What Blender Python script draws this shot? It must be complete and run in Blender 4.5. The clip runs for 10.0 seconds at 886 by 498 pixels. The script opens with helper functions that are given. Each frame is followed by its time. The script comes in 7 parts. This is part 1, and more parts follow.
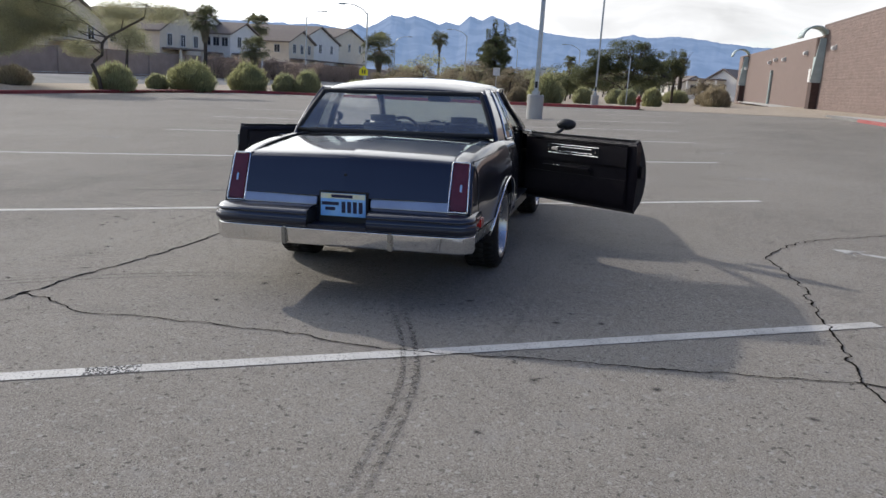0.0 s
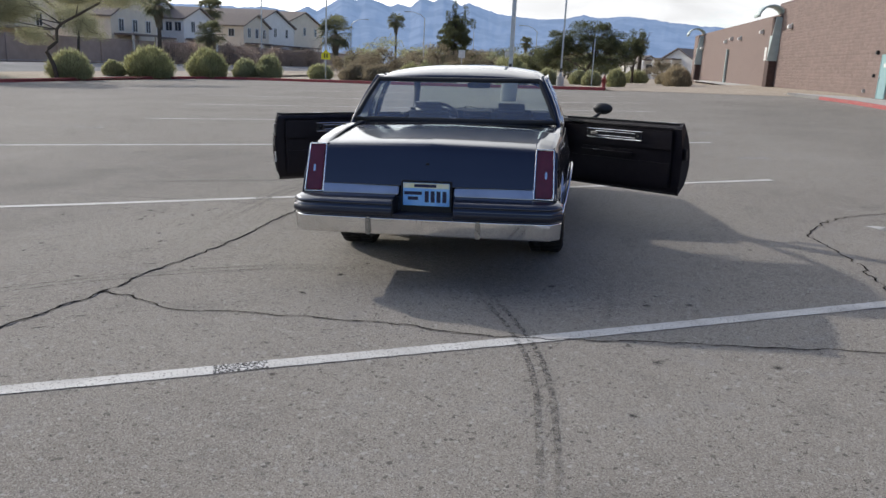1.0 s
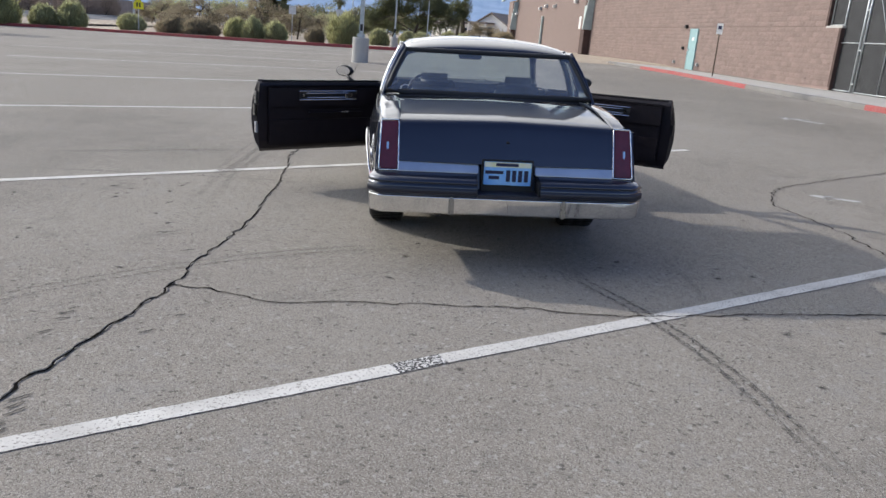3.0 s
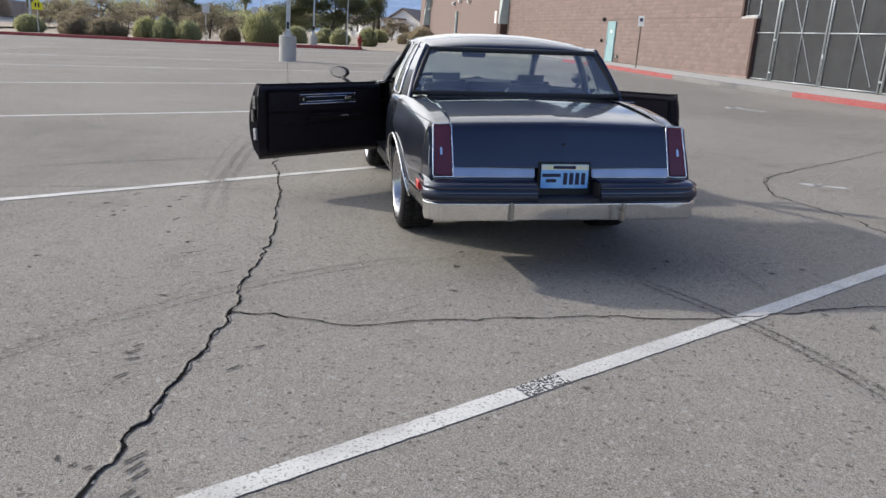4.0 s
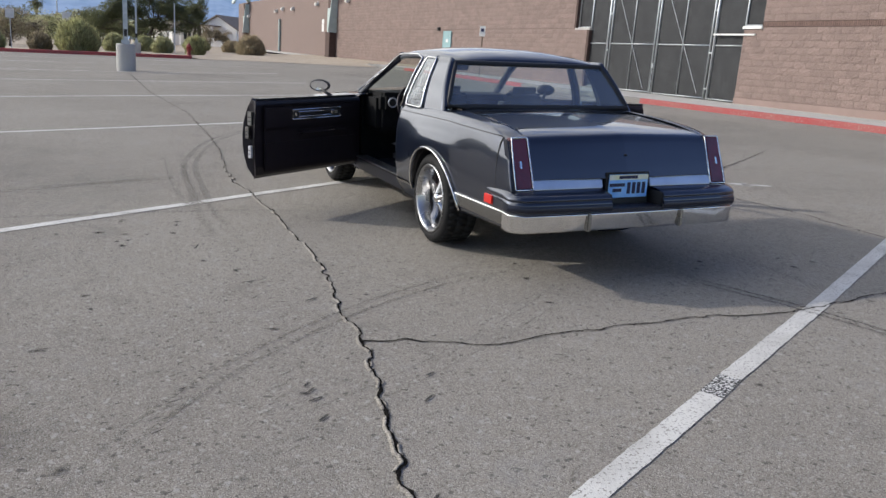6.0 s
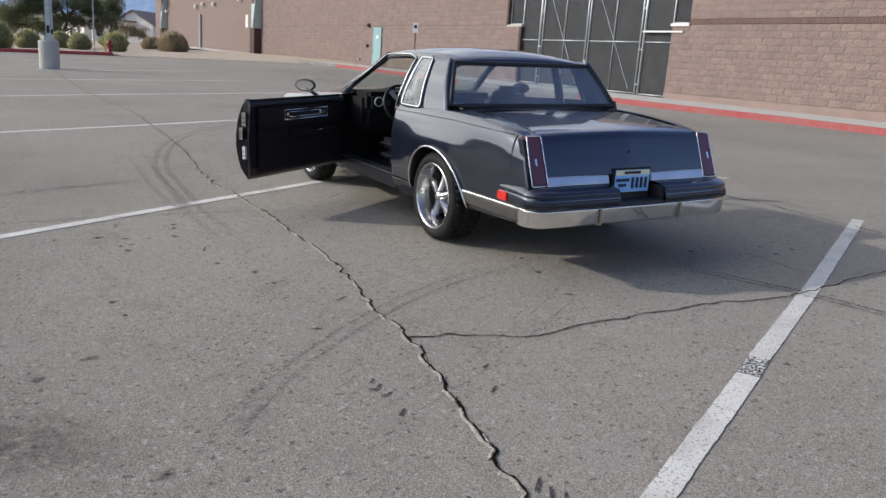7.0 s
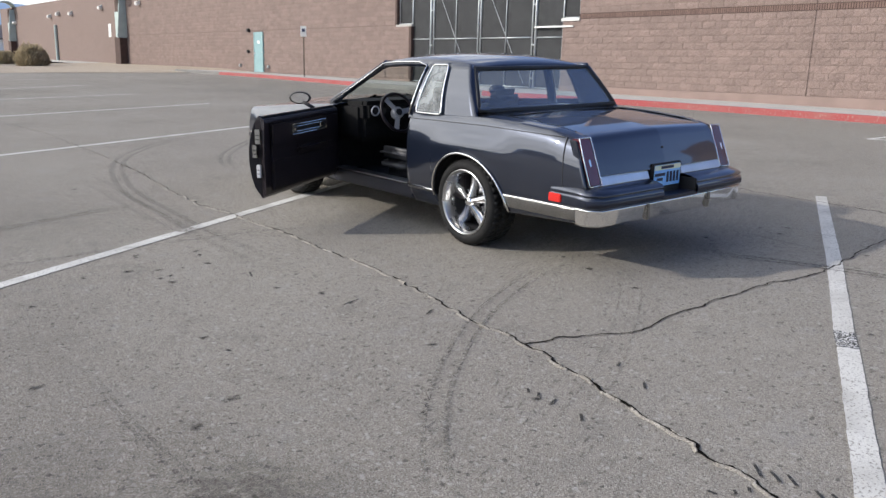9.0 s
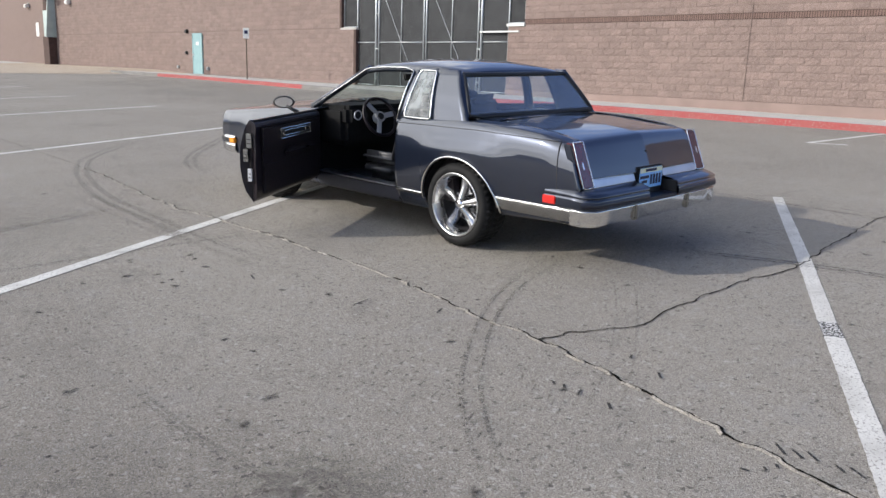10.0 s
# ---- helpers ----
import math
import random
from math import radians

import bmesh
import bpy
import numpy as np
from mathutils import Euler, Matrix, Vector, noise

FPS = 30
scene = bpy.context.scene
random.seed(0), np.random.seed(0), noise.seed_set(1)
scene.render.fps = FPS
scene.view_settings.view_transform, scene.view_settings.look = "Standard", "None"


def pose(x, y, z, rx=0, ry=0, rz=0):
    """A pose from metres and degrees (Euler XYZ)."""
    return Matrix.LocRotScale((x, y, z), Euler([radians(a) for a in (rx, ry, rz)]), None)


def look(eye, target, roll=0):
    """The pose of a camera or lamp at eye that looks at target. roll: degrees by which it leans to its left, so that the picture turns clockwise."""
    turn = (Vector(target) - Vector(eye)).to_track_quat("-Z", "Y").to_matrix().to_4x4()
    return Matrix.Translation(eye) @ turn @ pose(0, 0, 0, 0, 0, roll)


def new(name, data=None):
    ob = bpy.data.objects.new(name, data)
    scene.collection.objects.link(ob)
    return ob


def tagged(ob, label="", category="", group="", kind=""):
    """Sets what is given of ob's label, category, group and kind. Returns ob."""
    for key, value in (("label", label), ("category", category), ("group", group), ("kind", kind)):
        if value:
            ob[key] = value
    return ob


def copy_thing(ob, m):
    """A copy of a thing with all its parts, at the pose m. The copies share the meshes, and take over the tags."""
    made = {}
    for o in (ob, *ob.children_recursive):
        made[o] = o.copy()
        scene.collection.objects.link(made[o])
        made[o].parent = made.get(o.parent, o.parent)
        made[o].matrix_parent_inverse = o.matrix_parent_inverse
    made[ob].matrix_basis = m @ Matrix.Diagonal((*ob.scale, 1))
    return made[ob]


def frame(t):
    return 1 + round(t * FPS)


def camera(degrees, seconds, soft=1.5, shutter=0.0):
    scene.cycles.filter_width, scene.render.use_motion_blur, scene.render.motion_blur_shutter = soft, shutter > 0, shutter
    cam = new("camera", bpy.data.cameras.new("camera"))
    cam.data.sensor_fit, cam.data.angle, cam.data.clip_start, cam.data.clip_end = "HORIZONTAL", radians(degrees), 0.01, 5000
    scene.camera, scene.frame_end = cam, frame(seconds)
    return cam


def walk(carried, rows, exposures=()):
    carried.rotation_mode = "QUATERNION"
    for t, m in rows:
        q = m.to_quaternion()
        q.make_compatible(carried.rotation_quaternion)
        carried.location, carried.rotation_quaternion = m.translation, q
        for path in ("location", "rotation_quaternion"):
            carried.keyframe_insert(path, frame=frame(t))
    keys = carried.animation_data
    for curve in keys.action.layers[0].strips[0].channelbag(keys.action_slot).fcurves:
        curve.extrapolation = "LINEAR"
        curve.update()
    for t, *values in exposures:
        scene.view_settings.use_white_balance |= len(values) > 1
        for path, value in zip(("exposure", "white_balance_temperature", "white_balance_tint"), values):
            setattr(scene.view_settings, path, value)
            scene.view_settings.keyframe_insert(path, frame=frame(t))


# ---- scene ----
# ---- camera ----
cam = camera(59.2, 10.0)
# the lot's plane leans a little against the plumb line
LEVEL = Matrix(((0.99949, 0.0, -0.03205, 0), (-0.00039, 0.99993, -0.01214, 0), (0.03204, 0.01215, 0.99941, 0), (0, 0, 0, 1)))
PATH = [
    (0, (2.064, -4.688, 1.434), (1.507, -2.815, 1.007), 1.50),
    (0.5, (1.696, -4.894, 1.469), (1.187, -3.011, 1.025), 1.01),
    (1, (1.274, -4.931, 1.456), (0.826, -3.038, 0.989), 0.77),
    (1.5, (0.829, -5.018, 1.456), (0.468, -3.112, 0.970), 1.08),
    (2, (0.389, -5.125, 1.500), (0.169, -3.213, 0.957), 1.96),
    (3.5, (-0.907, -4.881, 1.496), (-0.761, -2.963, 0.947), 2.91),
    (4, (-1.343, -4.714, 1.480), (-1.092, -2.808, 0.931), 2.28),
    (4.5, (-1.778, -4.658, 1.454), (-1.411, -2.770, 0.906), 2.69),
    (5, (-2.191, -4.612, 1.480), (-1.712, -2.748, 0.936), 2.85),
    (5.5, (-2.545, -4.425, 1.465), (-1.955, -2.587, 0.944), 2.66),
    (7, (-3.463, -4.188, 1.465), (-2.595, -2.461, 0.952), 2.64),
    (7.5, (-3.729, -4.044, 1.487), (-2.788, -2.356, 0.972), 2.32),
    (8, (-4.084, -3.965, 1.490), (-3.080, -2.315, 0.972), 2.00),
    (8.5, (-4.307, -3.805, 1.478), (-3.238, -2.195, 0.964), 1.22),
    (9, (-4.479, -3.597, 1.495), (-3.348, -2.028, 0.988), 0.41),
    (9.5, (-4.726, -3.502, 1.490), (-3.529, -1.981, 0.987), 0.48),
    (10, (-4.902, -3.457, 1.516), (-3.643, -1.985, 1.018), 0.99),
]
walk(cam, [(t, LEVEL @ look(eye, target, roll)) for t, eye, target, roll in PATH], exposures=[(0.0, 0.09), (1.2, 0.16), (2.0, 0.38), (5.0, 0.42), (5.7, 0.25), (7.5, 0.25), (10.0, 0.49)])

# ---- light ----
CAR = LEVEL @ pose(0, 0, 0, 0, 0, 3.8)
SUN = (CAR.to_3x3() @ Vector((-1.7, 1.08, 1.0))).normalized()
world = bpy.data.worlds.new("sky")
scene.world = world
world.use_nodes = True
wn = world.node_tree
sky = wn.nodes.new("ShaderNodeTexSky")
sky.sky_type = "NISHITA"
sky.sun_disc = False
sky.sun_elevation = math.asin(SUN.z)
sky.sun_rotation = math.atan2(SUN.x, SUN.y)
sky.air_density, sky.dust_density, sky.ozone_density = 1.0, 0.35, 2.4
background = wn.nodes["Background"]
background.inputs["Strength"].default_value = 0.15
# thin white cloud over the blue
coord = wn.nodes.new("ShaderNodeTexCoord")
stretch = wn.nodes.new("ShaderNodeMapping")
stretch.inputs["Scale"].default_value = (1.3, 1.3, 4.5)
cloud = wn.nodes.new("ShaderNodeTexNoise")
cloud.inputs["Scale"].default_value, cloud.inputs["Detail"].default_value, cloud.inputs["Roughness"].default_value = 3.0, 8.0, 0.62
ramp = wn.nodes.new("ShaderNodeValToRGB")
ramp.color_ramp.elements[0].position, ramp.color_ramp.elements[1].position = 0.5, 0.68
mixer = wn.nodes.new("ShaderNodeMix")
mixer.data_type = "RGBA"
mixer.inputs[7].default_value = (6.0, 6.2, 6.6, 1)
wn.links.new(coord.outputs["Generated"], stretch.inputs["Vector"])
wn.links.new(stretch.outputs["Vector"], cloud.inputs["Vector"])
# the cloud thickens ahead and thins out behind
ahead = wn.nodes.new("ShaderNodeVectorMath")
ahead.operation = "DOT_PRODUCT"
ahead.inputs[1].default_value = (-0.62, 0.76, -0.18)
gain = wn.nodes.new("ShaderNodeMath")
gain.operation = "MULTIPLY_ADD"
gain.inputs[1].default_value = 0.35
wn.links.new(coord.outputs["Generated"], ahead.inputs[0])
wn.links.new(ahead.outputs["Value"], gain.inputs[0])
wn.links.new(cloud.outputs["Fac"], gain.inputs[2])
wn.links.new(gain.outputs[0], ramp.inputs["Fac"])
wn.links.new(ramp.outputs["Color"], mixer.inputs[0])
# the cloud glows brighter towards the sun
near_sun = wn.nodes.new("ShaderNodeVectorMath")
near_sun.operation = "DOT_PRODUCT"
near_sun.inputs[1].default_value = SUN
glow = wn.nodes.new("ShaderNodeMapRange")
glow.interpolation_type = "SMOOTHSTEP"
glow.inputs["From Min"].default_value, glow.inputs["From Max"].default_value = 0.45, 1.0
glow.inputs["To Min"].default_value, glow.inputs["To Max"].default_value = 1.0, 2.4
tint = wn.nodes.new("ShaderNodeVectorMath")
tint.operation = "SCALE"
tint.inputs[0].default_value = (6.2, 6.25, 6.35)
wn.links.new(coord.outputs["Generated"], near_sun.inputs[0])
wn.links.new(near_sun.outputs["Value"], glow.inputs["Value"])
# grey undersides and bright rims within the cloud
billow = wn.nodes.new("ShaderNodeTexNoise")
billow.inputs["Scale"].default_value, billow.inputs["Detail"].default_value, billow.inputs["Distortion"].default_value = 5.0, 8.0, 0.6
wn.links.new(stretch.outputs["Vector"], billow.inputs["Vector"])
shade = wn.nodes.new("ShaderNodeMapRange")
shade.inputs["From Min"].default_value, shade.inputs["From Max"].default_value = 0.34, 0.66
shade.inputs["To Min"].default_value, shade.inputs["To Max"].default_value = 0.82, 1.15
wn.links.new(billow.outputs["Fac"], shade.inputs["Value"])
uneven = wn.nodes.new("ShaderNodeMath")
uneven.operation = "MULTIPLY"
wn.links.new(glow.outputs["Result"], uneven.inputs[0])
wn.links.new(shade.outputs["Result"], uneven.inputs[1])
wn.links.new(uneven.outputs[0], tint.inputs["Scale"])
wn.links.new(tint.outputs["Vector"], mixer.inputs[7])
deeper = wn.nodes.new("ShaderNodeHueSaturation")
deeper.inputs["Hue"].default_value, deeper.inputs["Saturation"].default_value, deeper.inputs["Value"].default_value = 0.518, 1.04, 0.98
wn.links.new(sky.outputs["Color"], deeper.inputs["Color"])
wn.links.new(deeper.outputs["Color"], mixer.inputs[6])
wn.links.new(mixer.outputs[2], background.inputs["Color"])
lamp = bpy.data.lights.new("sun", "SUN")
lamp.energy, lamp.angle, lamp.color = 2.7, radians(1.2), (1.0, 0.945, 0.88)
new("sun", lamp).matrix_world = look(SUN * 100, (0, 0, 0))

# ---- materials ----
def material(name, colour, rough=0.6, metal=0.0, second=None, scale=8.0, detail=5.0, low=0.35, high=0.65, bump=0.0, bump_scale=60.0, coat=0.0, random_value=0.0, rough_second=None, fine=None, fine_scale=300.0, fine_low=0.4, fine_high=0.6):
    """A principled surface: a base colour, broken by a second one over broad noise and a third over fine noise, with relief."""
    m = bpy.data.materials.new(name)
    m.use_nodes = True
    t = m.node_tree
    p = t.nodes["Principled BSDF"]
    p.inputs["Base Color"].default_value = (*colour, 1)
    p.inputs["Roughness"].default_value, p.inputs["Metallic"].default_value = rough, metal
    p.inputs["Coat Weight"].default_value, p.inputs["Coat Roughness"].default_value = coat, 0.03
    where = t.nodes.new("ShaderNodeTexCoord")
    geometry = t.nodes.new("ShaderNodeNewGeometry")
    place = geometry.outputs["Position"]
    last = None

    def noise_node(s, d):
        n = t.nodes.new("ShaderNodeTexNoise")
        n.inputs["Scale"].default_value, n.inputs["Detail"].default_value = s, d
        t.links.new(place, n.inputs["Vector"])
        return n

    def ramp_node(source, a, b):
        r = t.nodes.new("ShaderNodeMapRange")
        r.inputs["From Min"].default_value, r.inputs["From Max"].default_value = a, b
        t.links.new(source, r.inputs["Value"])
        return r.outputs["Result"]

    def blend(fac, a, b):
        x = t.nodes.new("ShaderNodeMix")
        x.data_type = "RGBA"
        t.links.new(fac, x.inputs[0])
        for socket, v in ((x.inputs[6], a), (x.inputs[7], b)):
            if isinstance(v, tuple):
                socket.default_value = (*v, 1)
            else:
                t.links.new(v, socket)
        return x.outputs[2]

    last = tuple(colour)
    if second:
        f = ramp_node(noise_node(scale, detail).outputs["Fac"], low, high)
        last = blend(f, last, tuple(second))
        if rough_second is not None:
            r = t.nodes.new("ShaderNodeMapRange")
            r.inputs["To Min"].default_value, r.inputs["To Max"].default_value = rough, rough_second
            t.links.new(f, r.inputs["Value"])
            t.links.new(r.outputs["Result"], p.inputs["Roughness"])
    if fine:
        f = ramp_node(noise_node(fine_scale, 2.0).outputs["Fac"], fine_low, fine_high)
        last = blend(f, last, tuple(fine))
    if random_value:
        info = t.nodes.new("ShaderNodeObjectInfo")
        hsv = t.nodes.new("ShaderNodeHueSaturation")
        r = t.nodes.new("ShaderNodeMapRange")
        r.inputs["To Min"].default_value, r.inputs["To Max"].default_value = 1 - random_value, 1 + random_value
        total = t.nodes.new("ShaderNodeMath")
        total.operation = "ADD"
        wrap = t.nodes.new("ShaderNodeMath")
        wrap.operation = "FRACT"
        t.links.new(info.outputs["Random"], total.inputs[0])
        t.links.new(geometry.outputs["Random Per Island"], total.inputs[1])
        t.links.new(total.outputs[0], wrap.inputs[0])
        t.links.new(wrap.outputs[0], r.inputs["Value"])
        t.links.new(r.outputs["Result"], hsv.inputs["Value"])
        if isinstance(last, tuple):
            hsv.inputs["Color"].default_value = (*last, 1)
        else:
            t.links.new(last, hsv.inputs["Color"])
        last = hsv.outputs["Color"]
    if not isinstance(last, tuple):
        t.links.new(last, p.inputs["Base Color"])
    if bump:
        b = t.nodes.new("ShaderNodeBump")
        b.inputs["Strength"].default_value, b.inputs["Distance"].default_value = bump, 0.02
        t.links.new(noise_node(bump_scale, 4.0).outputs["Fac"], b.inputs["Height"])
        t.links.new(b.outputs["Normal"], p.inputs["Normal"])
    return m


def clear_glass(name, tint, weight=0.8, dust_sheen=0.0):
    """A thin pane: mostly clear, with a gloss that grows towards grazing angles."""
    m = bpy.data.materials.new(name)
    m.use_nodes = True
    t = m.node_tree
    t.nodes.remove(t.nodes["Principled BSDF"])
    clear = t.nodes.new("ShaderNodeBsdfTransparent")
    clear.inputs["Color"].default_value = (*tint, 1)
    gloss = t.nodes.new("ShaderNodeBsdfGlossy")
    gloss.inputs["Roughness"].default_value = 0.02
    gloss.inputs["Color"].default_value = (0.9, 0.95, 1.0, 1)
    facing = t.nodes.new("ShaderNodeLayerWeight")
    facing.inputs["Blend"].default_value = 0.5
    power = t.nodes.new("ShaderNodeMath")
    power.operation = "POWER"
    power.inputs[1].default_value = 4.0
    lift = t.nodes.new("ShaderNodeMath")
    lift.operation, lift.use_clamp = "MULTIPLY_ADD", True
    lift.inputs[1].default_value, lift.inputs[2].default_value = 0.9, 0.06 * weight
    t.links.new(facing.outputs["Facing"], power.inputs[0])
    mix = t.nodes.new("ShaderNodeMixShader")
    t.links.new(power.outputs[0], lift.inputs[0])
    t.links.new(lift.outputs[0], mix.inputs[0])
    t.links.new(clear.outputs[0], mix.inputs[1])
    t.links.new(gloss.outputs[0], mix.inputs[2])
    # pale smears: dust, plus the sky's whitish reflection put in as colour
    film = t.nodes.new("ShaderNodeBsdfDiffuse")
    film.inputs["Color"].default_value = (0.55, 0.58, 0.6, 1)
    smear = t.nodes.new("ShaderNodeTexNoise")
    smear.inputs["Scale"].default_value, smear.inputs["Detail"].default_value = 7.0, 6.0
    where = t.nodes.new("ShaderNodeNewGeometry")
    amount = t.nodes.new("ShaderNodeMath")
    amount.operation = "MULTIPLY"
    amount.inputs[1].default_value = dust_sheen * 2
    dust_sheen_mix = t.nodes.new("ShaderNodeMixShader")
    t.links.new(where.outputs["Position"], smear.inputs["Vector"])
    t.links.new(smear.outputs["Fac"], amount.inputs[0])
    t.links.new(amount.outputs[0], dust_sheen_mix.inputs[0])
    t.links.new(mix.outputs[0], dust_sheen_mix.inputs[1])
    t.links.new(film.outputs[0], dust_sheen_mix.inputs[2])
    t.links.new(dust_sheen_mix.outputs[0], t.nodes["Material Output"].inputs["Surface"])
    return m


def leaf_surface(name, colour, vary):
    """Leaves: matt, letting some light through, each a little different."""
    m = material(name, colour, 0.8, random_value=vary)
    t = m.node_tree
    p = t.nodes["Principled BSDF"]
    through_light = t.nodes.new("ShaderNodeBsdfTranslucent")
    mix = t.nodes.new("ShaderNodeMixShader")
    mix.inputs[0].default_value = 0.5
    t.links.new(p.inputs["Base Color"].links[0].from_socket, through_light.inputs["Color"])
    t.links.new(p.outputs[0], mix.inputs[1])
    t.links.new(through_light.outputs[0], mix.inputs[2])
    t.links.new(mix.outputs[0], t.nodes["Material Output"].inputs["Surface"])
    return m


def haze_glow_surface(name, colour, haze):
    """Far rock with the blue haze of the air mixed in as glow."""
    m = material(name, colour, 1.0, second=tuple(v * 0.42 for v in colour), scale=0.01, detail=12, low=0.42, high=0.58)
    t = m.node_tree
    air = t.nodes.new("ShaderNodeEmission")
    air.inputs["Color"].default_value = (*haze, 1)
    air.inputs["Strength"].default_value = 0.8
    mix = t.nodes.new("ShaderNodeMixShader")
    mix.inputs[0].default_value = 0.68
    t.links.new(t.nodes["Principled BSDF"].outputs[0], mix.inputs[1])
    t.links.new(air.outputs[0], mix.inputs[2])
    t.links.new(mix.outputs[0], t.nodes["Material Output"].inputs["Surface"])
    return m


def smudge(name, colour, scale, low, high, amount=0.8):
    """A worn or broken film on the ground: its colour where noise says so, clear elsewhere."""
    m = material(name, colour, 0.85)
    t = m.node_tree
    p = t.nodes["Principled BSDF"]
    clear = t.nodes.new("ShaderNodeBsdfTransparent")
    mix = t.nodes.new("ShaderNodeMixShader")
    n = t.nodes.new("ShaderNodeTexNoise")
    n.inputs["Scale"].default_value, n.inputs["Detail"].default_value = scale, 6.0
    g = t.nodes.new("ShaderNodeNewGeometry")
    r = t.nodes.new("ShaderNodeMapRange")
    r.inputs["From Min"].default_value, r.inputs["From Max"].default_value, r.inputs["To Max"].default_value = low, high, amount
    fade = t.nodes.new("ShaderNodeVertexColor")
    fade.layer_name = "fade"
    times = t.nodes.new("ShaderNodeMath")
    times.operation = "MULTIPLY"
    t.links.new(g.outputs["Position"], n.inputs["Vector"])
    t.links.new(n.outputs["Fac"], r.inputs["Value"])
    t.links.new(r.outputs["Result"], times.inputs[0])
    t.links.new(fade.outputs["Color"], times.inputs[1])
    t.links.new(times.outputs[0], mix.inputs[0])
    t.links.new(clear.outputs[0], mix.inputs[1])
    t.links.new(p.outputs[0], mix.inputs[2])
    t.links.new(mix.outputs[0], t.nodes["Material Output"].inputs["Surface"])
    return m


def asphalt_surface():
    """Old asphalt: pale stones in a dark binder, bald and dirty patches, fine scratches."""
    m = material("asphalt", (0.219, 0.197, 0.166), 0.92, second=(0.28, 0.254, 0.215), scale=0.35, detail=10, low=0.32, high=0.68, bump=0.0)
    t = m.node_tree
    p = t.nodes["Principled BSDF"]
    g = t.nodes.new("ShaderNodeNewGeometry")
    base = p.inputs["Base Color"].links[0].from_socket

    def mixed(fac, a, b, amount, kind="MIX"):
        x = t.nodes.new("ShaderNodeMix")
        x.data_type, x.blend_type = "RGBA", kind
        k = t.nodes.new("ShaderNodeMath")
        k.operation = "MULTIPLY"
        k.inputs[1].default_value = amount
        t.links.new(fac, k.inputs[0])
        t.links.new(k.outputs[0], x.inputs[0])
        t.links.new(a, x.inputs[6])
        x.inputs[7].default_value = (*b, 1)
        return x.outputs[2]

    def ranged(socket, a, b):
        r = t.nodes.new("ShaderNodeMapRange")
        r.inputs["From Min"].default_value, r.inputs["From Max"].default_value = a, b
        t.links.new(socket, r.inputs["Value"])
        return r.outputs["Result"]

    stones = t.nodes.new("ShaderNodeTexVoronoi")
    stones.inputs["Scale"].default_value = 240
    t.links.new(g.outputs["Position"], stones.inputs["Vector"])
    tone = t.nodes.new("ShaderNodeSeparateColor")
    t.links.new(stones.outputs["Color"], tone.inputs[0])
    grit = t.nodes.new("ShaderNodeTexNoise")
    grit.inputs["Scale"].default_value, grit.inputs["Detail"].default_value, grit.inputs["Roughness"].default_value = 55, 9, 0.8
    t.links.new(g.outputs["Position"], grit.inputs["Vector"])
    blotch = t.nodes.new("ShaderNodeTexNoise")
    blotch.inputs["Scale"].default_value, blotch.inputs["Detail"].default_value, blotch.inputs["Roughness"].default_value = 2.6, 9, 0.7
    t.links.new(g.outputs["Position"], blotch.inputs["Vector"])
    pits = t.nodes.new("ShaderNodeTexVoronoi")
    pits.inputs["Scale"].default_value = 62
    t.links.new(g.outputs["Position"], pits.inputs["Vector"])
    pit_tone = t.nodes.new("ShaderNodeSeparateColor")
    t.links.new(pits.outputs["Color"], pit_tone.inputs[0])
    c = mixed(ranged(tone.outputs[0], 0.6, 0.95), base, (0.46, 0.435, 0.39), 0.68)
    c = mixed(ranged(tone.outputs[1], 0.7, 0.97), c, (0.04, 0.0375, 0.034), 0.7)
    c = mixed(ranged(pit_tone.outputs[0], 0.965, 0.985), c, (0.05, 0.047, 0.042), 0.62)
    c = mixed(ranged(pit_tone.outputs[1], 0.965, 0.985), c, (0.4, 0.385, 0.35), 0.6)
    c = mixed(ranged(grit.outputs["Fac"], 0.58, 0.72), c, (0.06, 0.056, 0.05), 0.55)
    c = mixed(ranged(grit.outputs["Fac"], 0.44, 0.3), c, (0.33, 0.31, 0.275), 0.35)
    c = mixed(ranged(blotch.outputs["Fac"], 0.55, 0.78), c, (0.085, 0.082, 0.076), 0.4)
    c = mixed(ranged(blotch.outputs["Fac"], 0.45, 0.25), c, (0.27, 0.262, 0.25), 0.45)
    t.links.new(c, p.inputs["Base Color"])
    p.inputs["Specular IOR Level"].default_value = 0.15
    bump = t.nodes.new("ShaderNodeBump")
    bump.inputs["Strength"].default_value, bump.inputs["Distance"].default_value = 0.38, 0.008
    add = t.nodes.new("ShaderNodeMath")
    add.operation = "SUBTRACT"
    t.links.new(grit.outputs["Fac"], add.inputs[0])
    t.links.new(stones.outputs["Distance"], add.inputs[1])
    t.links.new(add.outputs[0], bump.inputs["Height"])
    t.links.new(bump.outputs["Normal"], p.inputs["Normal"])
    return m


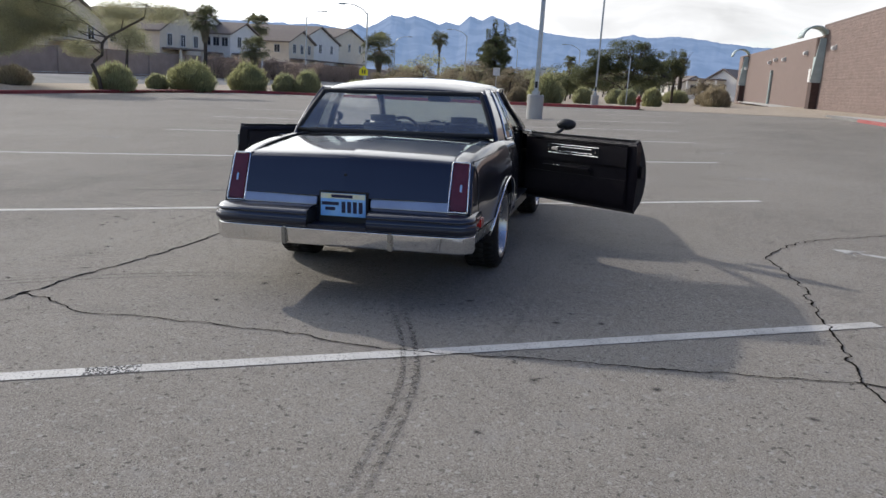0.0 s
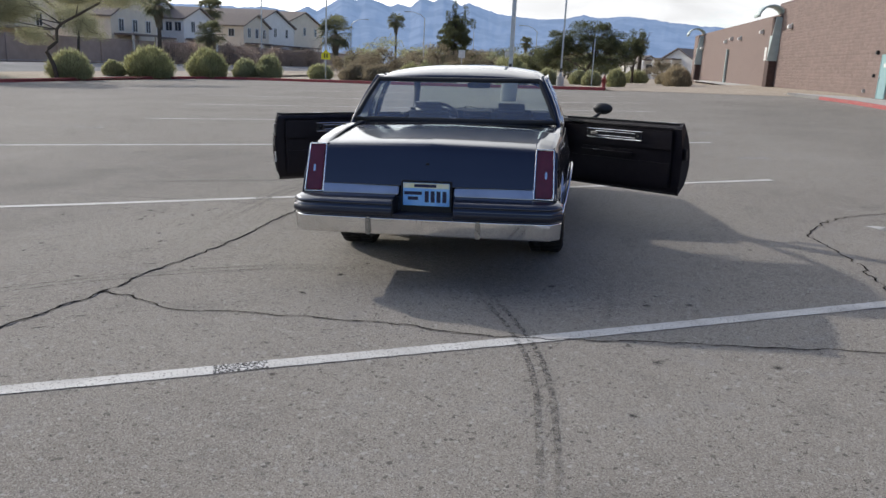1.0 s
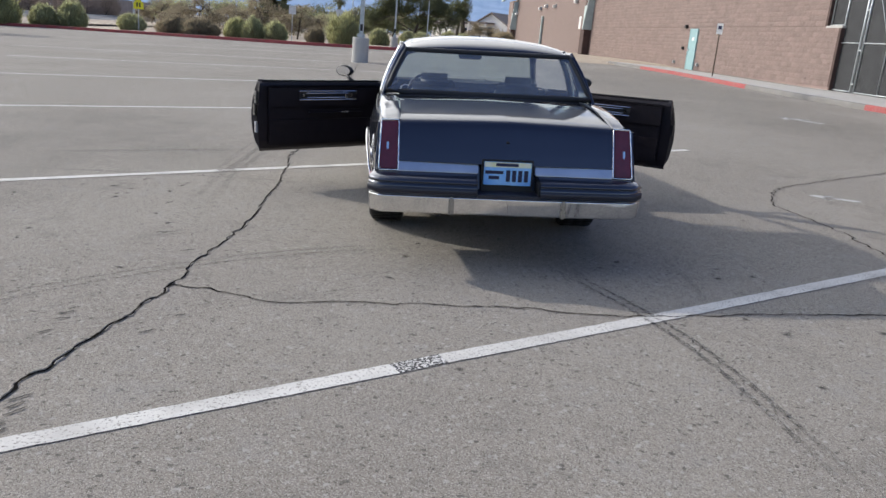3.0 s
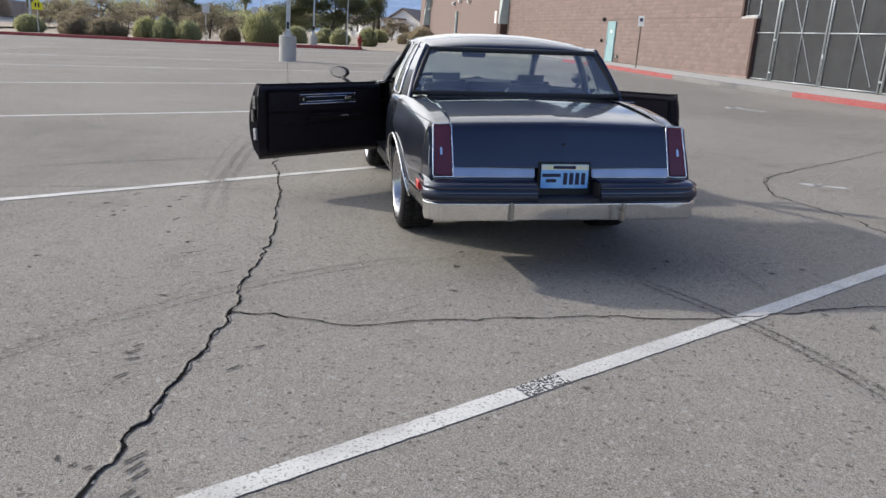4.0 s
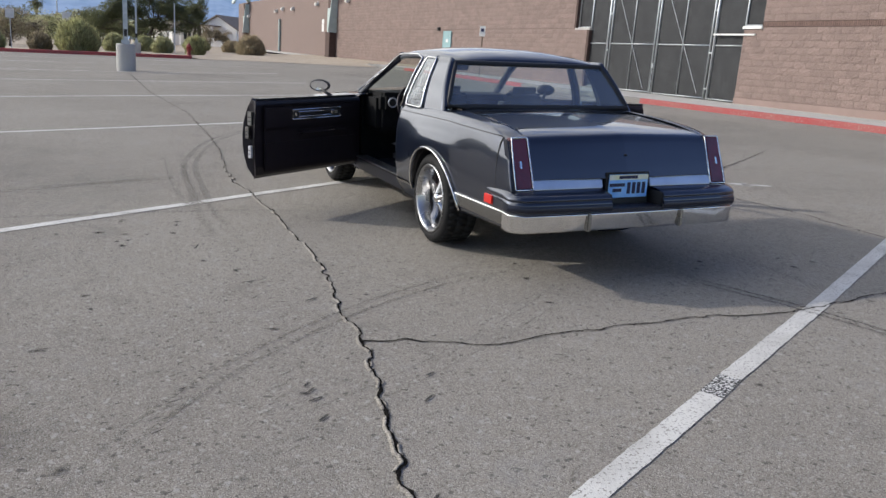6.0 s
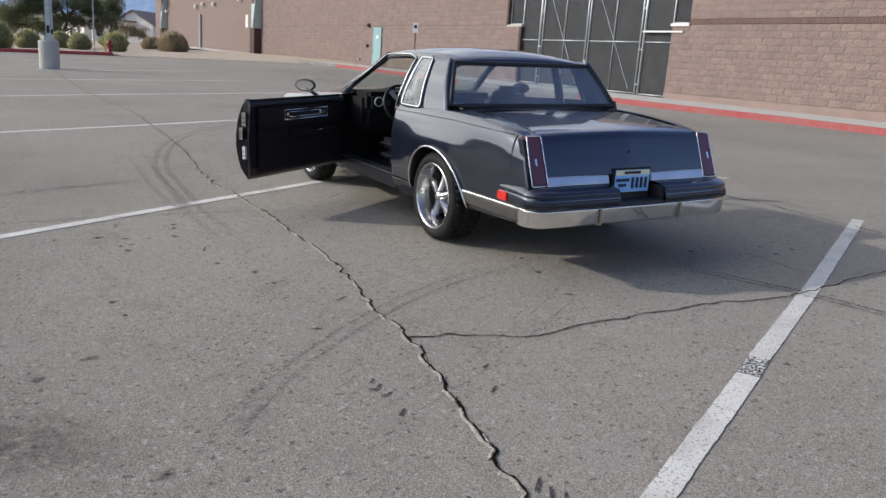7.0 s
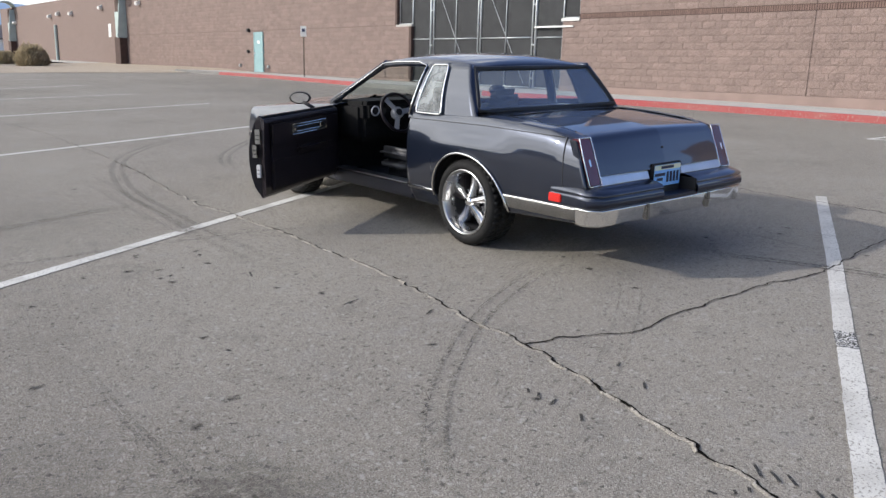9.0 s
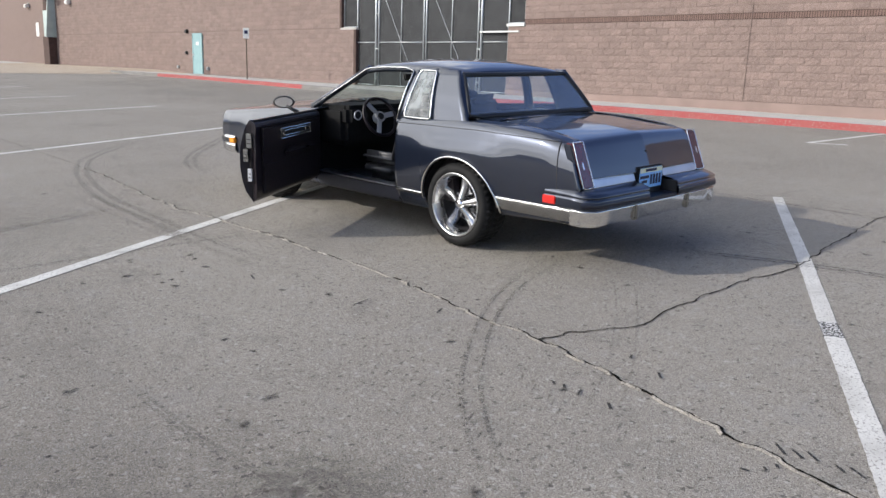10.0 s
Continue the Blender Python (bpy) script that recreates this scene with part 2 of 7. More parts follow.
ASPHALT = asphalt_surface()
ROAD = material("road_asphalt", (0.14, 0.14, 0.14), 0.9, second=(0.2, 0.2, 0.195), scale=0.3, bump=0.2)
SAND = material("desert_gravel", (0.36, 0.29, 0.21), 0.95, second=(0.26, 0.205, 0.15), scale=0.7, detail=8, fine=(0.45, 0.38, 0.29), fine_scale=25, bump=0.5, bump_scale=20)
CONCRETE = material("concrete", (0.42, 0.41, 0.38), 0.85, second=(0.34, 0.33, 0.305), scale=1.2, detail=8, fine=(0.48, 0.46, 0.42), fine_scale=90, bump=0.2, bump_scale=90)
RED_PAINT = material("red_kerb_paint", (0.34, 0.045, 0.045), 0.7, second=(0.25, 0.05, 0.05), scale=2.0, detail=8, fine=(0.4, 0.22, 0.2), fine_scale=14, fine_low=0.62, fine_high=0.75)
FADED_RED = material("faded_red_kerb_paint", (0.31, 0.05, 0.05), 0.75, second=(0.29, 0.08, 0.072), scale=1.6, detail=8, fine=(0.3, 0.16, 0.14), fine_scale=22, fine_low=0.55, fine_high=0.75)
BLOCK = material("split_face_block", (0.205, 0.149, 0.127), 0.95, second=(0.166, 0.12, 0.103), scale=3.0, detail=9, fine=(0.25, 0.187, 0.162), fine_scale=45, bump=0.9, bump_scale=26, random_value=0.09)
MORTAR = material("mortar", (0.165, 0.122, 0.105), 0.95, second=(0.14, 0.104, 0.09), scale=4)
PINK_BLOCK = material("painted_plinth", (0.265, 0.192, 0.165), 0.9, second=(0.225, 0.163, 0.14), scale=1.4, detail=8, bump=0.3, bump_scale=50)
LINE_PAINT = material("line_paint", (0.6, 0.585, 0.54), 0.85, second=(0.42, 0.405, 0.37), scale=3.2, detail=12, low=0.42, high=0.72, fine=(0.26, 0.245, 0.22), fine_scale=85, fine_low=0.56, fine_high=0.66, bump=0.25, bump_scale=120)
CRACK = material("crack", (0.009, 0.0085, 0.008), 0.95, second=(0.022, 0.02, 0.017), scale=30)
CRACK.node_tree.nodes["Principled BSDF"].inputs["Specular IOR Level"].default_value = 0.0
RUBBER_MARK = smudge("tyre_mark", (0.03, 0.03, 0.03), 42.0, 0.36, 0.66, 0.75)
SCUFF = smudge("rubber_scuff", (0.022, 0.022, 0.022), 60.0, 0.22, 0.5, 0.9)
DRIP = smudge("oil_drip", (0.03, 0.028, 0.026), 30.0, 0.25, 0.5, 0.9)
STAIN = smudge("oil_stain", (0.035, 0.033, 0.03), 16.0, 0.3, 0.75, 0.7)
FAINT = smudge("worn_line", (0.5, 0.49, 0.46), 9.0, 0.3, 0.6, 0.9)
PAINT = material("car_paint", (0.0105, 0.0155, 0.030), 0.3, 0.5, second=(0.013, 0.0185, 0.034), scale=2.5, coat=1.0)
PAINT.node_tree.nodes["Principled BSDF"].inputs["Specular IOR Level"].default_value = 0.25
# concrete darkened in colour so the kerb's sun-facing front stays dull
KERB_CONCRETE = material("dimmed_kerb_concrete", (0.21, 0.2, 0.185), 0.9, second=(0.17, 0.163, 0.15), scale=1.5, detail=8, fine=(0.2, 0.19, 0.18), fine_scale=40, fine_low=0.6, fine_high=0.75, bump=0.2, bump_scale=70)
PAINT.node_tree.nodes["Principled BSDF"].inputs["Coat IOR"].default_value = 1.66
BLACK_BLUE = material("dark_rubber_blue", (0.014, 0.016, 0.028), 0.4)
CHROME = material("chrome", (0.88, 0.87, 0.84), 0.06, 1.0, second=(0.82, 0.81, 0.79), scale=6, rough_second=0.13)
SATIN = material("brushed_trim", (0.5, 0.52, 0.55), 0.3, 1.0, second=(0.42, 0.44, 0.48), scale=7)
ALLOY = material("grey_alloy", (0.52, 0.52, 0.53), 0.27, 1.0, second=(0.46, 0.46, 0.47), scale=14)
RIM_LIP = material("turned_rim", (0.55, 0.55, 0.55), 0.22, 1.0, second=(0.45, 0.45, 0.45), scale=9, rough_second=0.32)
GREY_TRIM = material("dull_bright_trim", (0.36, 0.36, 0.35), 0.2, 1.0, second=(0.3, 0.3, 0.295), scale=5, rough_second=0.3)
TYRE = material("tyre_rubber", (0.012, 0.012, 0.0125), 0.75, second=(0.02, 0.0195, 0.019), scale=9, bump=0.15, bump_scale=90)
TYRE.node_tree.nodes["Principled BSDF"].inputs["Specular IOR Level"].default_value = 0.2
DASH = material("dull_dashboard", (0.007, 0.007, 0.0075), 0.8, second=(0.01, 0.01, 0.01), scale=20)
DASH.node_tree.nodes["Principled BSDF"].inputs["Specular IOR Level"].default_value = 0.15
BLACK = material("black_plastic", (0.012, 0.012, 0.013), 0.55, bump=0.15, bump_scale=200)
SEAT = material("seat_vinyl", (0.04, 0.04, 0.043), 0.45, second=(0.03, 0.03, 0.032), scale=10, bump=0.15, bump_scale=120)
SPOKE = material("polished_spoke", (0.6, 0.6, 0.62), 0.3, 0.35)
VINYL = material("black_vinyl", (0.0125, 0.009, 0.0115), 0.36, second=(0.017, 0.013, 0.016), scale=12, bump=0.2, bump_scale=160)
VINYL.node_tree.nodes["Principled BSDF"].inputs["Specular IOR Level"].default_value = 0.3
CARPET = material("carpet", (0.012, 0.012, 0.013), 0.95)
RED_LENS = material("red_lens", (0.105, 0.008, 0.014), 0.25, second=(0.08, 0.006, 0.011), scale=12, coat=0.6)
MARKER_RED = material("marker_lens", (0.55, 0.02, 0.015), 0.25, coat=0.5)
AMBER = material("amber_lens", (0.75, 0.28, 0.02), 0.25, coat=0.5)
PLATE_BLUE = material("plate_blue", (0.13, 0.4, 0.85), 0.4, second=(0.3, 0.58, 0.9), scale=9)
PLATE_YELLOW = material("plate_yellow", (0.75, 0.74, 0.42), 0.4, second=(0.78, 0.8, 0.72), scale=12)
PLATE_INK = material("plate_ink", (0.01, 0.012, 0.05), 0.5)
WINDOW_GLASS = clear_glass("window_glass", (0.88, 0.95, 0.92), 1.0)
def see_through(m, share):
    """Lets part of the light pass a thin pane."""
    t = m.node_tree
    clear = t.nodes.new("ShaderNodeBsdfTransparent")
    clear.inputs["Color"].default_value = (0.8, 0.86, 0.86, 1)
    mix = t.nodes.new("ShaderNodeMixShader")
    mix.inputs[0].default_value = share
    t.links.new(t.nodes["Principled BSDF"].outputs[0], mix.inputs[1])
    t.links.new(clear.outputs[0], mix.inputs[2])
    t.links.new(mix.outputs[0], t.nodes["Material Output"].inputs["Surface"])
    return m


REAR_GLASS = clear_glass("rear_window_glass", (0.86, 0.93, 0.92), 2.6, 0.13)
# wavy quarter glass; its cloud reflections are painted in as pale blotches
CLOUD_SHEEN_GLASS = see_through(material("glass_with_painted_clouds", (0.04, 0.048, 0.052), 0.25, second=(0.3, 0.33, 0.34), scale=10.0, detail=4.0, low=0.42, high=0.62, bump=0.6, bump_scale=9, coat=0.8), 0.4)
GALVANISED = material("galvanised_steel", (0.5, 0.52, 0.53), 0.45, 0.6, second=(0.4, 0.42, 0.43), scale=10)
TEAL = material("teal_paint", (0.23, 0.37, 0.375), 0.6, second=(0.2, 0.32, 0.33), scale=3)
PALE_GREEN = material("pale_green_metal", (0.42, 0.5, 0.47), 0.5, second=(0.36, 0.43, 0.41), scale=2)
WHITE_PAINT = material("white_paint", (0.75, 0.74, 0.7), 0.6, second=(0.6, 0.59, 0.56), scale=5)
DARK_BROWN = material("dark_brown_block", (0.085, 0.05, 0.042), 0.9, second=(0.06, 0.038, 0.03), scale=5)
SCREEN = material("privacy_screen", (0.022, 0.023, 0.024), 0.9, second=(0.035, 0.036, 0.037), scale=3, bump=0.4, bump_scale=8)
STUCCO = material("cream_stucco", (0.74, 0.66, 0.53), 0.9, second=(0.68, 0.6, 0.48), scale=1.5)
STUCCO_WHITE = material("white_stucco", (0.82, 0.79, 0.74), 0.9, second=(0.76, 0.73, 0.68), scale=1.5)
ROOF_TILE = material("roof_tile", (0.17, 0.14, 0.12), 0.9, second=(0.23, 0.185, 0.155), scale=6)
HOUSE_GLASS = material("dark_window", (0.03, 0.035, 0.045), 0.15)
LEAF_TAN = leaf_surface("tan_twigs", (0.42, 0.35, 0.23), 0.3)
BARK = material("bark", (0.06, 0.045, 0.034), 0.95, second=(0.1, 0.08, 0.06), scale=9, bump=0.5, bump_scale=30)
LEAF_OLIVE = leaf_surface("olive_leaves", (0.40, 0.40, 0.22), 0.35)
LEAF_FEATHER = leaf_surface("feathery_leaves", (0.44, 0.42, 0.25), 0.3)
LEAF_DARK = leaf_surface("dark_leaves", (0.13, 0.14, 0.07), 0.35)
LEAF_BUSH = leaf_surface("shrub_leaves", (0.40, 0.395, 0.20), 0.4)
LEAF_PALM = leaf_surface("palm_fronds", (0.17, 0.175, 0.095), 0.3)
LEAF_DRY = leaf_surface("dry_twigs", (0.29, 0.245, 0.165), 0.3)
LEAF_TWIG = leaf_surface("bare_twigs", (0.36, 0.285, 0.235), 0.3)
YELLOW_SIGN = material("yellow_sign", (0.8, 0.72, 0.02), 0.5)
HYDRANT_RED = material("hydrant_red", (0.3, 0.03, 0.025), 0.5, second=(0.22, 0.03, 0.025), scale=8)
MOUNTAIN = haze_glow_surface("hazy_mountain", (0.25, 0.27, 0.33), (0.30, 0.46, 0.77))
BOUNDARY = material("boundary_block", (0.42, 0.315, 0.25), 0.95, second=(0.36, 0.27, 0.215), scale=1.5, detail=8, bump=0.3, bump_scale=8)


# ---- mesh helpers ----
def finish(name, bm, mat, smooth=False, parent=None, label="", m=None):
    mesh = bpy.data.meshes.new(name)
    bm.to_mesh(mesh)
    bm.free()
    for x in mat if isinstance(mat, (list, tuple)) else (mat,):
        mesh.materials.append(x)
    if smooth:
        mesh.polygons.foreach_set("use_smooth", [True] * len(mesh.polygons))
    ob = new(name, mesh)
    if parent:
        ob.parent = parent
    if m is not None:
        ob.matrix_basis = m
    if label:
        tagged(ob, label)
    return ob


def part(name, bm, mat, parent, label="", smooth=False, m=None):
    return finish(name, bm, mat, smooth, parent, label, m)


def thing(name, label, category, m=None, group="", kind=""):
    ob = new(name)
    ob.empty_display_size = 0.2
    if m is not None:
        ob.matrix_basis = m
    return tagged(ob, label, category, group, kind)


def box(x0, x1, y0, y1, z0, z1, bevel=0.0, bm=None, m=None, rounds=2):
    own = bmesh.new()
    bmesh.ops.create_cube(own, size=1.0)
    for v in own.verts:
        v.co = Vector(((x0 + x1) / 2 + v.co.x * (x1 - x0), (y0 + y1) / 2 + v.co.y * (y1 - y0), (z0 + z1) / 2 + v.co.z * (z1 - z0)))
    if bevel:
        bmesh.ops.bevel(own, geom=own.edges[:], offset=bevel, segments=rounds, affect="EDGES", clamp_overlap=True)
    if m is not None:
        own.transform(m)
    if bm is None:
        return own
    join(bm, own)
    return bm


def join(bm, other):
    mesh = bpy.data.meshes.new("joining")
    other.to_mesh(mesh)
    other.free()
    bm.from_mesh(mesh)
    bpy.data.meshes.remove(mesh)
    return bm


def rod(a, b, r, r2=None, sides=10, bm=None, caps=True):
    own = bmesh.new()
    a, b = Vector(a), Vector(b)
    r2 = r if r2 is None else r2
    bmesh.ops.create_cone(own, cap_ends=caps, segments=sides, radius1=r, radius2=r2, depth=(b - a).length)
    own.transform(Matrix.Translation((a + b) / 2) @ (b - a).to_track_quat("Z", "Y").to_matrix().to_4x4())
    return own if bm is None else join(bm, own)


def tube(points, r, sides=8, closed=False, bm=None):
    """A round bar along points; r may be one radius a point."""
    own = bmesh.new() if bm is None else bm
    pts = [Vector(p) for p in points]
    n = len(pts)
    rings = []
    for i, p in enumerate(pts):
        a = pts[(i - 1) % n] if closed or i else pts[0]
        b = pts[(i + 1) % n] if closed or i < n - 1 else pts[-1]
        q = (b - a).normalized().to_track_quat("Z", "Y")
        rr = r[i] if isinstance(r, (list, tuple)) else r
        rings.append([own.verts.new(p + q @ Vector((rr * math.cos(2 * math.pi * k / sides), rr * math.sin(2 * math.pi * k / sides), 0))) for k in range(sides)])
    for i in range(n if closed else n - 1):
        one, two = rings[i], rings[(i + 1) % n]
        shift = min(range(sides), key=lambda s: (one[0].co - two[s].co).length) if closed and i == n - 1 else 0
        for k in range(sides):
            own.faces.new((one[k], one[(k + 1) % sides], two[(k + 1 + shift) % sides], two[(k + shift) % sides]))
    if not closed:
        own.faces.new(rings[0][::-1])
        own.faces.new(rings[-1])
    return own


def sheet(rows, bm=None, flip=False, closed=False):
    """A skin over rows of points."""
    own = bmesh.new() if bm is None else bm
    grid = [[own.verts.new(p) for p in row] for row in rows]
    for one, two in zip(grid, grid[1:]):
        for k in range(len(one) - (0 if closed else 1)):
            face = (one[k], one[(k + 1) % len(one)], two[(k + 1) % len(one)], two[k])
            own.faces.new(face[::-1] if flip else face)
    return own


def turn_profile(profile, sides=32, bm=None):
    """A body of revolution about x: profile is rows of (x, radius)."""
    own = bmesh.new() if bm is None else bm
    rows = [[(x, r * math.cos(2 * math.pi * k / sides), r * math.sin(2 * math.pi * k / sides)) for k in range(sides)] for x, r in profile]
    return sheet(rows, own, closed=True)


def prism(outline, z0, z1, bm=None, bevel=0.0):
    """A flat outline of (x, y) raised from z0 to z1."""
    own = bmesh.new()
    low = [own.verts.new((x, y, z0)) for x, y in outline]
    top = [own.verts.new((x, y, z1)) for x, y in outline]
    own.faces.new(low[::-1])
    own.faces.new(top)
    n = len(outline)
    for i in range(n):
        own.faces.new((low[i], low[(i + 1) % n], top[(i + 1) % n], top[i]))
    bmesh.ops.recalc_face_normals(own, faces=own.faces[:])
    if bevel:
        bmesh.ops.bevel(own, geom=own.edges[:], offset=bevel, segments=2, affect="EDGES", clamp_overlap=True)
    return own if bm is None else join(bm, own)


def solid(ob, thickness, offset=-1.0):
    m = ob.modifiers.new("thickness", "SOLIDIFY")
    m.thickness, m.offset = thickness, offset
    return ob


def lerp(a, b, t):
    return a + (b - a) * t


def curve_at(stops, v):
    """Piecewise linear value of (position, value) stops."""
    if v <= stops[0][0]:
        return stops[0][1]
    for (a, p), (b, q) in zip(stops, stops[1:]):
        if v <= b:
            return lerp(p, q, (v - a) / (b - a))
    return stops[-1][1]


# ---- ground ----
def bend(v):
    return 60 * math.tanh(v / 60)


def lot_height(x, y):
    """The lot rises gently towards the building and ahead, and levels off far away."""
    t = min(1.0, max(0.0, (-x - 32) / 14))
    return 0.03207 * bend(x) + 0.01215 * bend(y) + 0.85 * t * t * (3 - 2 * t)


def spread(near, far, step, growth=1.35):
    out = [0.0]
    while out[-1] < far:
        out.append(out[-1] + (step if out[-1] < near else max(step, (out[-1] - near) * (growth - 1) + step)))
    return sorted({round(s * v, 4) for v in out for s in (-1, 1)})


def ground_sheet():
    xs, ys = spread(70, 4200, 5), spread(80, 4200, 5)
    return sheet([[(x, y, lot_height(x, y) - 0.08) for x in xs] for y in ys], flip=True)


tagged(finish("ground", ground_sheet(), SAND), "pale desert ground reaching to the mountains", "ground", kind="structure")

# far edge of the lot, where the red kerb runs
FAR_EDGE = [(-32.0, 26.0), (-31.7, 42.0), (-30.9, 46.5), (-29.5, 48.8), (-27.0, 50.0), (-19.0, 48.0), (-9.0, 44.6), (-0.4, 43.0), (3.2, 42.6), (7.4, 40.3), (9.3, 39.6), (14.0, 39.6)]
# edge of the pavement along the building, x by y
WALL_KERB = [(-60, 12.7), (2.8, 12.2), (9.0, 11.65), (13.5, 10.9), (17.0, 10.4), (22.8, 10.1), (31.6, 10.1), (41.0, 9.3)]
WALL_X = 13.4
# the building stands a few degrees off the lot's axes: its parts are built along x = WALL_X and turned at the end
WALL_FRAME = Matrix.Translation((14.93, 20.1, 0)) @ Matrix.Rotation(math.atan(0.0914), 4, "Z") @ Matrix.Translation((-WALL_X, -20, 0))


def wall_line(y):
    """x of the wall's face at y, in the world."""
    return 14.93 - 0.0914 * (y - 20.1)


def far_edge(x):
    return curve_at(FAR_EDGE, x)


def lot_sheet():
    cols = [-32 + 0.05 * i for i in range(20)] + [-31 + 0.8 * i for i in range(57)]
    rows = []
    for x in cols:
        y1 = far_edge(x)
        ys = [-60 + (y1 + 60) * k / 70 for k in range(71)]
        rows.append([(x, y, lot_height(x, y)) for y in ys])
    return sheet(rows, flip=False)


lot = tagged(finish("parking_lot", lot_sheet(), ASPHALT), "weathered grey asphalt of a wide empty parking lot", "asphalt", kind="structure")


def strip(points, width, lift=0.004, bm=None, jitter=0.0, fade=None, seed=1):
    """A ribbon laid over the lot along (x, y) points; width may be one a point."""
    rng = random.Random(seed)
    own = bmesh.new() if bm is None else bm
    layer = own.loops.layers.color.get("fade") or own.loops.layers.color.new("fade")
    pts = [Vector(p) for p in points]
    left, right, power = [], [], []
    for i, p in enumerate(pts):
        d = (pts[min(i + 1, len(pts) - 1)] - pts[max(i - 1, 0)]).normalized()
        side = Vector((-d.y, d.x))
        w = (width[i] if isinstance(width, (list, tuple)) else width) / 2
        for row, s in ((left, 1), (right, -1)):
            q = p + side * (s * w * (1 + jitter * rng.uniform(-1, 1)))
            row.append(own.verts.new((q.x, q.y, lot_height(q.x, q.y) + lift)))
        power.append(1.0 if fade is None else fade[i])
    for i in range(len(pts) - 1):
        f = own.faces.new((right[i], right[i + 1], left[i + 1], left[i]))
        for loop, v in zip(f.loops, (power[i], power[i + 1], power[i + 1], power[i])):
            loop[layer] = (v, v, v, 1)
    return own


def dense(points, step):
    out = []
    for a, b in zip(points, points[1:]):
        a, b = Vector(a), Vector(b)
        n = max(1, int((b - a).length / step))
        out += [a.lerp(b, k / n) for k in range(n)]
    return [tuple(p) for p in out] + [tuple(points[-1])]


def wander(points, step, amount, seed):
    """A broken line along points: short straight runs with sudden jogs, and a fine tremble."""
    rng = random.Random(seed)
    base = [Vector(p) for p in dense(points, step)]
    jog, left, goal, out = 0.0, 0.0, 0.0, []
    for i, p in enumerate(base):
        d = (base[min(i + 1, len(base) - 1)] - base[max(i - 1, 0)]).normalized()
        side = Vector((-d.y, d.x))
        if left <= 0:
            left, goal = rng.uniform(0.03, 0.11), rng.uniform(-2.4, 2.4) * amount
        jog += (goal - jog) * 0.7
        left -= step
        q = p + side * (jog + rng.uniform(-0.22, 0.22) * amount)
        out.append((q.x, q.y))
    return out


def smooth_line(points, step=0.12):
    """A smooth curve through (x, y) points."""
    pts = [Vector(p) for p in points]
    out = []
    for i in range(len(pts) - 1):
        a, b, c, d = pts[max(i - 1, 0)], pts[i], pts[i + 1], pts[min(i + 2, len(pts) - 1)]
        n = max(2, int((c - b).length / step))
        for k in range(n):
            t = k / n
            out.append(tuple(0.5 * ((2 * b) + (c - a) * t + (2 * a - 5 * b + 4 * c - d) * t * t + (3 * b - a - 3 * c + d) * t ** 3)))
    return out + [tuple(pts[-1])]


# painted lines
def line(points, width=0.104, name="parking_line", mat=LINE_PAINT, label="worn white parking line painted on the asphalt", seed=3, group="parking lines"):
    ob = finish(name, strip(dense(points, 0.05), width, 0.004, jitter=0.055, seed=seed), mat)
    return tagged(ob, label, "road marking", group)


line([(-4.4, -4.0), (-0.60, -1.775)], seed=11)
line([(-0.38, -1.638), (0.86, -0.92), (3.34, 0.568)], seed=12)
line([(-9.0, -0.86), (-4.1, 1.8), (-2.6, 2.668)], 0.11, seed=13)
line([(-2.45, 2.756), (3.12, 5.98)], 0.11, seed=23)
line([(-11.5, 5.0), (-9.3, 5.95), (-2.5, 8.75), (2.8, 11.04)], 0.12, seed=14)
line([(-10.4, 12.3), (-7.8, 13.1), (-2.7, 14.85), (2.46, 16.3)], 0.12, seed=15)
line([(-13.0, 18.4), (-3.4, 20.2), (2.0, 21.2)], 0.12, seed=16)
line([(-16.0, 24.4), (-2.2, 25.6), (2.0, 27.4)], 0.12, seed=17)
line([(-15.0, 31.3), (1.5, 33.5)], 0.12, seed=18)
line([(-13.0, 36.6), (1.0, 38.9)], 0.12, seed=19)
tagged(finish("worn_line_patch", strip(dense([(-2.6, 2.668), (-2.45, 2.756)], 0.04), 0.11, 0.004), smudge("scuffed_line", (0.5, 0.48, 0.44), 45, 0.46, 0.54, 1.0)), "white line worn through by tyre marks", "road marking")
tagged(finish("worn_line_patch", strip(dense([(-0.61, -1.781), (-0.37, -1.632)], 0.05), 0.108, 0.0034), smudge("bare_binder", (0.045, 0.043, 0.04), 30, 0.2, 0.42, 0.85)), "bare dark asphalt where the white line has flaked off", "road marking")
tagged(finish("worn_line_patch", strip(dense([(-0.60, -1.775), (-0.38, -1.638)], 0.05), 0.104, 0.004), smudge("flaked_line", (0.58, 0.57, 0.54), 85, 0.49, 0.54, 1.0)), "flaked gap in the white line showing dark asphalt", "road marking")
for a, b in (((-10.2, 9.57), (-9.6, 9.6)), ((3.0, 8.47), (3.5, 8.62)), ((2.75, 13.4), (3.2, 13.35)), ((-28.2, 37.1), (-24.5, 34.2))):
    line([a, b], 0.14, "line_remnant", FAINT, "faded remnant of a white line", 5, "line remnants")


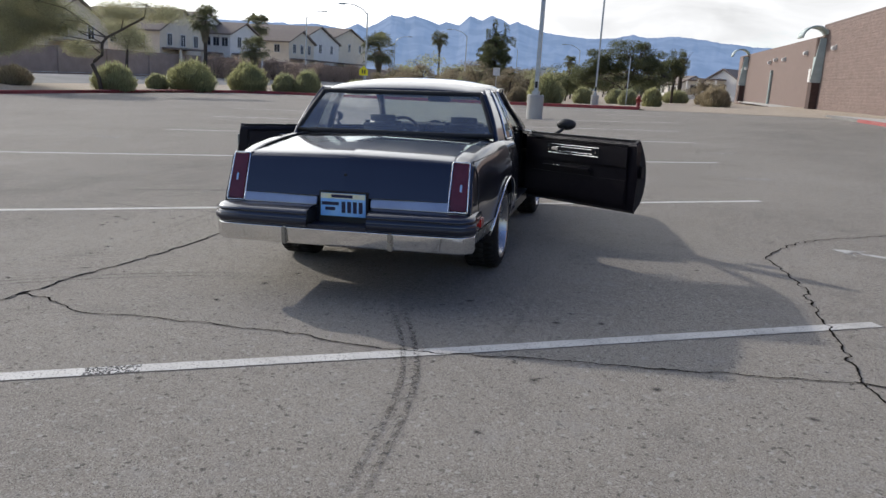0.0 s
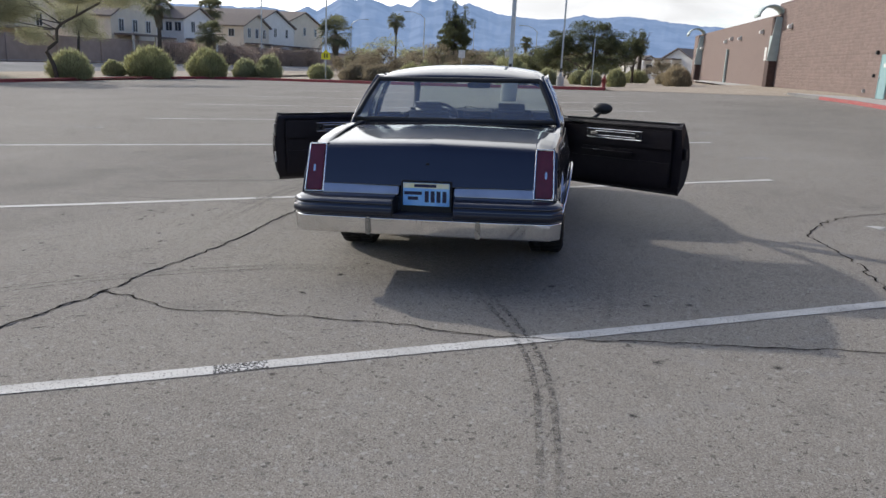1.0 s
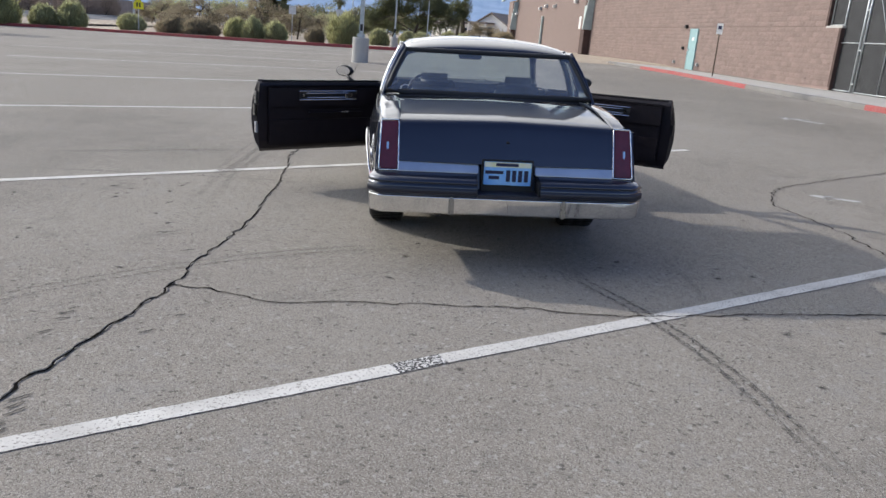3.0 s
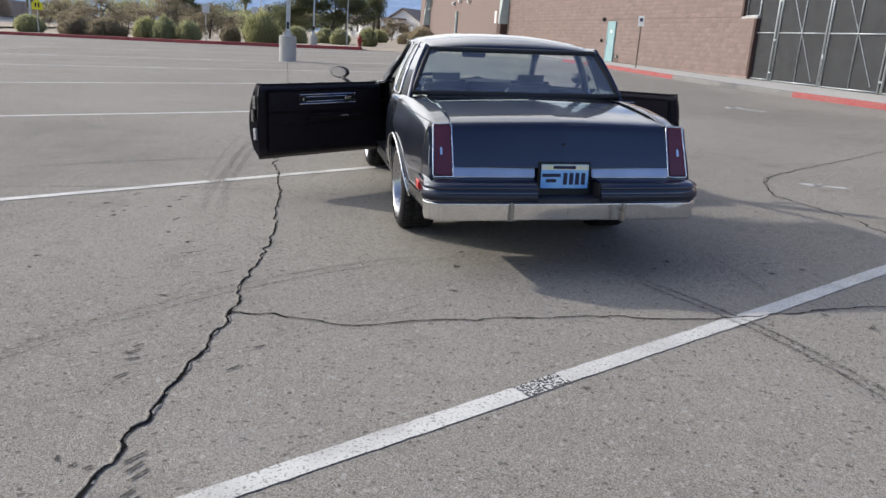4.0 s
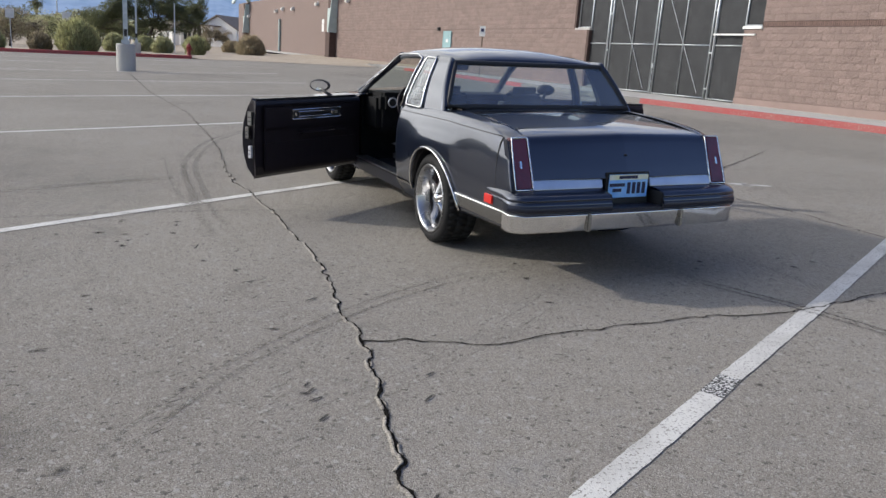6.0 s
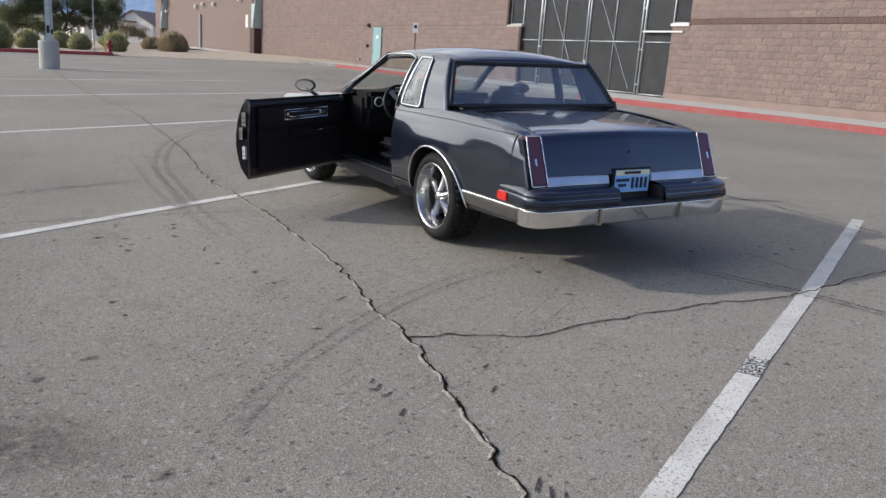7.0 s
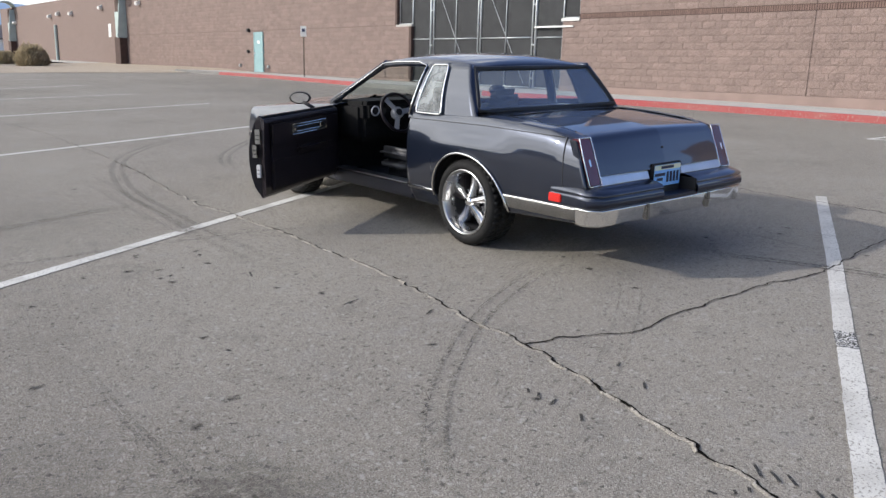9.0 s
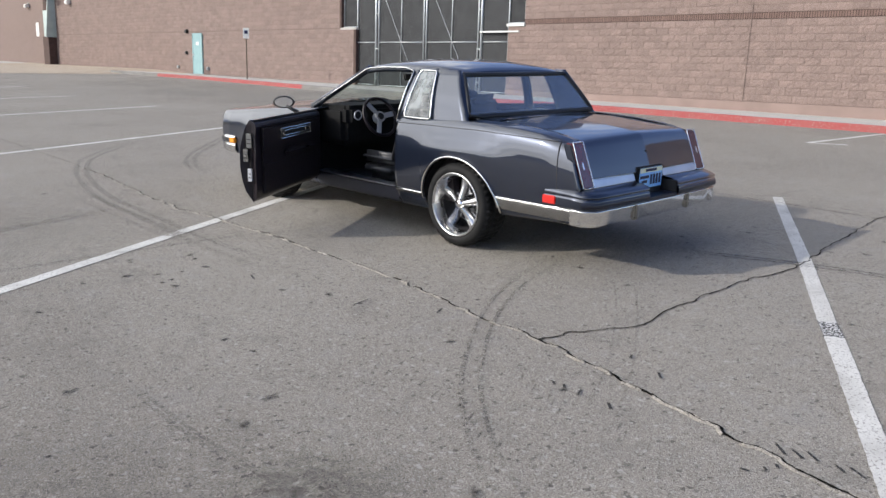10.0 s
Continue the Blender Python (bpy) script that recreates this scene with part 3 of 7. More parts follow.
def arrow(m, size):
    bm = bmesh.new()
    layer = bm.loops.layers.color.new("fade")
    outline = [(-0.08, 0), (0.08, 0), (0.08, 0.55), (0.3, 0.5), (0.0, 1.0), (-0.3, 0.5), (-0.08, 0.55)]
    vs = []
    for x, y in outline:
        p = m @ Vector((x * size, y * size, 0))
        vs.append(bm.verts.new((p.x, p.y, lot_height(p.x, p.y) + 0.004)))
    f = bm.faces.new(vs)
    for loop in f.loops:
        loop[layer] = (1, 1, 1, 1)
    return bm


for x, y, turn, size in ((3.92, 2.76, 62, 0.52), (7.42, 10.95, 20, 1.25)):
    tagged(finish("arrow_marking", arrow(pose(x, y, 0, 0, 0, turn), size), FAINT), "faded white arrow painted on the asphalt", "road marking", "arrows")
line([(9.05, 2.93), (12.1, 2.83)], 0.1, "stall_line", LINE_PAINT, "thin white line running to the kerb", 21, "stall lines")
line([(9.05, 2.93), (9.35, 2.36)], 0.1, "stall_line", LINE_PAINT, "thin white line running to the kerb", 22, "stall lines")


# cracks
def crack(points, width, step, wild, seed, label, heave=0.0):
    rng = random.Random(seed)
    pts = wander(points, step, wild, seed)
    widths = [max(0.35, 0.85 + 0.5 * noise.noise((i * 0.13, seed, 0)) + 0.25 * rng.uniform(-1, 1)) * width for i in range(len(pts))]
    ob = finish("crack", strip(pts, widths, 0.0046, jitter=0.4, seed=seed), CRACK)
    # short crumbled lips of pale asphalt, heaved up here and there, most of all along the western side
    if heave:
        for s in (-1, 1):
            lip = bmesh.new()
            rows = []
            for i, p in enumerate(pts):
                d = (Vector(pts[min(i + 1, len(pts) - 1)]) - Vector(pts[max(i - 1, 0)])).normalized()
                n = Vector((-d.y, d.x)) * s
                rise = noise.noise((i * 0.17, seed + 3.1 * s, 4)) + (0.22 if s < 0 else -0.12)
                if rise > 0:
                    z, w, top = lot_height(*p), widths[i] / 2, 0.0048 + heave * (1.35 if s < 0 else 1.0) * min(1.0, 3 * rise) * rng.uniform(0.6, 1.2)
                    rows.append([(p[0] + n.x * o, p[1] + n.y * o, z + h) for o, h in ((w * 0.65, 0.0044), (w * 0.8, top), (w + 0.004, top), (w + 0.013, 0.001))])
                if (rise <= 0 or i == len(pts) - 1) and rows:
                    if len(rows) > 1:
                        sheet(rows, lip, flip=s > 0)
                    rows = []
            tagged(part("crumbled_edge", lip, ASPHALT, ob), kind="stuff")
    return tagged(ob, label, "crack", "cracks")


crack([(-3.4, 24.5), (-2.77, 15.7), (-2.18, 10.8), (-2.03, 6.6), (-2.1, 4.3), (-2.086, 3.672), (-1.982, 2.968), (-1.902, 2.096), (-1.882, 1.450), (-1.859, 1.029), (-1.864, 0.598), (-1.863, 0.384), (-1.901, -0.092), (-1.922, -0.402), (-1.925, -0.728)], 0.0125, 0.018, 0.0095, 31, "long dark jagged crack across the asphalt", 0.003)
crack([(-1.925, -0.728), (-1.935, -0.95), (-1.972, -1.12), (-1.99, -1.3), (-2.022, -1.45), (-2.03, -1.6), (-2.05, -1.68), (-2.068, -1.85), (-2.075, -1.95), (-2.13, -2.05), (-2.125, -2.17), (-2.14, -2.28), (-2.165, -2.42), (-2.2, -2.6), (-2.21, -2.9), (-2.25, -3.4)], 0.0185, 0.016, 0.006, 32, "wide dark crack with crumbled edges", 0.0035)
crack([(-1.95, -0.79), (-1.68, -0.83), (-1.46, -0.94), (-1.27, -1.0), (-0.99, -0.93), (-0.37, -0.91), (0.06, -0.89), (0.41, -0.94), (0.76, -0.94), (1.3, -0.84), (1.6, -0.79), (2.02, -0.75), (2.44, -0.67), (3.0, -0.58)], 0.0115, 0.022, 0.007, 33, "thin branching crack across the asphalt")
crack([(6.4, 5.6), (4.11, 3.94), (3.6, 3.56), (3.19, 3.18), (2.84, 2.38), (2.94, 1.92), (3.02, 1.39), (3.01, 0.77), (3.04, 0.39), (3.05, 0.01), (3.03, -0.4), (3.07, -0.6), (3.07, -0.75), (3.12, -1.0), (3.1, -1.8)], 0.0135, 0.024, 0.011, 34, "dark crack winding across the asphalt")
crack([(3.0, -0.58), (3.3, -0.62), (3.9, -0.5)], 0.012, 0.03, 0.012, 35, "short side crack in the asphalt")


# tyre marks and stains
def tyre_mark(points, width, pair, strength, seed, name="tyre_mark", mat=RUBBER_MARK, label="dark curved tyre mark on the asphalt"):
    pts = smooth_line(points)
    n = len(pts)
    ends = [min(1.0, 4 * i / n, 4 * (n - 1 - i) / n) * strength for i in range(n)]
    bm = bmesh.new()
    for off in ((-pair / 2, pair / 2) if pair else (0.0,)):
        moved = []
        for i, p in enumerate(pts):
            d = (Vector(pts[min(i + 1, n - 1)]) - Vector(pts[max(i - 1, 0)])).normalized()
            moved.append((p[0] - d.y * off, p[1] + d.x * off))
        strip(moved, width, 0.0052, bm, 0.15, ends, seed)
    return tagged(finish(name, bm, mat), label, "tyre mark", "tyre marks")


tyre_mark([(0.2, 0.2), (0.34, -0.02), (0.63, -0.6), (0.83, -1.08), (0.95, -1.52), (1.02, -1.95), (1.08, -2.45), (1.1, -3.0)], 0.03, 0.07, 0.9, 41)
tyre_mark([(0.3, 0.3), (0.5, -0.3), (0.78, -0.92), (0.93, -1.5), (0.99, -2.0), (1.02, -2.6)], 0.16, 0, 0.35, 42)
tyre_mark([(1.18, 0.5), (1.22, -0.2), (1.17, -0.8)], 0.05, 0.0, 0.55, 43)
tyre_mark([(1.72, 10.1), (0.16, 8.07), (-0.62, 6.9), (-1.0, 5.8), (-1.13, 4.7)], 0.06, 0.11, 0.7, 44)
tyre_mark([(1.2, 9.68), (-0.48, 9.1), (-1.58, 7.86), (-2.12, 6.64), (-2.45, 4.9), (-2.47, 3.3), (-2.42, 1.81), (-2.3, 0.9), (-2.2, 0.3)], 0.06, 0.12, 0.7, 45)
tyre_mark([(-2.6, 6.6), (-2.62, 4.6), (-2.55, 2.9), (-2.38, 1.6), (-2.3, 0.5)], 0.05, 0.16, 0.5, 46)
tyre_mark([(-4.6, 3.2), (-3.62, 3.65), (-3.04, 3.86), (-2.4, 4.1)], 0.15, 0, 0.6, 47)
tyre_mark([(-4.6, 2.3), (-3.6, 2.35), (-2.89, 2.37), (-1.9, 2.3), (-0.9, 1.95)], 0.06, 0, 0.6, 48)
tyre_mark([(-0.4, 0.35), (-1.3, 0.0), (-1.95, -0.4), (-2.5, -0.88), (-2.82, -1.25), (-3.1, -1.7), (-3.3, -2.3)], 0.025, 0.09, 0.75, 49)
tyre_mark([(-0.4, 0.35), (-1.3, 0.0), (-1.95, -0.4), (-2.5, -0.88), (-2.82, -1.25), (-3.1, -1.7)], 0.15, 0, 0.3, 50)
tyre_mark([(-0.30, 0.03), (-0.88, -0.49), (-1.41, -0.90), (-1.90, -1.23), (-2.31, -1.46), (-2.65, -1.63), (-2.93, -1.77)], 0.013, 0.0, 0.6, 52)
tyre_mark([(-0.40, -0.22), (-0.77, -0.57), (-1.26, -0.94), (-1.75, -1.28), (-2.12, -1.50), (-2.44, -1.67), (-2.72, -1.81), (-2.96, -1.91)], 0.013, 0.0, 0.6, 53)
tyre_mark([(-3.85, 0.13), (-3.84, -0.13), (-3.82, -0.53), (-3.79, -0.82), (-3.77, -1.02), (-3.75, -1.18), (-3.73, -1.30)], 0.022, 0.03, 0.6, 51)


def blot(x, y, r, strength, seed, mat=STAIN, label="dark oil stain on the asphalt"):
    bm = bmesh.new()
    layer = bm.loops.layers.color.new("fade")
    rng = random.Random(seed)
    mid = bm.verts.new((x, y, lot_height(x, y) + 0.0026))
    n = 14
    tilt = rng.uniform(0, 3.1)
    ring = []
    for k in range(n):
        a = 2 * math.pi * k / n
        rr = r * rng.uniform(0.7, 1.2)
        dx, dy = rr * math.cos(a), 0.7 * rr * math.sin(a)
        px, py = x + dx * math.cos(tilt) - dy * math.sin(tilt), y + dx * math.sin(tilt) + dy * math.cos(tilt)
        ring.append(bm.verts.new((px, py, lot_height(px, py) + 0.0026)))
    for k in range(n):
        f = bm.faces.new((mid, ring[k], ring[(k + 1) % n]))
        for loop, v in zip(f.loops, (strength, 0.0, 0.0)):
            loop[layer] = (v, v, v, 1)
    return tagged(finish("oil_stain", bm, mat), label, "stain", "stains")


SPOTS = [(-1.64, 2.38), (-2.74, 1.63), (-3.25, 1.73), (-2.34, 0.3), (-2.32, -0.52), (-2.31, -1.3), (-4.08, 0.07), (-3.21, -1.68), (-3.1, 2.12), (-3.05, 1.47), (2.48, -1.21), (2.74, -1.13), (1.34, -0.9), (1.5, -1.08), (2.06, -1.02), (1.36, -1.76), (0.68, -0.03), (0.83, 0.13), (1.7, -0.06), (1.5, 0.08), (1.85, 0.31), (1.44, -0.14), (2.28, 1.64), (2.89, -0.47), (-2.9, 5.2), (-0.3, -1.75)]
SPOTS += [(-3.11, 2.06), (-3.25, 1.73), (-3.08, 1.65), (-3.12, 1.44), (-2.92, 1.61), (-2.70, 2.00), (-2.71, 1.88), (-3.53, 1.73), (-3.08, 1.32), (-2.58, 0.83), (-3.21, -0.00), (-3.39, -0.54), (-3.61, -0.71), (-3.25, 0.24), (-4.30, -0.49), (-2.40, 0.57), (-3.90, 1.29), (-1.72, -0.08), (-0.63, 0.01), (-0.71, -0.46), (-0.55, 0.35), (1.48, -1.11)]
for i, (x, y) in enumerate(SPOTS):
    blot(x, y, 0.022 + 0.03 * ((i * 37) % 10) / 10, 2.0, 100 + i, DRIP, "small dark oil drip on the asphalt")
blot(-3.65, -1.32, 0.42, 0.9, 140)
blot(-4.3, -0.9, 1.0, 0.6, 145)
blot(1.1, 3.0, 1.1, 0.35, 142)
blot(-0.9, -0.2, 1.0, 0.3, 143)
blot(-3.3, 3.2, 0.9, 0.3, 144)
SCUFFS = [((-2.02, -2.163), (-2.098, -2.255)), ((-2.017, -2.227), (-2.072, -2.313)), ((-1.99, -2.278), (-2.047, -2.36)), ((-2.009, -2.395), (-2.049, -2.46)), ((-1.98, -2.431), (-2.035, -2.532)), ((-2.24, -1.35), (-2.32, -1.385)), ((-2.277, -1.207), (-2.308, -1.241)), ((-2.257, -1.513), (-2.311, -1.572)), ((-1.79, -1.453), (-1.855, -1.515)), ((-2.262, -1.258), (-2.302, -1.298)), ((-2.242, -2.231), (-2.26, -2.259)), ((-2.323, -2.178), (-2.314, -2.223)), ((-1.762, -1.268), (-1.706, -1.231)), ((-2.216, -2.278), (-2.181, -2.254)), ((-4.111, 0.049), (-4.025, 0.074)), ((-2.41, 0.29), (-2.23, 0.35)), ((-2.1, -0.13), (-2.0, -0.07)), ((-2.62, 1.13), (-2.58, 1.27))]
for i, (a, b) in enumerate(SCUFFS):
    tyre_mark([a, ((a[0] + b[0]) / 2, (a[1] + b[1]) / 2), b], 0.013, 0, 2.6, 160 + i, "scuff_mark", SCUFF, "short dark rubber scuff on the asphalt")


# broad bands of darker asphalt, fading in from their edges
def sealed_band(edges, y0, y1, seed, wave=0.9):
    bm = bmesh.new()
    layer = bm.loops.layers.color.new("fade")
    n = 40
    grid = []
    for x, v in edges:
        col = []
        for k in range(n + 1):
            y = lerp(y0, y1, k / n)
            xx = x + wave * noise.noise((x * 0.2, y * 0.18, seed))
            ends = min(1.0, 5 * k / n, 5 * (n - k) / n)
            col.append((bm.verts.new((xx, y, lot_height(xx, y) + 0.0016)), v * ends))
        grid.append(col)
    for one, two in zip(grid, grid[1:]):
        for k in range(n):
            quad = (one[k], two[k], two[k + 1], one[k + 1])
            f = bm.faces.new([q[0] for q in quad])
            for loop, q in zip(f.loops, quad):
                loop[layer] = (q[1], q[1], q[1], 1)
    return tagged(finish("sealed_band", bm, DARK_ASPHALT), "broad darker band of asphalt on the lot", "asphalt patch", "asphalt patches")


DARK_ASPHALT = smudge("dark_asphalt", (0.075, 0.072, 0.066), 1.6, 0.1, 0.7, 1.0)
sealed_band([(-7.5, 0.3), (-5.2, 0.45), (-4.1, 0.4), (-3.3, 0.24), (-2.6, 0.0)], -6.0, 9.0, 4, 0.4)
sealed_band([(3.9, 0.0), (5.6, 0.36), (7.5, 0.4), (9.4, 0.3)], 3.0, 36.0, 1)


# worn specks and rows of short tread ticks
def speckle():
    rng = random.Random(77)
    bm = bmesh.new()
    layer = bm.loops.layers.color.new("fade")

    def patch(x, y, length, width, turn, power):
        n = 9
        c, s = math.cos(turn), math.sin(turn)
        mid = bm.verts.new((x, y, lot_height(x, y) + 0.0032))
        ring = []
        for k in range(n):
            a, f = 2 * math.pi * k / n, rng.uniform(0.65, 1.25)
            u, v = length * f * math.cos(a), width * f * math.sin(a)
            px, py = x + u * c - v * s, y + u * s + v * c
            ring.append(bm.verts.new((px, py, lot_height(px, py) + 0.0032)))
        for k in range(n):
            f = bm.faces.new((mid, ring[k], ring[(k + 1) % n]))
            for loop, w in zip(f.loops, (power, power * 0.35, power * 0.35)):
                loop[layer] = (w, w, w, 1)

    for _ in range(240):
        x, y = rng.uniform(-7, 5.5), rng.uniform(-3.4, 9)
        r = rng.uniform(0.005, 0.015) * (1.6 if rng.random() < 0.12 else 1)
        patch(x, y, r * rng.uniform(1, 1.8), r, rng.uniform(0, 3.14), rng.uniform(0.5, 1.3))
    # ticks left by a treaded tyre
    for (x0, y0), (x1, y1), count, turn in (((-2.38, -0.7), (-2.5, -2.4), 26, 0.5), ((-2.75, -0.4), (-2.95, -1.9), 18, 0.45), ((-2.3, 2.9), (-2.35, 0.6), 24, 0.3), ((-1.35, -1.5), (-1.6, -2.6), 12, 0.7), ((1.0, -2.0), (0.95, -0.9), 16, 1.2)):
        for k in range(count):
            f = (k + rng.uniform(-0.4, 0.4)) / count
            if rng.random() < 0.25:
                continue
            patch(lerp(x0, x1, f) + rng.uniform(-0.06, 0.06), lerp(y0, y1, f), rng.uniform(0.025, 0.07), 0.0075, turn + rng.uniform(-0.25, 0.25), rng.uniform(1.2, 2.2))
    return bm


tagged(finish("tread_ticks", speckle(), STAIN), "small dark specks and tread ticks on the asphalt", "marks", kind="stuff")

# ---- kerbs and verge ----
def kerb(points, name, mat, label, width=0.16, height=0.15, inner=1):
    """A raised kerb along (x, y) points, with a rounded lip; inner: which side the pavement lies."""
    pts = dense(points, 1.0)
    rows = []
    for i, p in enumerate(pts):
        d = (Vector(pts[min(i + 1, len(pts) - 1)]) - Vector(pts[max(i - 1, 0)])).normalized()
        s = Vector((-d.y, d.x)) * inner
        z = lot_height(*p)
        rows.append([(p[0] + s.x * a, p[1] + s.y * a, z + b) for a, b in ((0, -0.05), (0.01, height - 0.03), (0.03, height - 0.005), (0.05, height), (width, height), (width, -0.05))])
    bm = sheet(rows)
    bmesh.ops.recalc_face_normals(bm, faces=bm.faces[:])
    return tagged(finish(name, bm, mat), label, "kerb", kind="structure")


kerb([(-32.0, -5.0)] + FAR_EDGE[:8], "kerb_far", RED_PAINT, "concrete kerb painted dark red round the lot", 0.2, 0.19)


def verge_sheet():
    rows = []
    for i in range(58):
        x = -31.9 + 0.8 * i
        y0 = far_edge(x) + (0.1 if x < -0.6 else -0.1) if x > -32.0 else -5.0
        y1 = max(y0 + 14, 64.0)
        rows.append([(x, lerp(y0, y1, k / 16), lot_height(x, lerp(y0, y1, k / 16)) + (0.13 * (1 - k / 16) if x < -0.6 else 0.01 + 0.1 * min(1, k / 3)) + 0.05 * noise.noise((x * 0.3, k * 0.7, 0)) * (k > 0)) for k in range(17)])
    return sheet([r for r in rows if r[0][0] > -31.95])


tagged(finish("verge", verge_sheet(), SAND, True), "pale sandy gravel verge with desert shrubs", "gravel verge", kind="structure")


def strip_ground(x0, x1, y0, y1, lift, nx=6, ny=60):
    return sheet([[(lerp(x0, x1, i / nx), lerp(y0, y1, k / ny), lot_height(lerp(x0, x1, i / nx), lerp(y0, y1, k / ny)) + lift) for k in range(ny + 1)] for i in range(nx + 1)])


tagged(finish("verge_side", strip_ground(-37.5, -31.9, -30, 170, 0.115, 3), SAND), "sandy strip between lot and street", "gravel verge", kind="structure")
tagged(finish("road", strip_ground(-47.5, -37.5, -40, 400, 0.02), ROAD), "grey asphalt street beyond the lot", "road", kind="structure")
tagged(finish("pavement_far", strip_ground(-50.0, -47.5, -40, 400, 0.14, 2), CONCRETE), "pale concrete pavement along the street", "pavement", kind="structure")


# ---- building ----
def base_z(y):
    return 0.49 + 0.0085 * y


def kerb_x(y):
    return curve_at(WALL_KERB, y)


def pavement_mesh(y0, y1, n):
    rows = []
    for k in range(n + 1):
        y = lerp(y0, y1, k / n)
        x = kerb_x(y) + 0.113
        z0 = lot_height(x, y) + 0.146
        rows.append([(x, y, -0.1 + lot_height(x, y)), (x, y, z0)] + [(lerp(x, wall_line(y) + 0.3, f), y, lerp(z0, base_z(y), f)) for f in (0.3, 0.65, 1.0)])
    return sheet(rows, flip=True)


tagged(finish("pavement_wall", pavement_mesh(-60, 41, 100), CONCRETE), "pale concrete pavement along the block wall", "pavement", kind="structure")
kerb([(kerb_x(y), y) for y in (-60, -20, 2.8, 6.0, 9.0, 12.0, 15.4)], "kerb_wall", FADED_RED, "faded red painted kerb along the pavement", 0.11, inner=-1)
# added in the darkened concrete to cover the pavement's bright sunlit front
kerb([(kerb_x(y), y) for y in (15.4, 18.5, 22.3)], "kerb_gate", KERB_CONCRETE, "low bare concrete kerb before the gate", height=0.15, inner=-1)
kerb([(kerb_x(y), y) for y in (22.3, 26, 31, 35.5)], "kerb_door", FADED_RED, "faded red painted kerb by the teal door", 0.11, inner=-1)
kerb([(kerb_x(y), y) for y in (35.5, 38, 41)], "kerb_end", KERB_CONCRETE, "low bare concrete kerb beside the wall", height=0.15, inner=-1)
tagged(finish("pavement_path", sheet([[(9.3 - 0.1 * k, 41 + 4.4 * k, lot_height(10, 41 + 4.4 * k) + 0.05), (wall_line(41 + 4.4 * k) + 0.2, 41 + 4.4 * k, base_z(41 + 4.4 * k))] for k in range(13)], flip=True), CONCRETE), "narrow concrete path at the foot of the wall", "pavement", kind="structure")

BLOCK_W, BLOCK_H = 0.406, 0.2025
GATE_Y0, GATE_Y1 = 16.70, 25.15
WALL_TOP_LOW, WALL_TOP_HIGH = 6.3, 7.08
STEP_Z = 3.08
PLINTH_TOP = 0.83
WALL_TOP_NEAR = 6.2


def wall_slab(y0, y1, z0, z1, x0=WALL_X + 0.027, x1=WALL_X + 0.4, bm=None):
    return box(x0, x1, y0, y1, z0, z1, 0, bm)


wall_right = tagged(finish("wall_right", wall_slab(-8.0, GATE_Y0 - 0.72, STEP_Z, WALL_TOP_NEAR, bm=wall_slab(-8.0, GATE_Y0, 0.2, STEP_Z)), MORTAR), "long brown split-face block wall of a store", "wall", kind="structure")
wall_left = tagged(finish("wall_left", wall_slab(GATE_Y1 + 1.0, 60.0, STEP_Z, WALL_TOP_HIGH, bm=wall_slab(GATE_Y1, 60.0, 0.2, STEP_Z)), MORTAR), "long brown split-face block wall with a teal door", "wall", kind="structure")
wall_far = tagged(finish("wall_far", wall_slab(60.0, 97.0, 0.2, WALL_TOP_LOW), BLOCK), "far stretch of the brown block wall", "wall", kind="structure")
wall_over = tagged(finish("wall_over_gate", wall_slab(GATE_Y0 - 0.72, GATE_Y1 + 1.0, 6.2, WALL_TOP_HIGH, WALL_X + 0.03, WALL_X + 0.4), BLOCK), "block wall above the gate", "wall", kind="structure")
building_roof = tagged(finish("building_roof", box(WALL_X + 0.4, 60, 60, 97, 5.8, 6.0, 0, box(WALL_X + 0.4, 60, 15.9, 59.9, 6.5, 6.7, 0, box(WALL_X + 0.4, 60, -7.6, 15.8, 5.7, 5.9))), CONCRETE), "flat roof of the store", "roof", kind="structure")
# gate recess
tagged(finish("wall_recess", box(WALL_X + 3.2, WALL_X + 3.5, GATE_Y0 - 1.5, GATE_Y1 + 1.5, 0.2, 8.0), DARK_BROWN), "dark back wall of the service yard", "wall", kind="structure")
tagged(finish("floor_recess", box(WALL_X + 0.3, WALL_X + 3.2, GATE_Y0 - 1.4, GATE_Y1 + 1.4, 0.3, 0.76), CONCRETE), "concrete floor of the service yard", "floor", kind="structure")
for name, y in (("wall_recess_south", GATE_Y0 - 1.5), ("wall_recess_north", GATE_Y1 + 1.5)):
    tagged(finish(name, box(WALL_X + 0.4, WALL_X + 3.2, y - 0.1, y + 0.1, 0.2, 8.0), BLOCK), "block side wall of the service yard", "wall", kind="structure")


def plinth(y0, y1, name):
    rows = []
    n = max(1, int((y1 - y0) / 2))
    for k in range(n + 1):
        y = lerp(y0, y1, k / n)
        rows.append([(WALL_X - 0.02, y, base_z(y) - 0.2), (WALL_X - 0.02, y, PLINTH_TOP - 0.012), (WALL_X + 0.03, y, PLINTH_TOP)])
    return tagged(finish(name, sheet(rows), PINK_BLOCK), "smooth pinkish painted base course of the wall", "wall base", kind="structure")


plinth(-8.0, GATE_Y0, "baseboard_right")
tagged(finish("control_joint", box(WALL_X - 0.008, WALL_X + 0.02, 7.964, 7.975, PLINTH_TOP, 6.1), MORTAR), "narrow dark control joint in the block wall", "joint", kind="structure")
tagged(finish("wall_end", box(WALL_X + 0.4, 60, -8.0, -7.6, 0.2, WALL_TOP_NEAR), BLOCK), "end wall of the store", "wall", kind="structure")
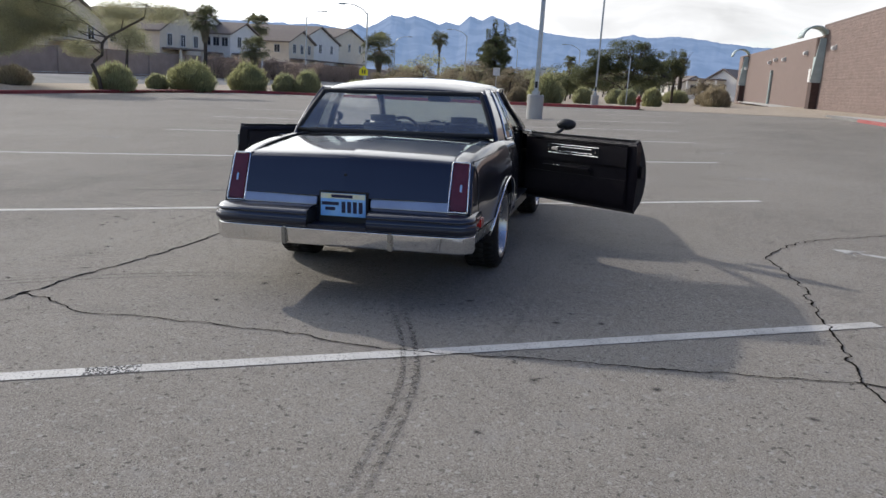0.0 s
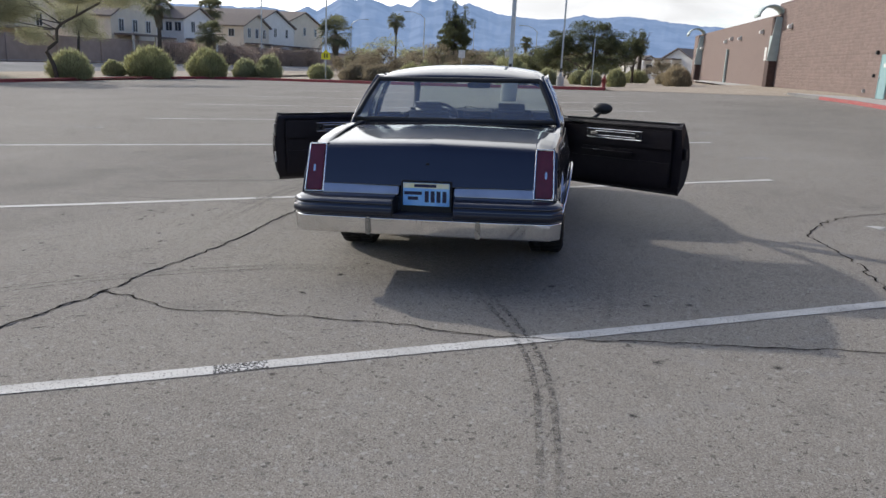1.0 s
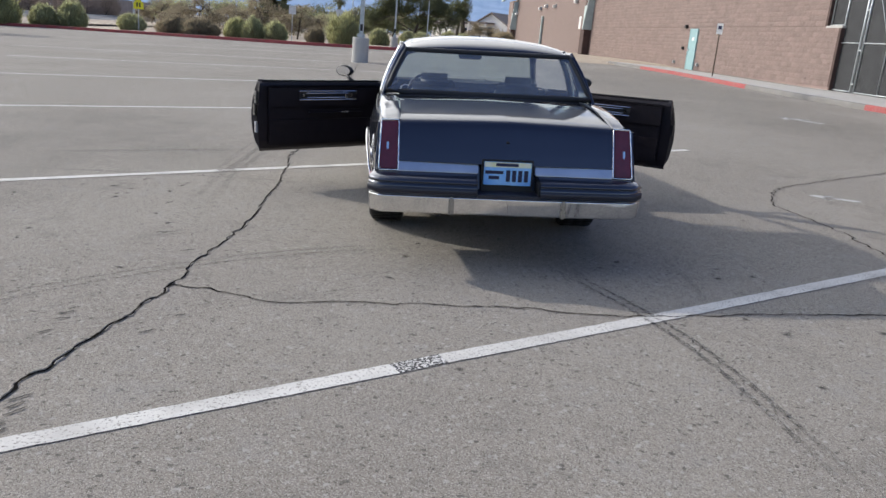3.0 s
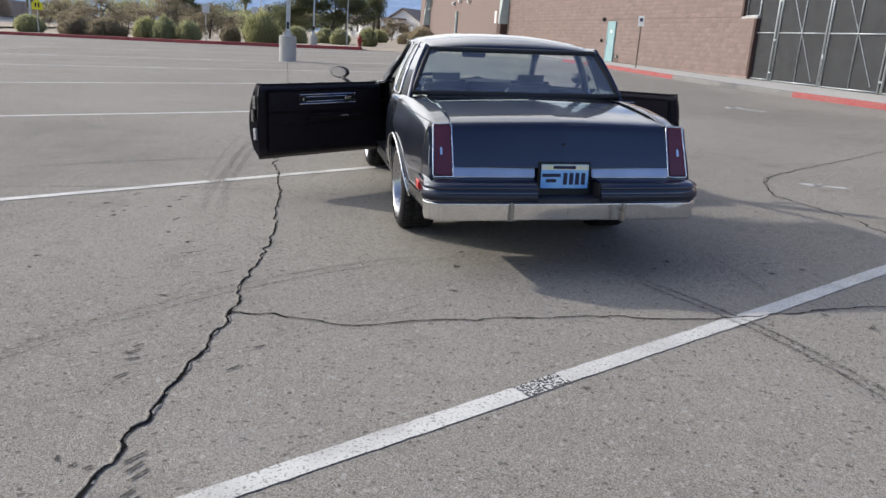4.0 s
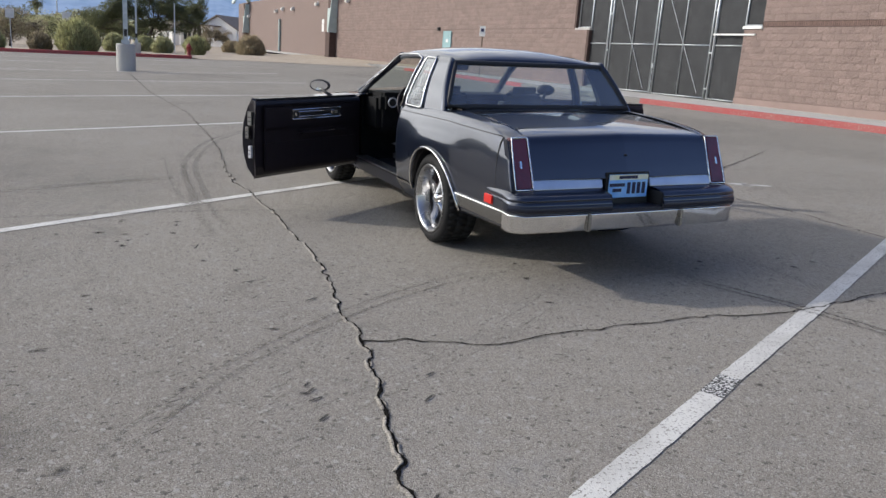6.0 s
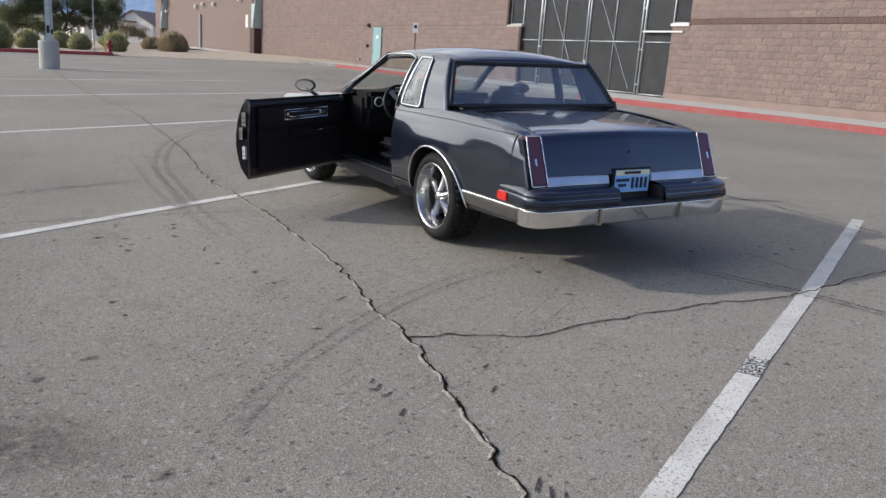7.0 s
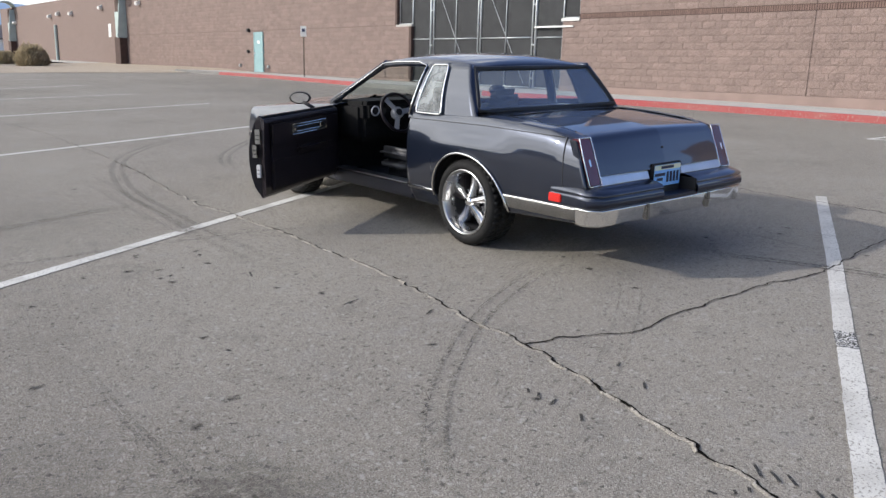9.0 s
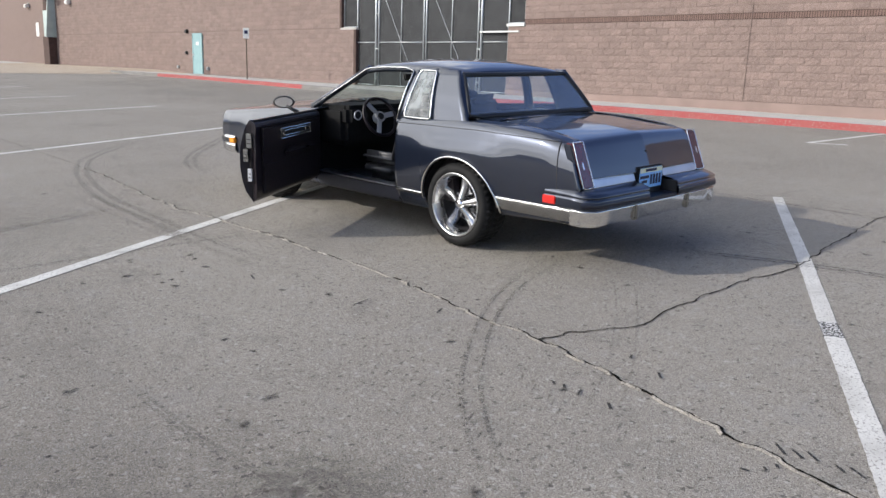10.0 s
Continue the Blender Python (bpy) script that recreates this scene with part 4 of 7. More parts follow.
plinth(GATE_Y1, 60, "baseboard_left")


# ---- the car ----
car = thing("car", "dark blue-grey two-door coupe with both doors open, standing on the asphalt", "car", CAR)
SIDE = [(0.0, 0.795), (0.10, 0.842), (0.22, 0.872), (0.36, 0.886), (0.5, 0.8905), (0.62, 0.889), (0.72, 0.886), (0.80, 0.880), (0.87, 0.870), (0.92, 0.860), (0.96, 0.848), (1.0, 0.826)]
TAPER = [(-0.05, 0.945), (0.2, 0.968), (0.7, 0.992), (1.3, 1.0), (3.3, 1.0), (4.1, 0.985), (4.6, 0.955), (4.8, 0.925)]
BELT = [(-0.05, 0.893), (0.05, 0.905), (0.15, 0.925), (0.3, 0.946), (0.58, 0.971), (0.86, 0.982), (1.1, 0.982), (1.5, 0.967), (1.9, 0.945), (3.1, 0.945), (3.6, 0.915), (4.78, 0.815)]
REAR_HUB, FRONT_HUB = (1.095, 0.336), (3.79, 0.336)
REAR_ARCH, FRONT_ARCH = 0.372, 0.370


def tail_y(z):
    """The tail leans: its upper edge lies further forward."""
    return lerp(-0.06, 0.055, min(1.05, max(0.0, (z - 0.61) / 0.295)))


def leaned(bm):
    for v in bm.verts:
        v.co.y += tail_y(v.co.z)
    return bm


def flare(y, f):
    """The brow that swells out over each wheel."""
    brow = math.exp(-(((f - 0.66) / 0.14) ** 2)) if f > 0.66 else math.exp(-(((f - 0.66) / 0.32) ** 2))
    return brow * (0.026 * math.exp(-(((y - REAR_HUB[0]) / 0.46) ** 4)) + 0.018 * math.exp(-(((y - FRONT_HUB[0]) / 0.46) ** 4)))


def side_point(y, f, low):
    """A point of the left flank: f runs from the lower edge to the shoulder."""
    z = lerp(low, curve_at(BELT, y), f)
    g = (z - 0.24) / (curve_at(BELT, y) - 0.24)
    return Vector((-(curve_at(SIDE, g) + flare(y, g)) * curve_at(TAPER, y), y, z))


def arch_reach(dy, dz, r):
    """Radius of a wheel opening: round ahead, drawn out towards the rear edge."""
    a = math.degrees(math.atan2(dz, dy))
    return r + 0.085 * max(0.0, (a - 95) / 85) ** 1.4 if 0 <= a <= 180 and abs(r - REAR_ARCH) < 1e-6 else r


def arch_edge(hub, r):
    """The rim of a wheel opening as (y, z), from its rear end to its front end."""
    out = []
    for k in range(61):
        a = radians(180 - 3 * k)
        rr = arch_reach(math.cos(a), math.sin(a), r)
        out.append((hub[0] + rr * math.cos(a), hub[1] + rr * math.sin(a)))
    return out


def flank_columns(y0, y1, step, edge):
    """Stations along a flank, doubled where the wheel opening rises from the lower edge."""
    ys = [y0 + step * i for i in range(int(round((y1 - y0) / step)) + 1)]
    ys += [q + d for q in (edge[0][0], edge[-1][0]) for d in (-0.0006, 0.0006)] + [p[0] for p in edge[1:8:2] + edge[-8:-1:2]]
    return sorted(ys)


def mirrored(bm, side):
    """A left-hand mesh as it is, or turned over for the right."""
    if side > 0:
        for v in bm.verts:
            v.co.x = -v.co.x
        bmesh.ops.reverse_faces(bm, faces=bm.faces[:])
    return bm


def quarter_panel(side):
    rows = []
    edge = arch_edge(REAR_HUB, REAR_ARCH)
    for y in flank_columns(0.0, 1.80, 0.024, edge):
        low = curve_at([(0.0, 0.36), (0.6, 0.33), (1.0, 0.26), (1.5, 0.235)], y)
        if edge[0][0] < y < edge[-1][0]:
            low = max(low, curve_at(edge, y))
        row = [side_point(y, k / 30, low) for k in range(31)]
        top = row[-1]
        rim = -0.69
        row += [Vector((lerp(top.x, rim, t), y, top.z + 0.016 * math.sin(t * 1.5))) for t in (0.15, 0.4, 0.7, 1.0)]
        rows.append(row)
    bm = sheet(rows)
    for v in bm.verts:
        if v.co.y < 0.3:
            v.co.y += tail_y(v.co.z) * (1 - v.co.y / 0.3)
    return mirrored(bm, side)


def front_fender(side):
    rows = []
    edge = arch_edge(FRONT_HUB, FRONT_ARCH)
    for y in flank_columns(3.02, 4.78, 0.0242, edge):
        low = curve_at([(3.0, 0.235), (3.6, 0.25), (4.2, 0.36), (4.8, 0.42)], y)
        if edge[0][0] < y < edge[-1][0]:
            low = max(low, curve_at(edge, y))
        row = [side_point(y, k / 30, low) for k in range(31)]
        top = row[-1]
        row += [Vector((lerp(top.x, -0.66, t), y, top.z + 0.02 * math.sin(t * 1.5))) for t in (0.15, 0.4, 0.7, 1.0)]
        rows.append(row)
    bm = sheet(rows)
    return mirrored(bm, side)


def arch_trim(side, hub, r):
    pts = []
    for k in range(41):
        a = radians(0.5 + 179 * k / 40)
        rr = arch_reach(math.cos(a), math.sin(a), r - 0.004) + 0.004
        y, z = hub[0] + rr * math.cos(a), hub[1] + rr * math.sin(a)
        belt = curve_at(BELT, y)
        g = max(0.0, (z - 0.24) / (belt - 0.24))
        pts.append((-(curve_at(SIDE, g) + flare(y, g)) * curve_at(TAPER, y) - 0.013, y, z))
    return mirrored(tube(pts, 0.008, 8), side)


def wheel_well(side, hub, r):
    bm = bmesh.new()
    ring = []
    for k in range(25):
        a = radians(0.5 + 179 * k / 24)
        rr = arch_reach(math.cos(a), math.sin(a), r - 0.005) + 0.005
        ring.append((hub[0] + rr * math.cos(a), hub[1] + rr * math.sin(a)))
    sheet([[(x, y, z) for x in (-0.86, -0.5)] for y, z in ring], bm)
    bm.faces.new([bm.verts.new((-0.5, y, z)) for y, z in ring])
    return mirrored(bm, side)


for side in (-1, 1):
    q = solid(part("quarter_panel", quarter_panel(side), PAINT, car, smooth=True), 0.006)
    part("arch_trim", arch_trim(side, REAR_HUB, REAR_ARCH + 0.004), CHROME, q, "chrome wheel arch trim", True)
    part("wheel_well", wheel_well(side, REAR_HUB, REAR_ARCH + 0.005), BLACK, q, "black inner wheel well")
    f = solid(part("front_fender", front_fender(side), PAINT, car, smooth=True), 0.006)
    part("arch_trim", arch_trim(side, FRONT_HUB, FRONT_ARCH + 0.004), CHROME, f, "chrome wheel arch trim", True)
    part("wheel_well", wheel_well(side, FRONT_HUB, FRONT_ARCH + 0.005), BLACK, f, "black inner wheel well")
    # bright lower strips along the flank
    for y0, y1, z0, z1 in ((0.0, 0.672, 0.372, 0.458), (1.465, 1.80, 0.352, 0.374)):
        rows = []
        for i in range(15):
            y = lerp(y0, y1, i / 14)
            rows.append([])
            for z, out in ((z0, 0.0), (z0 + 0.002, 0.008), (z0 + 0.006, 0.0095), (z1 - 0.006, 0.0095), (z1 - 0.002, 0.008), (z1, 0.0)):
                g = max(0.0, (z - 0.24) / (curve_at(BELT, y) - 0.24))
                rows[-1].append((-(curve_at(SIDE, g) + flare(y, g)) * curve_at(TAPER, y) - out, y, z))
        low = part("lower_trim", mirrored(sheet(rows), side), GREY_TRIM, q, "bright lower body moulding", True)
        part("trim_line", mirrored(tube([(r[-1][0] - 0.006, r[-1][1], r[-1][2] + 0.002) for r in rows], 0.006, 6), side), CHROME, low, "thin chrome line")
    # side marker
    rows = [[(-(0.842 + 0.012 * (0 < i < 4)) - 0.004 * k, 0.135 + 0.024 * i, 0.487 + 0.012 * k + 0.042 * j) for j, k in ((0, 0), (0, 1), (1, 0), (1, -1))] for i in range(5)]
    part("side_marker", mirrored(box(-0.880, -0.83, 0.125, 0.235, 0.487, 0.545, 0.005), side), MARKER_RED, q, "red side marker lamp")
    # seam of the tail extension
    part("seam", mirrored(tube([side_point(0.13 + 0.02 * k / 8, 0.36 + 0.62 * k / 8, 0.36) + Vector((-0.001, 0, 0)) for k in range(9)], 0.0035, 5), side), BLACK, q, "narrow dark panel seam")
    # joint between the sail panel and the quarter panel
    line_pts = []
    for k in range(25):
        y = lerp(0.17, 1.80, k / 24)
        z = curve_at([(0.17, 0.912), (0.886, 0.93), (1.4, 0.926), (1.8, 0.92)], y)
        g = (z - 0.24) / (curve_at(BELT, y) - 0.24)
        line_pts.append((-(curve_at(SIDE, g) + flare(y, g)) * curve_at(TAPER, y) - 0.001, y, z))
    part("panel_joint", mirrored(tube(line_pts, 0.003, 5), side), BLACK, q, "fine dark joint between body panels")
    # sill
    part("sill", mirrored(box(-0.822, -0.70, 1.80, 3.08, 0.255, 0.372, 0.015), side), BLACK_BLUE, car)
    part("sill_plate", mirrored(box(-0.842, -0.72, 1.86, 3.0, 0.372, 0.382, 0.003), side), SATIN, car, "bright ribbed door sill plate")


# deck, tail and roof
def trunk_lid():
    xs = [-0.694, -0.691] + [-0.684 + 0.0684 * i for i in range(10)] + [-0.006, 0.0, 0.006] + [0.0684 * i for i in range(1, 11)] + [0.691, 0.694]
    rows = []
    prof = [(0.866, 0.985), (0.863, 0.985), (0.78, 0.984), (0.7, 0.9805), (0.6, 0.9735), (0.5, 0.966), (0.4, 0.9575), (0.3, 0.948), (0.2, 0.937), (0.13, 0.9275), (0.085, 0.919), (0.06, 0.909), (0.042, 0.892), (0.028, 0.868), (0.006, 0.815), (-0.014, 0.765), (-0.034, 0.712), (-0.047, 0.6685), (-0.048, 0.666), (-0.046, 0.664), (-0.03, 0.663)]
    for y, z in prof:
        crown = 0.018 if y > 0.05 else 0.018 * max(0.0, (z - 0.8) / 0.11)
        rows.append([(x, y - 0.022 * max(0.0, 1 - abs(x / 0.684)) * (1 if y < 0.1 else 0), z + crown * (0.3 * max(0.0, 1 - abs(x / 0.684) ** 2.4) + 0.7 * max(0.0, 1 - abs(x / 0.684)))) for x in xs])
    return sheet(rows, flip=True)


lid = solid(part("trunk_lid", trunk_lid(), PAINT, car, smooth=True), 0.012)
part("lock", rod((0.0, -0.024, 0.80), (0.0, 0.0, 0.808), 0.012), BLACK, lid, "round trunk lock")
part("tail_panel", leaned(box(-0.80, 0.80, 0.018, 0.05, 0.5, 0.902)), PAINT, car)
xs = [-0.76 + 0.076 * i for i in range(21)]
part("deck_panel", sheet([[(x, y + 0.03 * (abs(x) / 0.76) ** 2, z + 0.018 * (1 - (x / 0.76) ** 2)) for x in xs] for y, z in ((0.868, 0.986), (0.95, 0.990), (1.03, 0.996), (1.12, 1.0))], flip=True), PAINT, car, smooth=True)
for a, b in ((-0.70, -0.185), (0.185, 0.70)):
    part("chrome_strip", leaned(box(a, b, -0.012, 0.03, 0.605, 0.662, 0.006)), SATIN, car, "brushed bright strip below the trunk lid")


def roof_mesh():
    rows = []
    for y, c, e, hw in ((1.245, 1.335, 1.318, 0.645), (1.27, 1.355, 1.328, 0.655), (1.34, 1.381, 1.342, 0.663), (1.5, 1.409, 1.357, 0.67), (1.7, 1.427, 1.366, 0.673), (1.95, 1.434, 1.368, 0.672), (2.2, 1.420, 1.362, 0.66), (2.4, 1.394, 1.350, 0.635), (2.5, 1.370, 1.338, 0.61), (2.53, 1.352, 1.33, 0.60)):
        rows.append([(hw * s, y, e + (c - e) * (1 - abs(s) ** 2.6) - (0.022 if abs(s) > 0.999 else 0)) for s in [-1 + 0.1 * i for i in range(21)]])
    return sheet(rows, flip=False)


roof = solid(part("roof", roof_mesh(), PAINT, car, smooth=True), 0.03)


def gx(z):
    t = (z - 0.95) / 0.4
    return -(0.832 - 0.164 * t + 0.018 * math.sin(math.pi * min(1, max(0, t))))


def band(za, zb, left, right, n=8, m=6):
    rows = []
    for i in range(n + 1):
        z = lerp(za, zb, i / n)
        rows.append([(gx(z), lerp(left(z), right(z), k / m), z) for k in range(m + 1)])
    return rows


def rear_edge(z):
    return lerp(1.03, 1.25, (z - 0.985) / 0.34)


def win_rear(z):
    return lerp(1.437, 1.52, (z - 0.965) / 0.378)


def win_front(z):
    return lerp(1.757, 1.712, (z - 0.965) / 0.378)


def post_front(z):
    return lerp(1.835, 1.788, (z - 0.94) / 0.41)


def pane_rows(y0, z0, w0, y1, z1, w1, bow, n=8, m=12):
    rows = []
    for i in range(n + 1):
        t = i / n
        w = lerp(w0, w1, t)
        rows.append([(w * (2 * k / m - 1), lerp(y0, y1, t) - bow * (1 - (2 * k / m - 1) ** 2), lerp(z0, z1, t) + 0.012 * math.sin(math.pi * t)) for k in range(m + 1)])
    return rows


back = pane_rows(1.045, 1.014, 0.785, 1.258, 1.318, 0.642, 0.03)

for side in (-1, 1):
    bm = sheet(band(0.915, 1.352, rear_edge, win_rear), flip=True)
    sheet(band(0.915, 0.965, win_rear, post_front, 2), bm, True)
    sheet(band(1.343, 1.358, win_rear, post_front, 2), bm, True)
    sheet(band(0.965, 1.343, win_front, post_front, 6, 2), bm, True)
    bmesh.ops.remove_doubles(bm, verts=bm.verts[:], dist=0.0005)
    sail = solid(part("roof_pillar", mirrored(bm, side), PAINT, car, smooth=True), 0.03)
    seam = [[(gx(r[0][2]), rear_edge(r[0][2]), r[0][2]), (lerp(gx(r[0][2]), r[0][0], 0.5) - 0.004, lerp(rear_edge(r[0][2]), r[0][1], 0.5) - 0.01, r[0][2]), r[0]] for r in back]
    part("window_surround", mirrored(sheet(seam), side), PAINT, sail, smooth=True)
    corners = [(gx(z) - 0.004, f(z), z) for z, f in ((0.968, win_rear), (1.34, win_rear), (1.34, win_front), (0.968, win_front))]
    loop = []
    for a, b in zip(corners, corners[1:] + corners[:1]):
        loop += [(gx(lerp(a[2], b[2], t)) - 0.004, lerp(a[1], b[1], t), lerp(a[2], b[2], t)) for t in (0.06, 0.2, 0.35, 0.5, 0.65, 0.8, 0.94)]
    part("quarter_window_trim", mirrored(tube(loop, 0.0072, 6, True), side), CHROME, sail, "chrome window surround", True)
    pane = part("quarter_window", mirrored(sheet(band(0.965, 1.343, win_rear, win_front, 6, 4), flip=True), side), CLOUD_SHEEN_GLASS if side < 0 else WINDOW_GLASS, sail, "quarter window with pale cloud reflections painted in" if side < 0 else "clear quarter window")
    edge = [(gx(z) - 0.006, post_front(z), z) for z in (0.945, 1.05, 1.2, 1.33)] + [(gx(1.345) - 0.006, 1.9, 1.356), (gx(1.345) - 0.003, 2.2, 1.352), (-0.636, 2.42, 1.338), (-0.62, 2.5, 1.325), (-0.66, 2.75, 1.19), (-0.725, 3.02, 1.04), (-0.755, 3.16, 0.965)]
    part("drip_trim", mirrored(tube(edge, 0.0075, 6), side), CHROME, car, "chrome trim round the door opening", True)
    pillar = [(-0.575, 2.5, 1.335), (-0.63, 2.75, 1.2), (-0.69, 2.98, 1.07), (-0.73, 3.18, 0.96)]
    part("windscreen_pillar", mirrored(tube(pillar, [0.03, 0.03, 0.032, 0.036], 8), side), PAINT, car, smooth=True)


def frame_loop(rows):
    return [r[0] for r in rows] + rows[-1][1:-1] + [r[-1] for r in reversed(rows)] + rows[0][-2:0:-1]


rear_window = part("rear_window", sheet(back), REAR_GLASS, car, "tinted rear window", True)
rear_window.visible_shadow = False
part("rubber_seal", tube(frame_loop(back), 0.019, 8, True), BLACK, rear_window, "black window seal", True)
front = pane_rows(3.2, 0.965, 0.72, 2.52, 1.345, 0.57, -0.06)
windscreen = part("windscreen", sheet(front, flip=True), WINDOW_GLASS, car, smooth=True)
windscreen.visible_shadow = False
part("rubber_seal", tube(frame_loop(front), 0.012, 6, True), BLACK, windscreen, "black window seal", True)

# hood and nose
xs = [-0.68 + 0.068 * i for i in range(21)]
part("hood", sheet([[(x, y + 0.05 * (1 - (x / 0.68) ** 2), z + 0.03 * (1 - abs(x / 0.68) ** 2) + 0.02 * (abs(abs(x) - 0.2) < 0.05)) for x in xs] for y, z in ((3.2, 0.962), (3.5, 0.945), (3.9, 0.912), (4.3, 0.873), (4.6, 0.842), (4.74, 0.822), (4.78, 0.80))]), PAINT, car, smooth=True)
part("nose_panel", box(-0.8, 0.8, 4.68, 4.8, 0.5, 0.81, 0.03), PAINT, car)
part("grille", box(-0.42, 0.42, 4.78, 4.83, 0.56, 0.76, 0.02), BLACK, car)
for side in (-1, 1):
    part("headlamp", box(side * 0.62 - 0.16, side * 0.62 + 0.16, 4.77, 4.83, 0.6, 0.77, 0.015), CHROME, car)
path = [(-0.86, 4.45), (-0.855, 4.62), (-0.82, 4.76), (-0.7, 4.83), (-0.3, 4.87), (0.3, 4.87), (0.7, 4.83), (0.82, 4.76), (0.855, 4.62), (0.86, 4.45)]
rows = []
for i, p in enumerate(path):
    d = (Vector(path[min(i + 1, 9)]) - Vector(path[max(i - 1, 0)])).normalized()
    n = Vector((-d.y, d.x))
    rows.append([(p[0] + n.x * o, p[1] + n.y * o, z) for o, z in ((-0.04, 0.575), (0.0, 0.57), (0.02, 0.55), (0.02, 0.50), (0.0, 0.49), (0.01, 0.48), (0.012, 0.42), (-0.02, 0.385), (-0.05, 0.38))])
part("front_bumper", sheet(rows, flip=True), CHROME, car, "chrome front bumper", True)
part("bumper_rub_strip", sheet([[(r[2][0] * 1.004, r[2][1] + 0.002, 0.548), (r[2][0] * 1.006, r[2][1] + 0.006, 0.525), (r[2][0] * 1.004, r[2][1] + 0.002, 0.503)] for r in rows], flip=True), BLACK, car, "black rub strip")
for side in (-1, 1):
    part("front_marker", mirrored(box(-0.888, -0.84, 4.44, 4.54, 0.495, 0.55, 0.006), side), AMBER, car, "amber side marker lamp")

# rear bumper
bumper = thing("rear_bumper", "", "")
bumper.parent = car
for side in (-1, 1):
    plan = [(-0.850, 0.225), (-0.850, 0.10), (-0.847, 0.0), (-0.832, -0.075), (-0.795, -0.105)] + [(x, -0.105 - 0.02 * (1 - (x / 0.8) ** 2)) for x in (-0.65, -0.5, -0.35, -0.2)]
    def swept(profile, end=None, first=0):
        rows = []
        pts = plan if end is None else plan[:-1] + [(end, plan[-1][1])]
        for i, p in list(enumerate(pts))[first:]:
            d = (Vector(pts[min(i + 1, len(pts) - 1)]) - Vector(pts[max(i - 1, 0)])).normalized()
            n = Vector((d.y, -d.x))
            k = (0.22, 0.25, 0.32, 0.75, 1.0)[min(i, 4)]
            rows.append([(p[0] + n.x * o * (k if o > 0 else 1), p[1] + n.y * o * (k if o > 0 else 1), z) for o, z in profile])
        return rows
    cover = sheet(swept([(-0.05, 0.606), (0.0, 0.600), (0.045, 0.588), (0.07, 0.576), (0.078, 0.566), (0.078, 0.558), (0.068, 0.554), (0.068, 0.549), (0.08, 0.545), (0.081, 0.529), (0.081, 0.486), (0.072, 0.474), (0.0, 0.470)]))
    part("bumper_cover", mirrored(cover, side), PAINT, bumper, "dark blue painted bumper cover", True)
    part("rub_strip", mirrored(sheet(swept([(0.079, 0.532), (0.088, 0.527), (0.088, 0.494), (0.079, 0.489)], None, 3)), side), BLACK_BLUE, bumper, "dark rubber rub strip", True)
    part("chrome_valance", mirrored(sheet(swept([(0.0, 0.472), (0.068, 0.471), (0.074, 0.469), (0.0755, 0.465), (0.074, 0.46), (0.066, 0.372), (0.064, 0.367), (0.058, 0.36), (0.0, 0.355)], 0.0, 2)), side), CHROME, bumper, "polished chrome lower bumper", True)
    part("bumper_guard", mirrored(box(-0.376, -0.341, -0.209, -0.12, 0.358, 0.473, 0.008), side), GREY_TRIM, bumper, "chrome bumper guard")
    part("recess_cheek", mirrored(box(-0.212, -0.196, -0.19, -0.02, 0.478, 0.585, 0.004), side), BLACK, bumper)
part("recess_floor", box(-0.2, 0.2, -0.20, 0.0, 0.47, 0.497, 0.006), BLACK_BLUE, bumper)
part("recess_back", box(-0.165, 0.171, -0.072, -0.03, 0.49, 0.702, 0.004), BLACK, bumper, "black licence plate bracket")


def tail_lamp(side):
    lamp_ob = part("tail_lamp", mirrored(leaned(box(-0.818, -0.704, -0.014, 0.05, 0.616, 0.908, 0.008)), side), RED_LENS, car, "tall dark red tail lamp")
    outline = [(-0.824, 0.61), (-0.812, 0.914), (-0.70, 0.914), (-0.698, 0.61)]
    loop = []
    for a, b in zip(outline, outline[1:] + outline[:1]):
        loop += [(lerp(a[0], b[0], t), -0.012 + tail_y(lerp(a[1], b[1], t)), lerp(a[1], b[1], t)) for t in (0.03, 0.5, 0.97)]
    part("bezel", mirrored(tube(loop, 0.0048, 6, True), side), CHROME, lamp_ob, "thin chrome bezel", True)
    part("emblem", mirrored(leaned(box(-0.776, -0.762, -0.02, -0.012, 0.735, 0.78, 0.003)), side), CHROME, lamp_ob, "small chrome emblem")
    part("outer_cap", mirrored(leaned(box(-0.834, -0.822, -0.004, 0.06, 0.6, 0.90, 0.005)), side), PAINT, lamp_ob)


for side in (-1, 1):
    tail_lamp(side)

# licence plate with bars in place of its writing
plate = part("licence_plate", box(-0.152, 0.158, -0.080, -0.074, 0.538, 0.692, 0.003), PLATE_BLUE, bumper, "blue and yellow licence plate")
part("plate_frame", tube([(-0.154, -0.078, 0.537), (-0.154, -0.078, 0.694), (0.16, -0.078, 0.694), (0.16, -0.078, 0.537)], 0.0035, 6, True), BLACK, plate, "black plate frame")
part("plate_band", box(-0.148, 0.154, -0.0825, -0.080, 0.655, 0.688), PLATE_YELLOW, plate, "pale yellow band")
part("state_bar", box(-0.075, 0.07, -0.0845, -0.0825, 0.662, 0.682), PLATE_INK, plate)
for k in range(4):
    part("number_bar", box(-0.006 + 0.039 * k, 0.02 + 0.039 * k, -0.083, -0.080, 0.564, 0.638, 0.001), PLATE_INK, plate)
for z in (0.612, 0.578):
    part("class_bar", box(-0.142 if z > 0.6 else -0.118, -0.025 if z > 0.6 else -0.05, -0.083, -0.080, z, z + 0.021), PLATE_INK, plate)

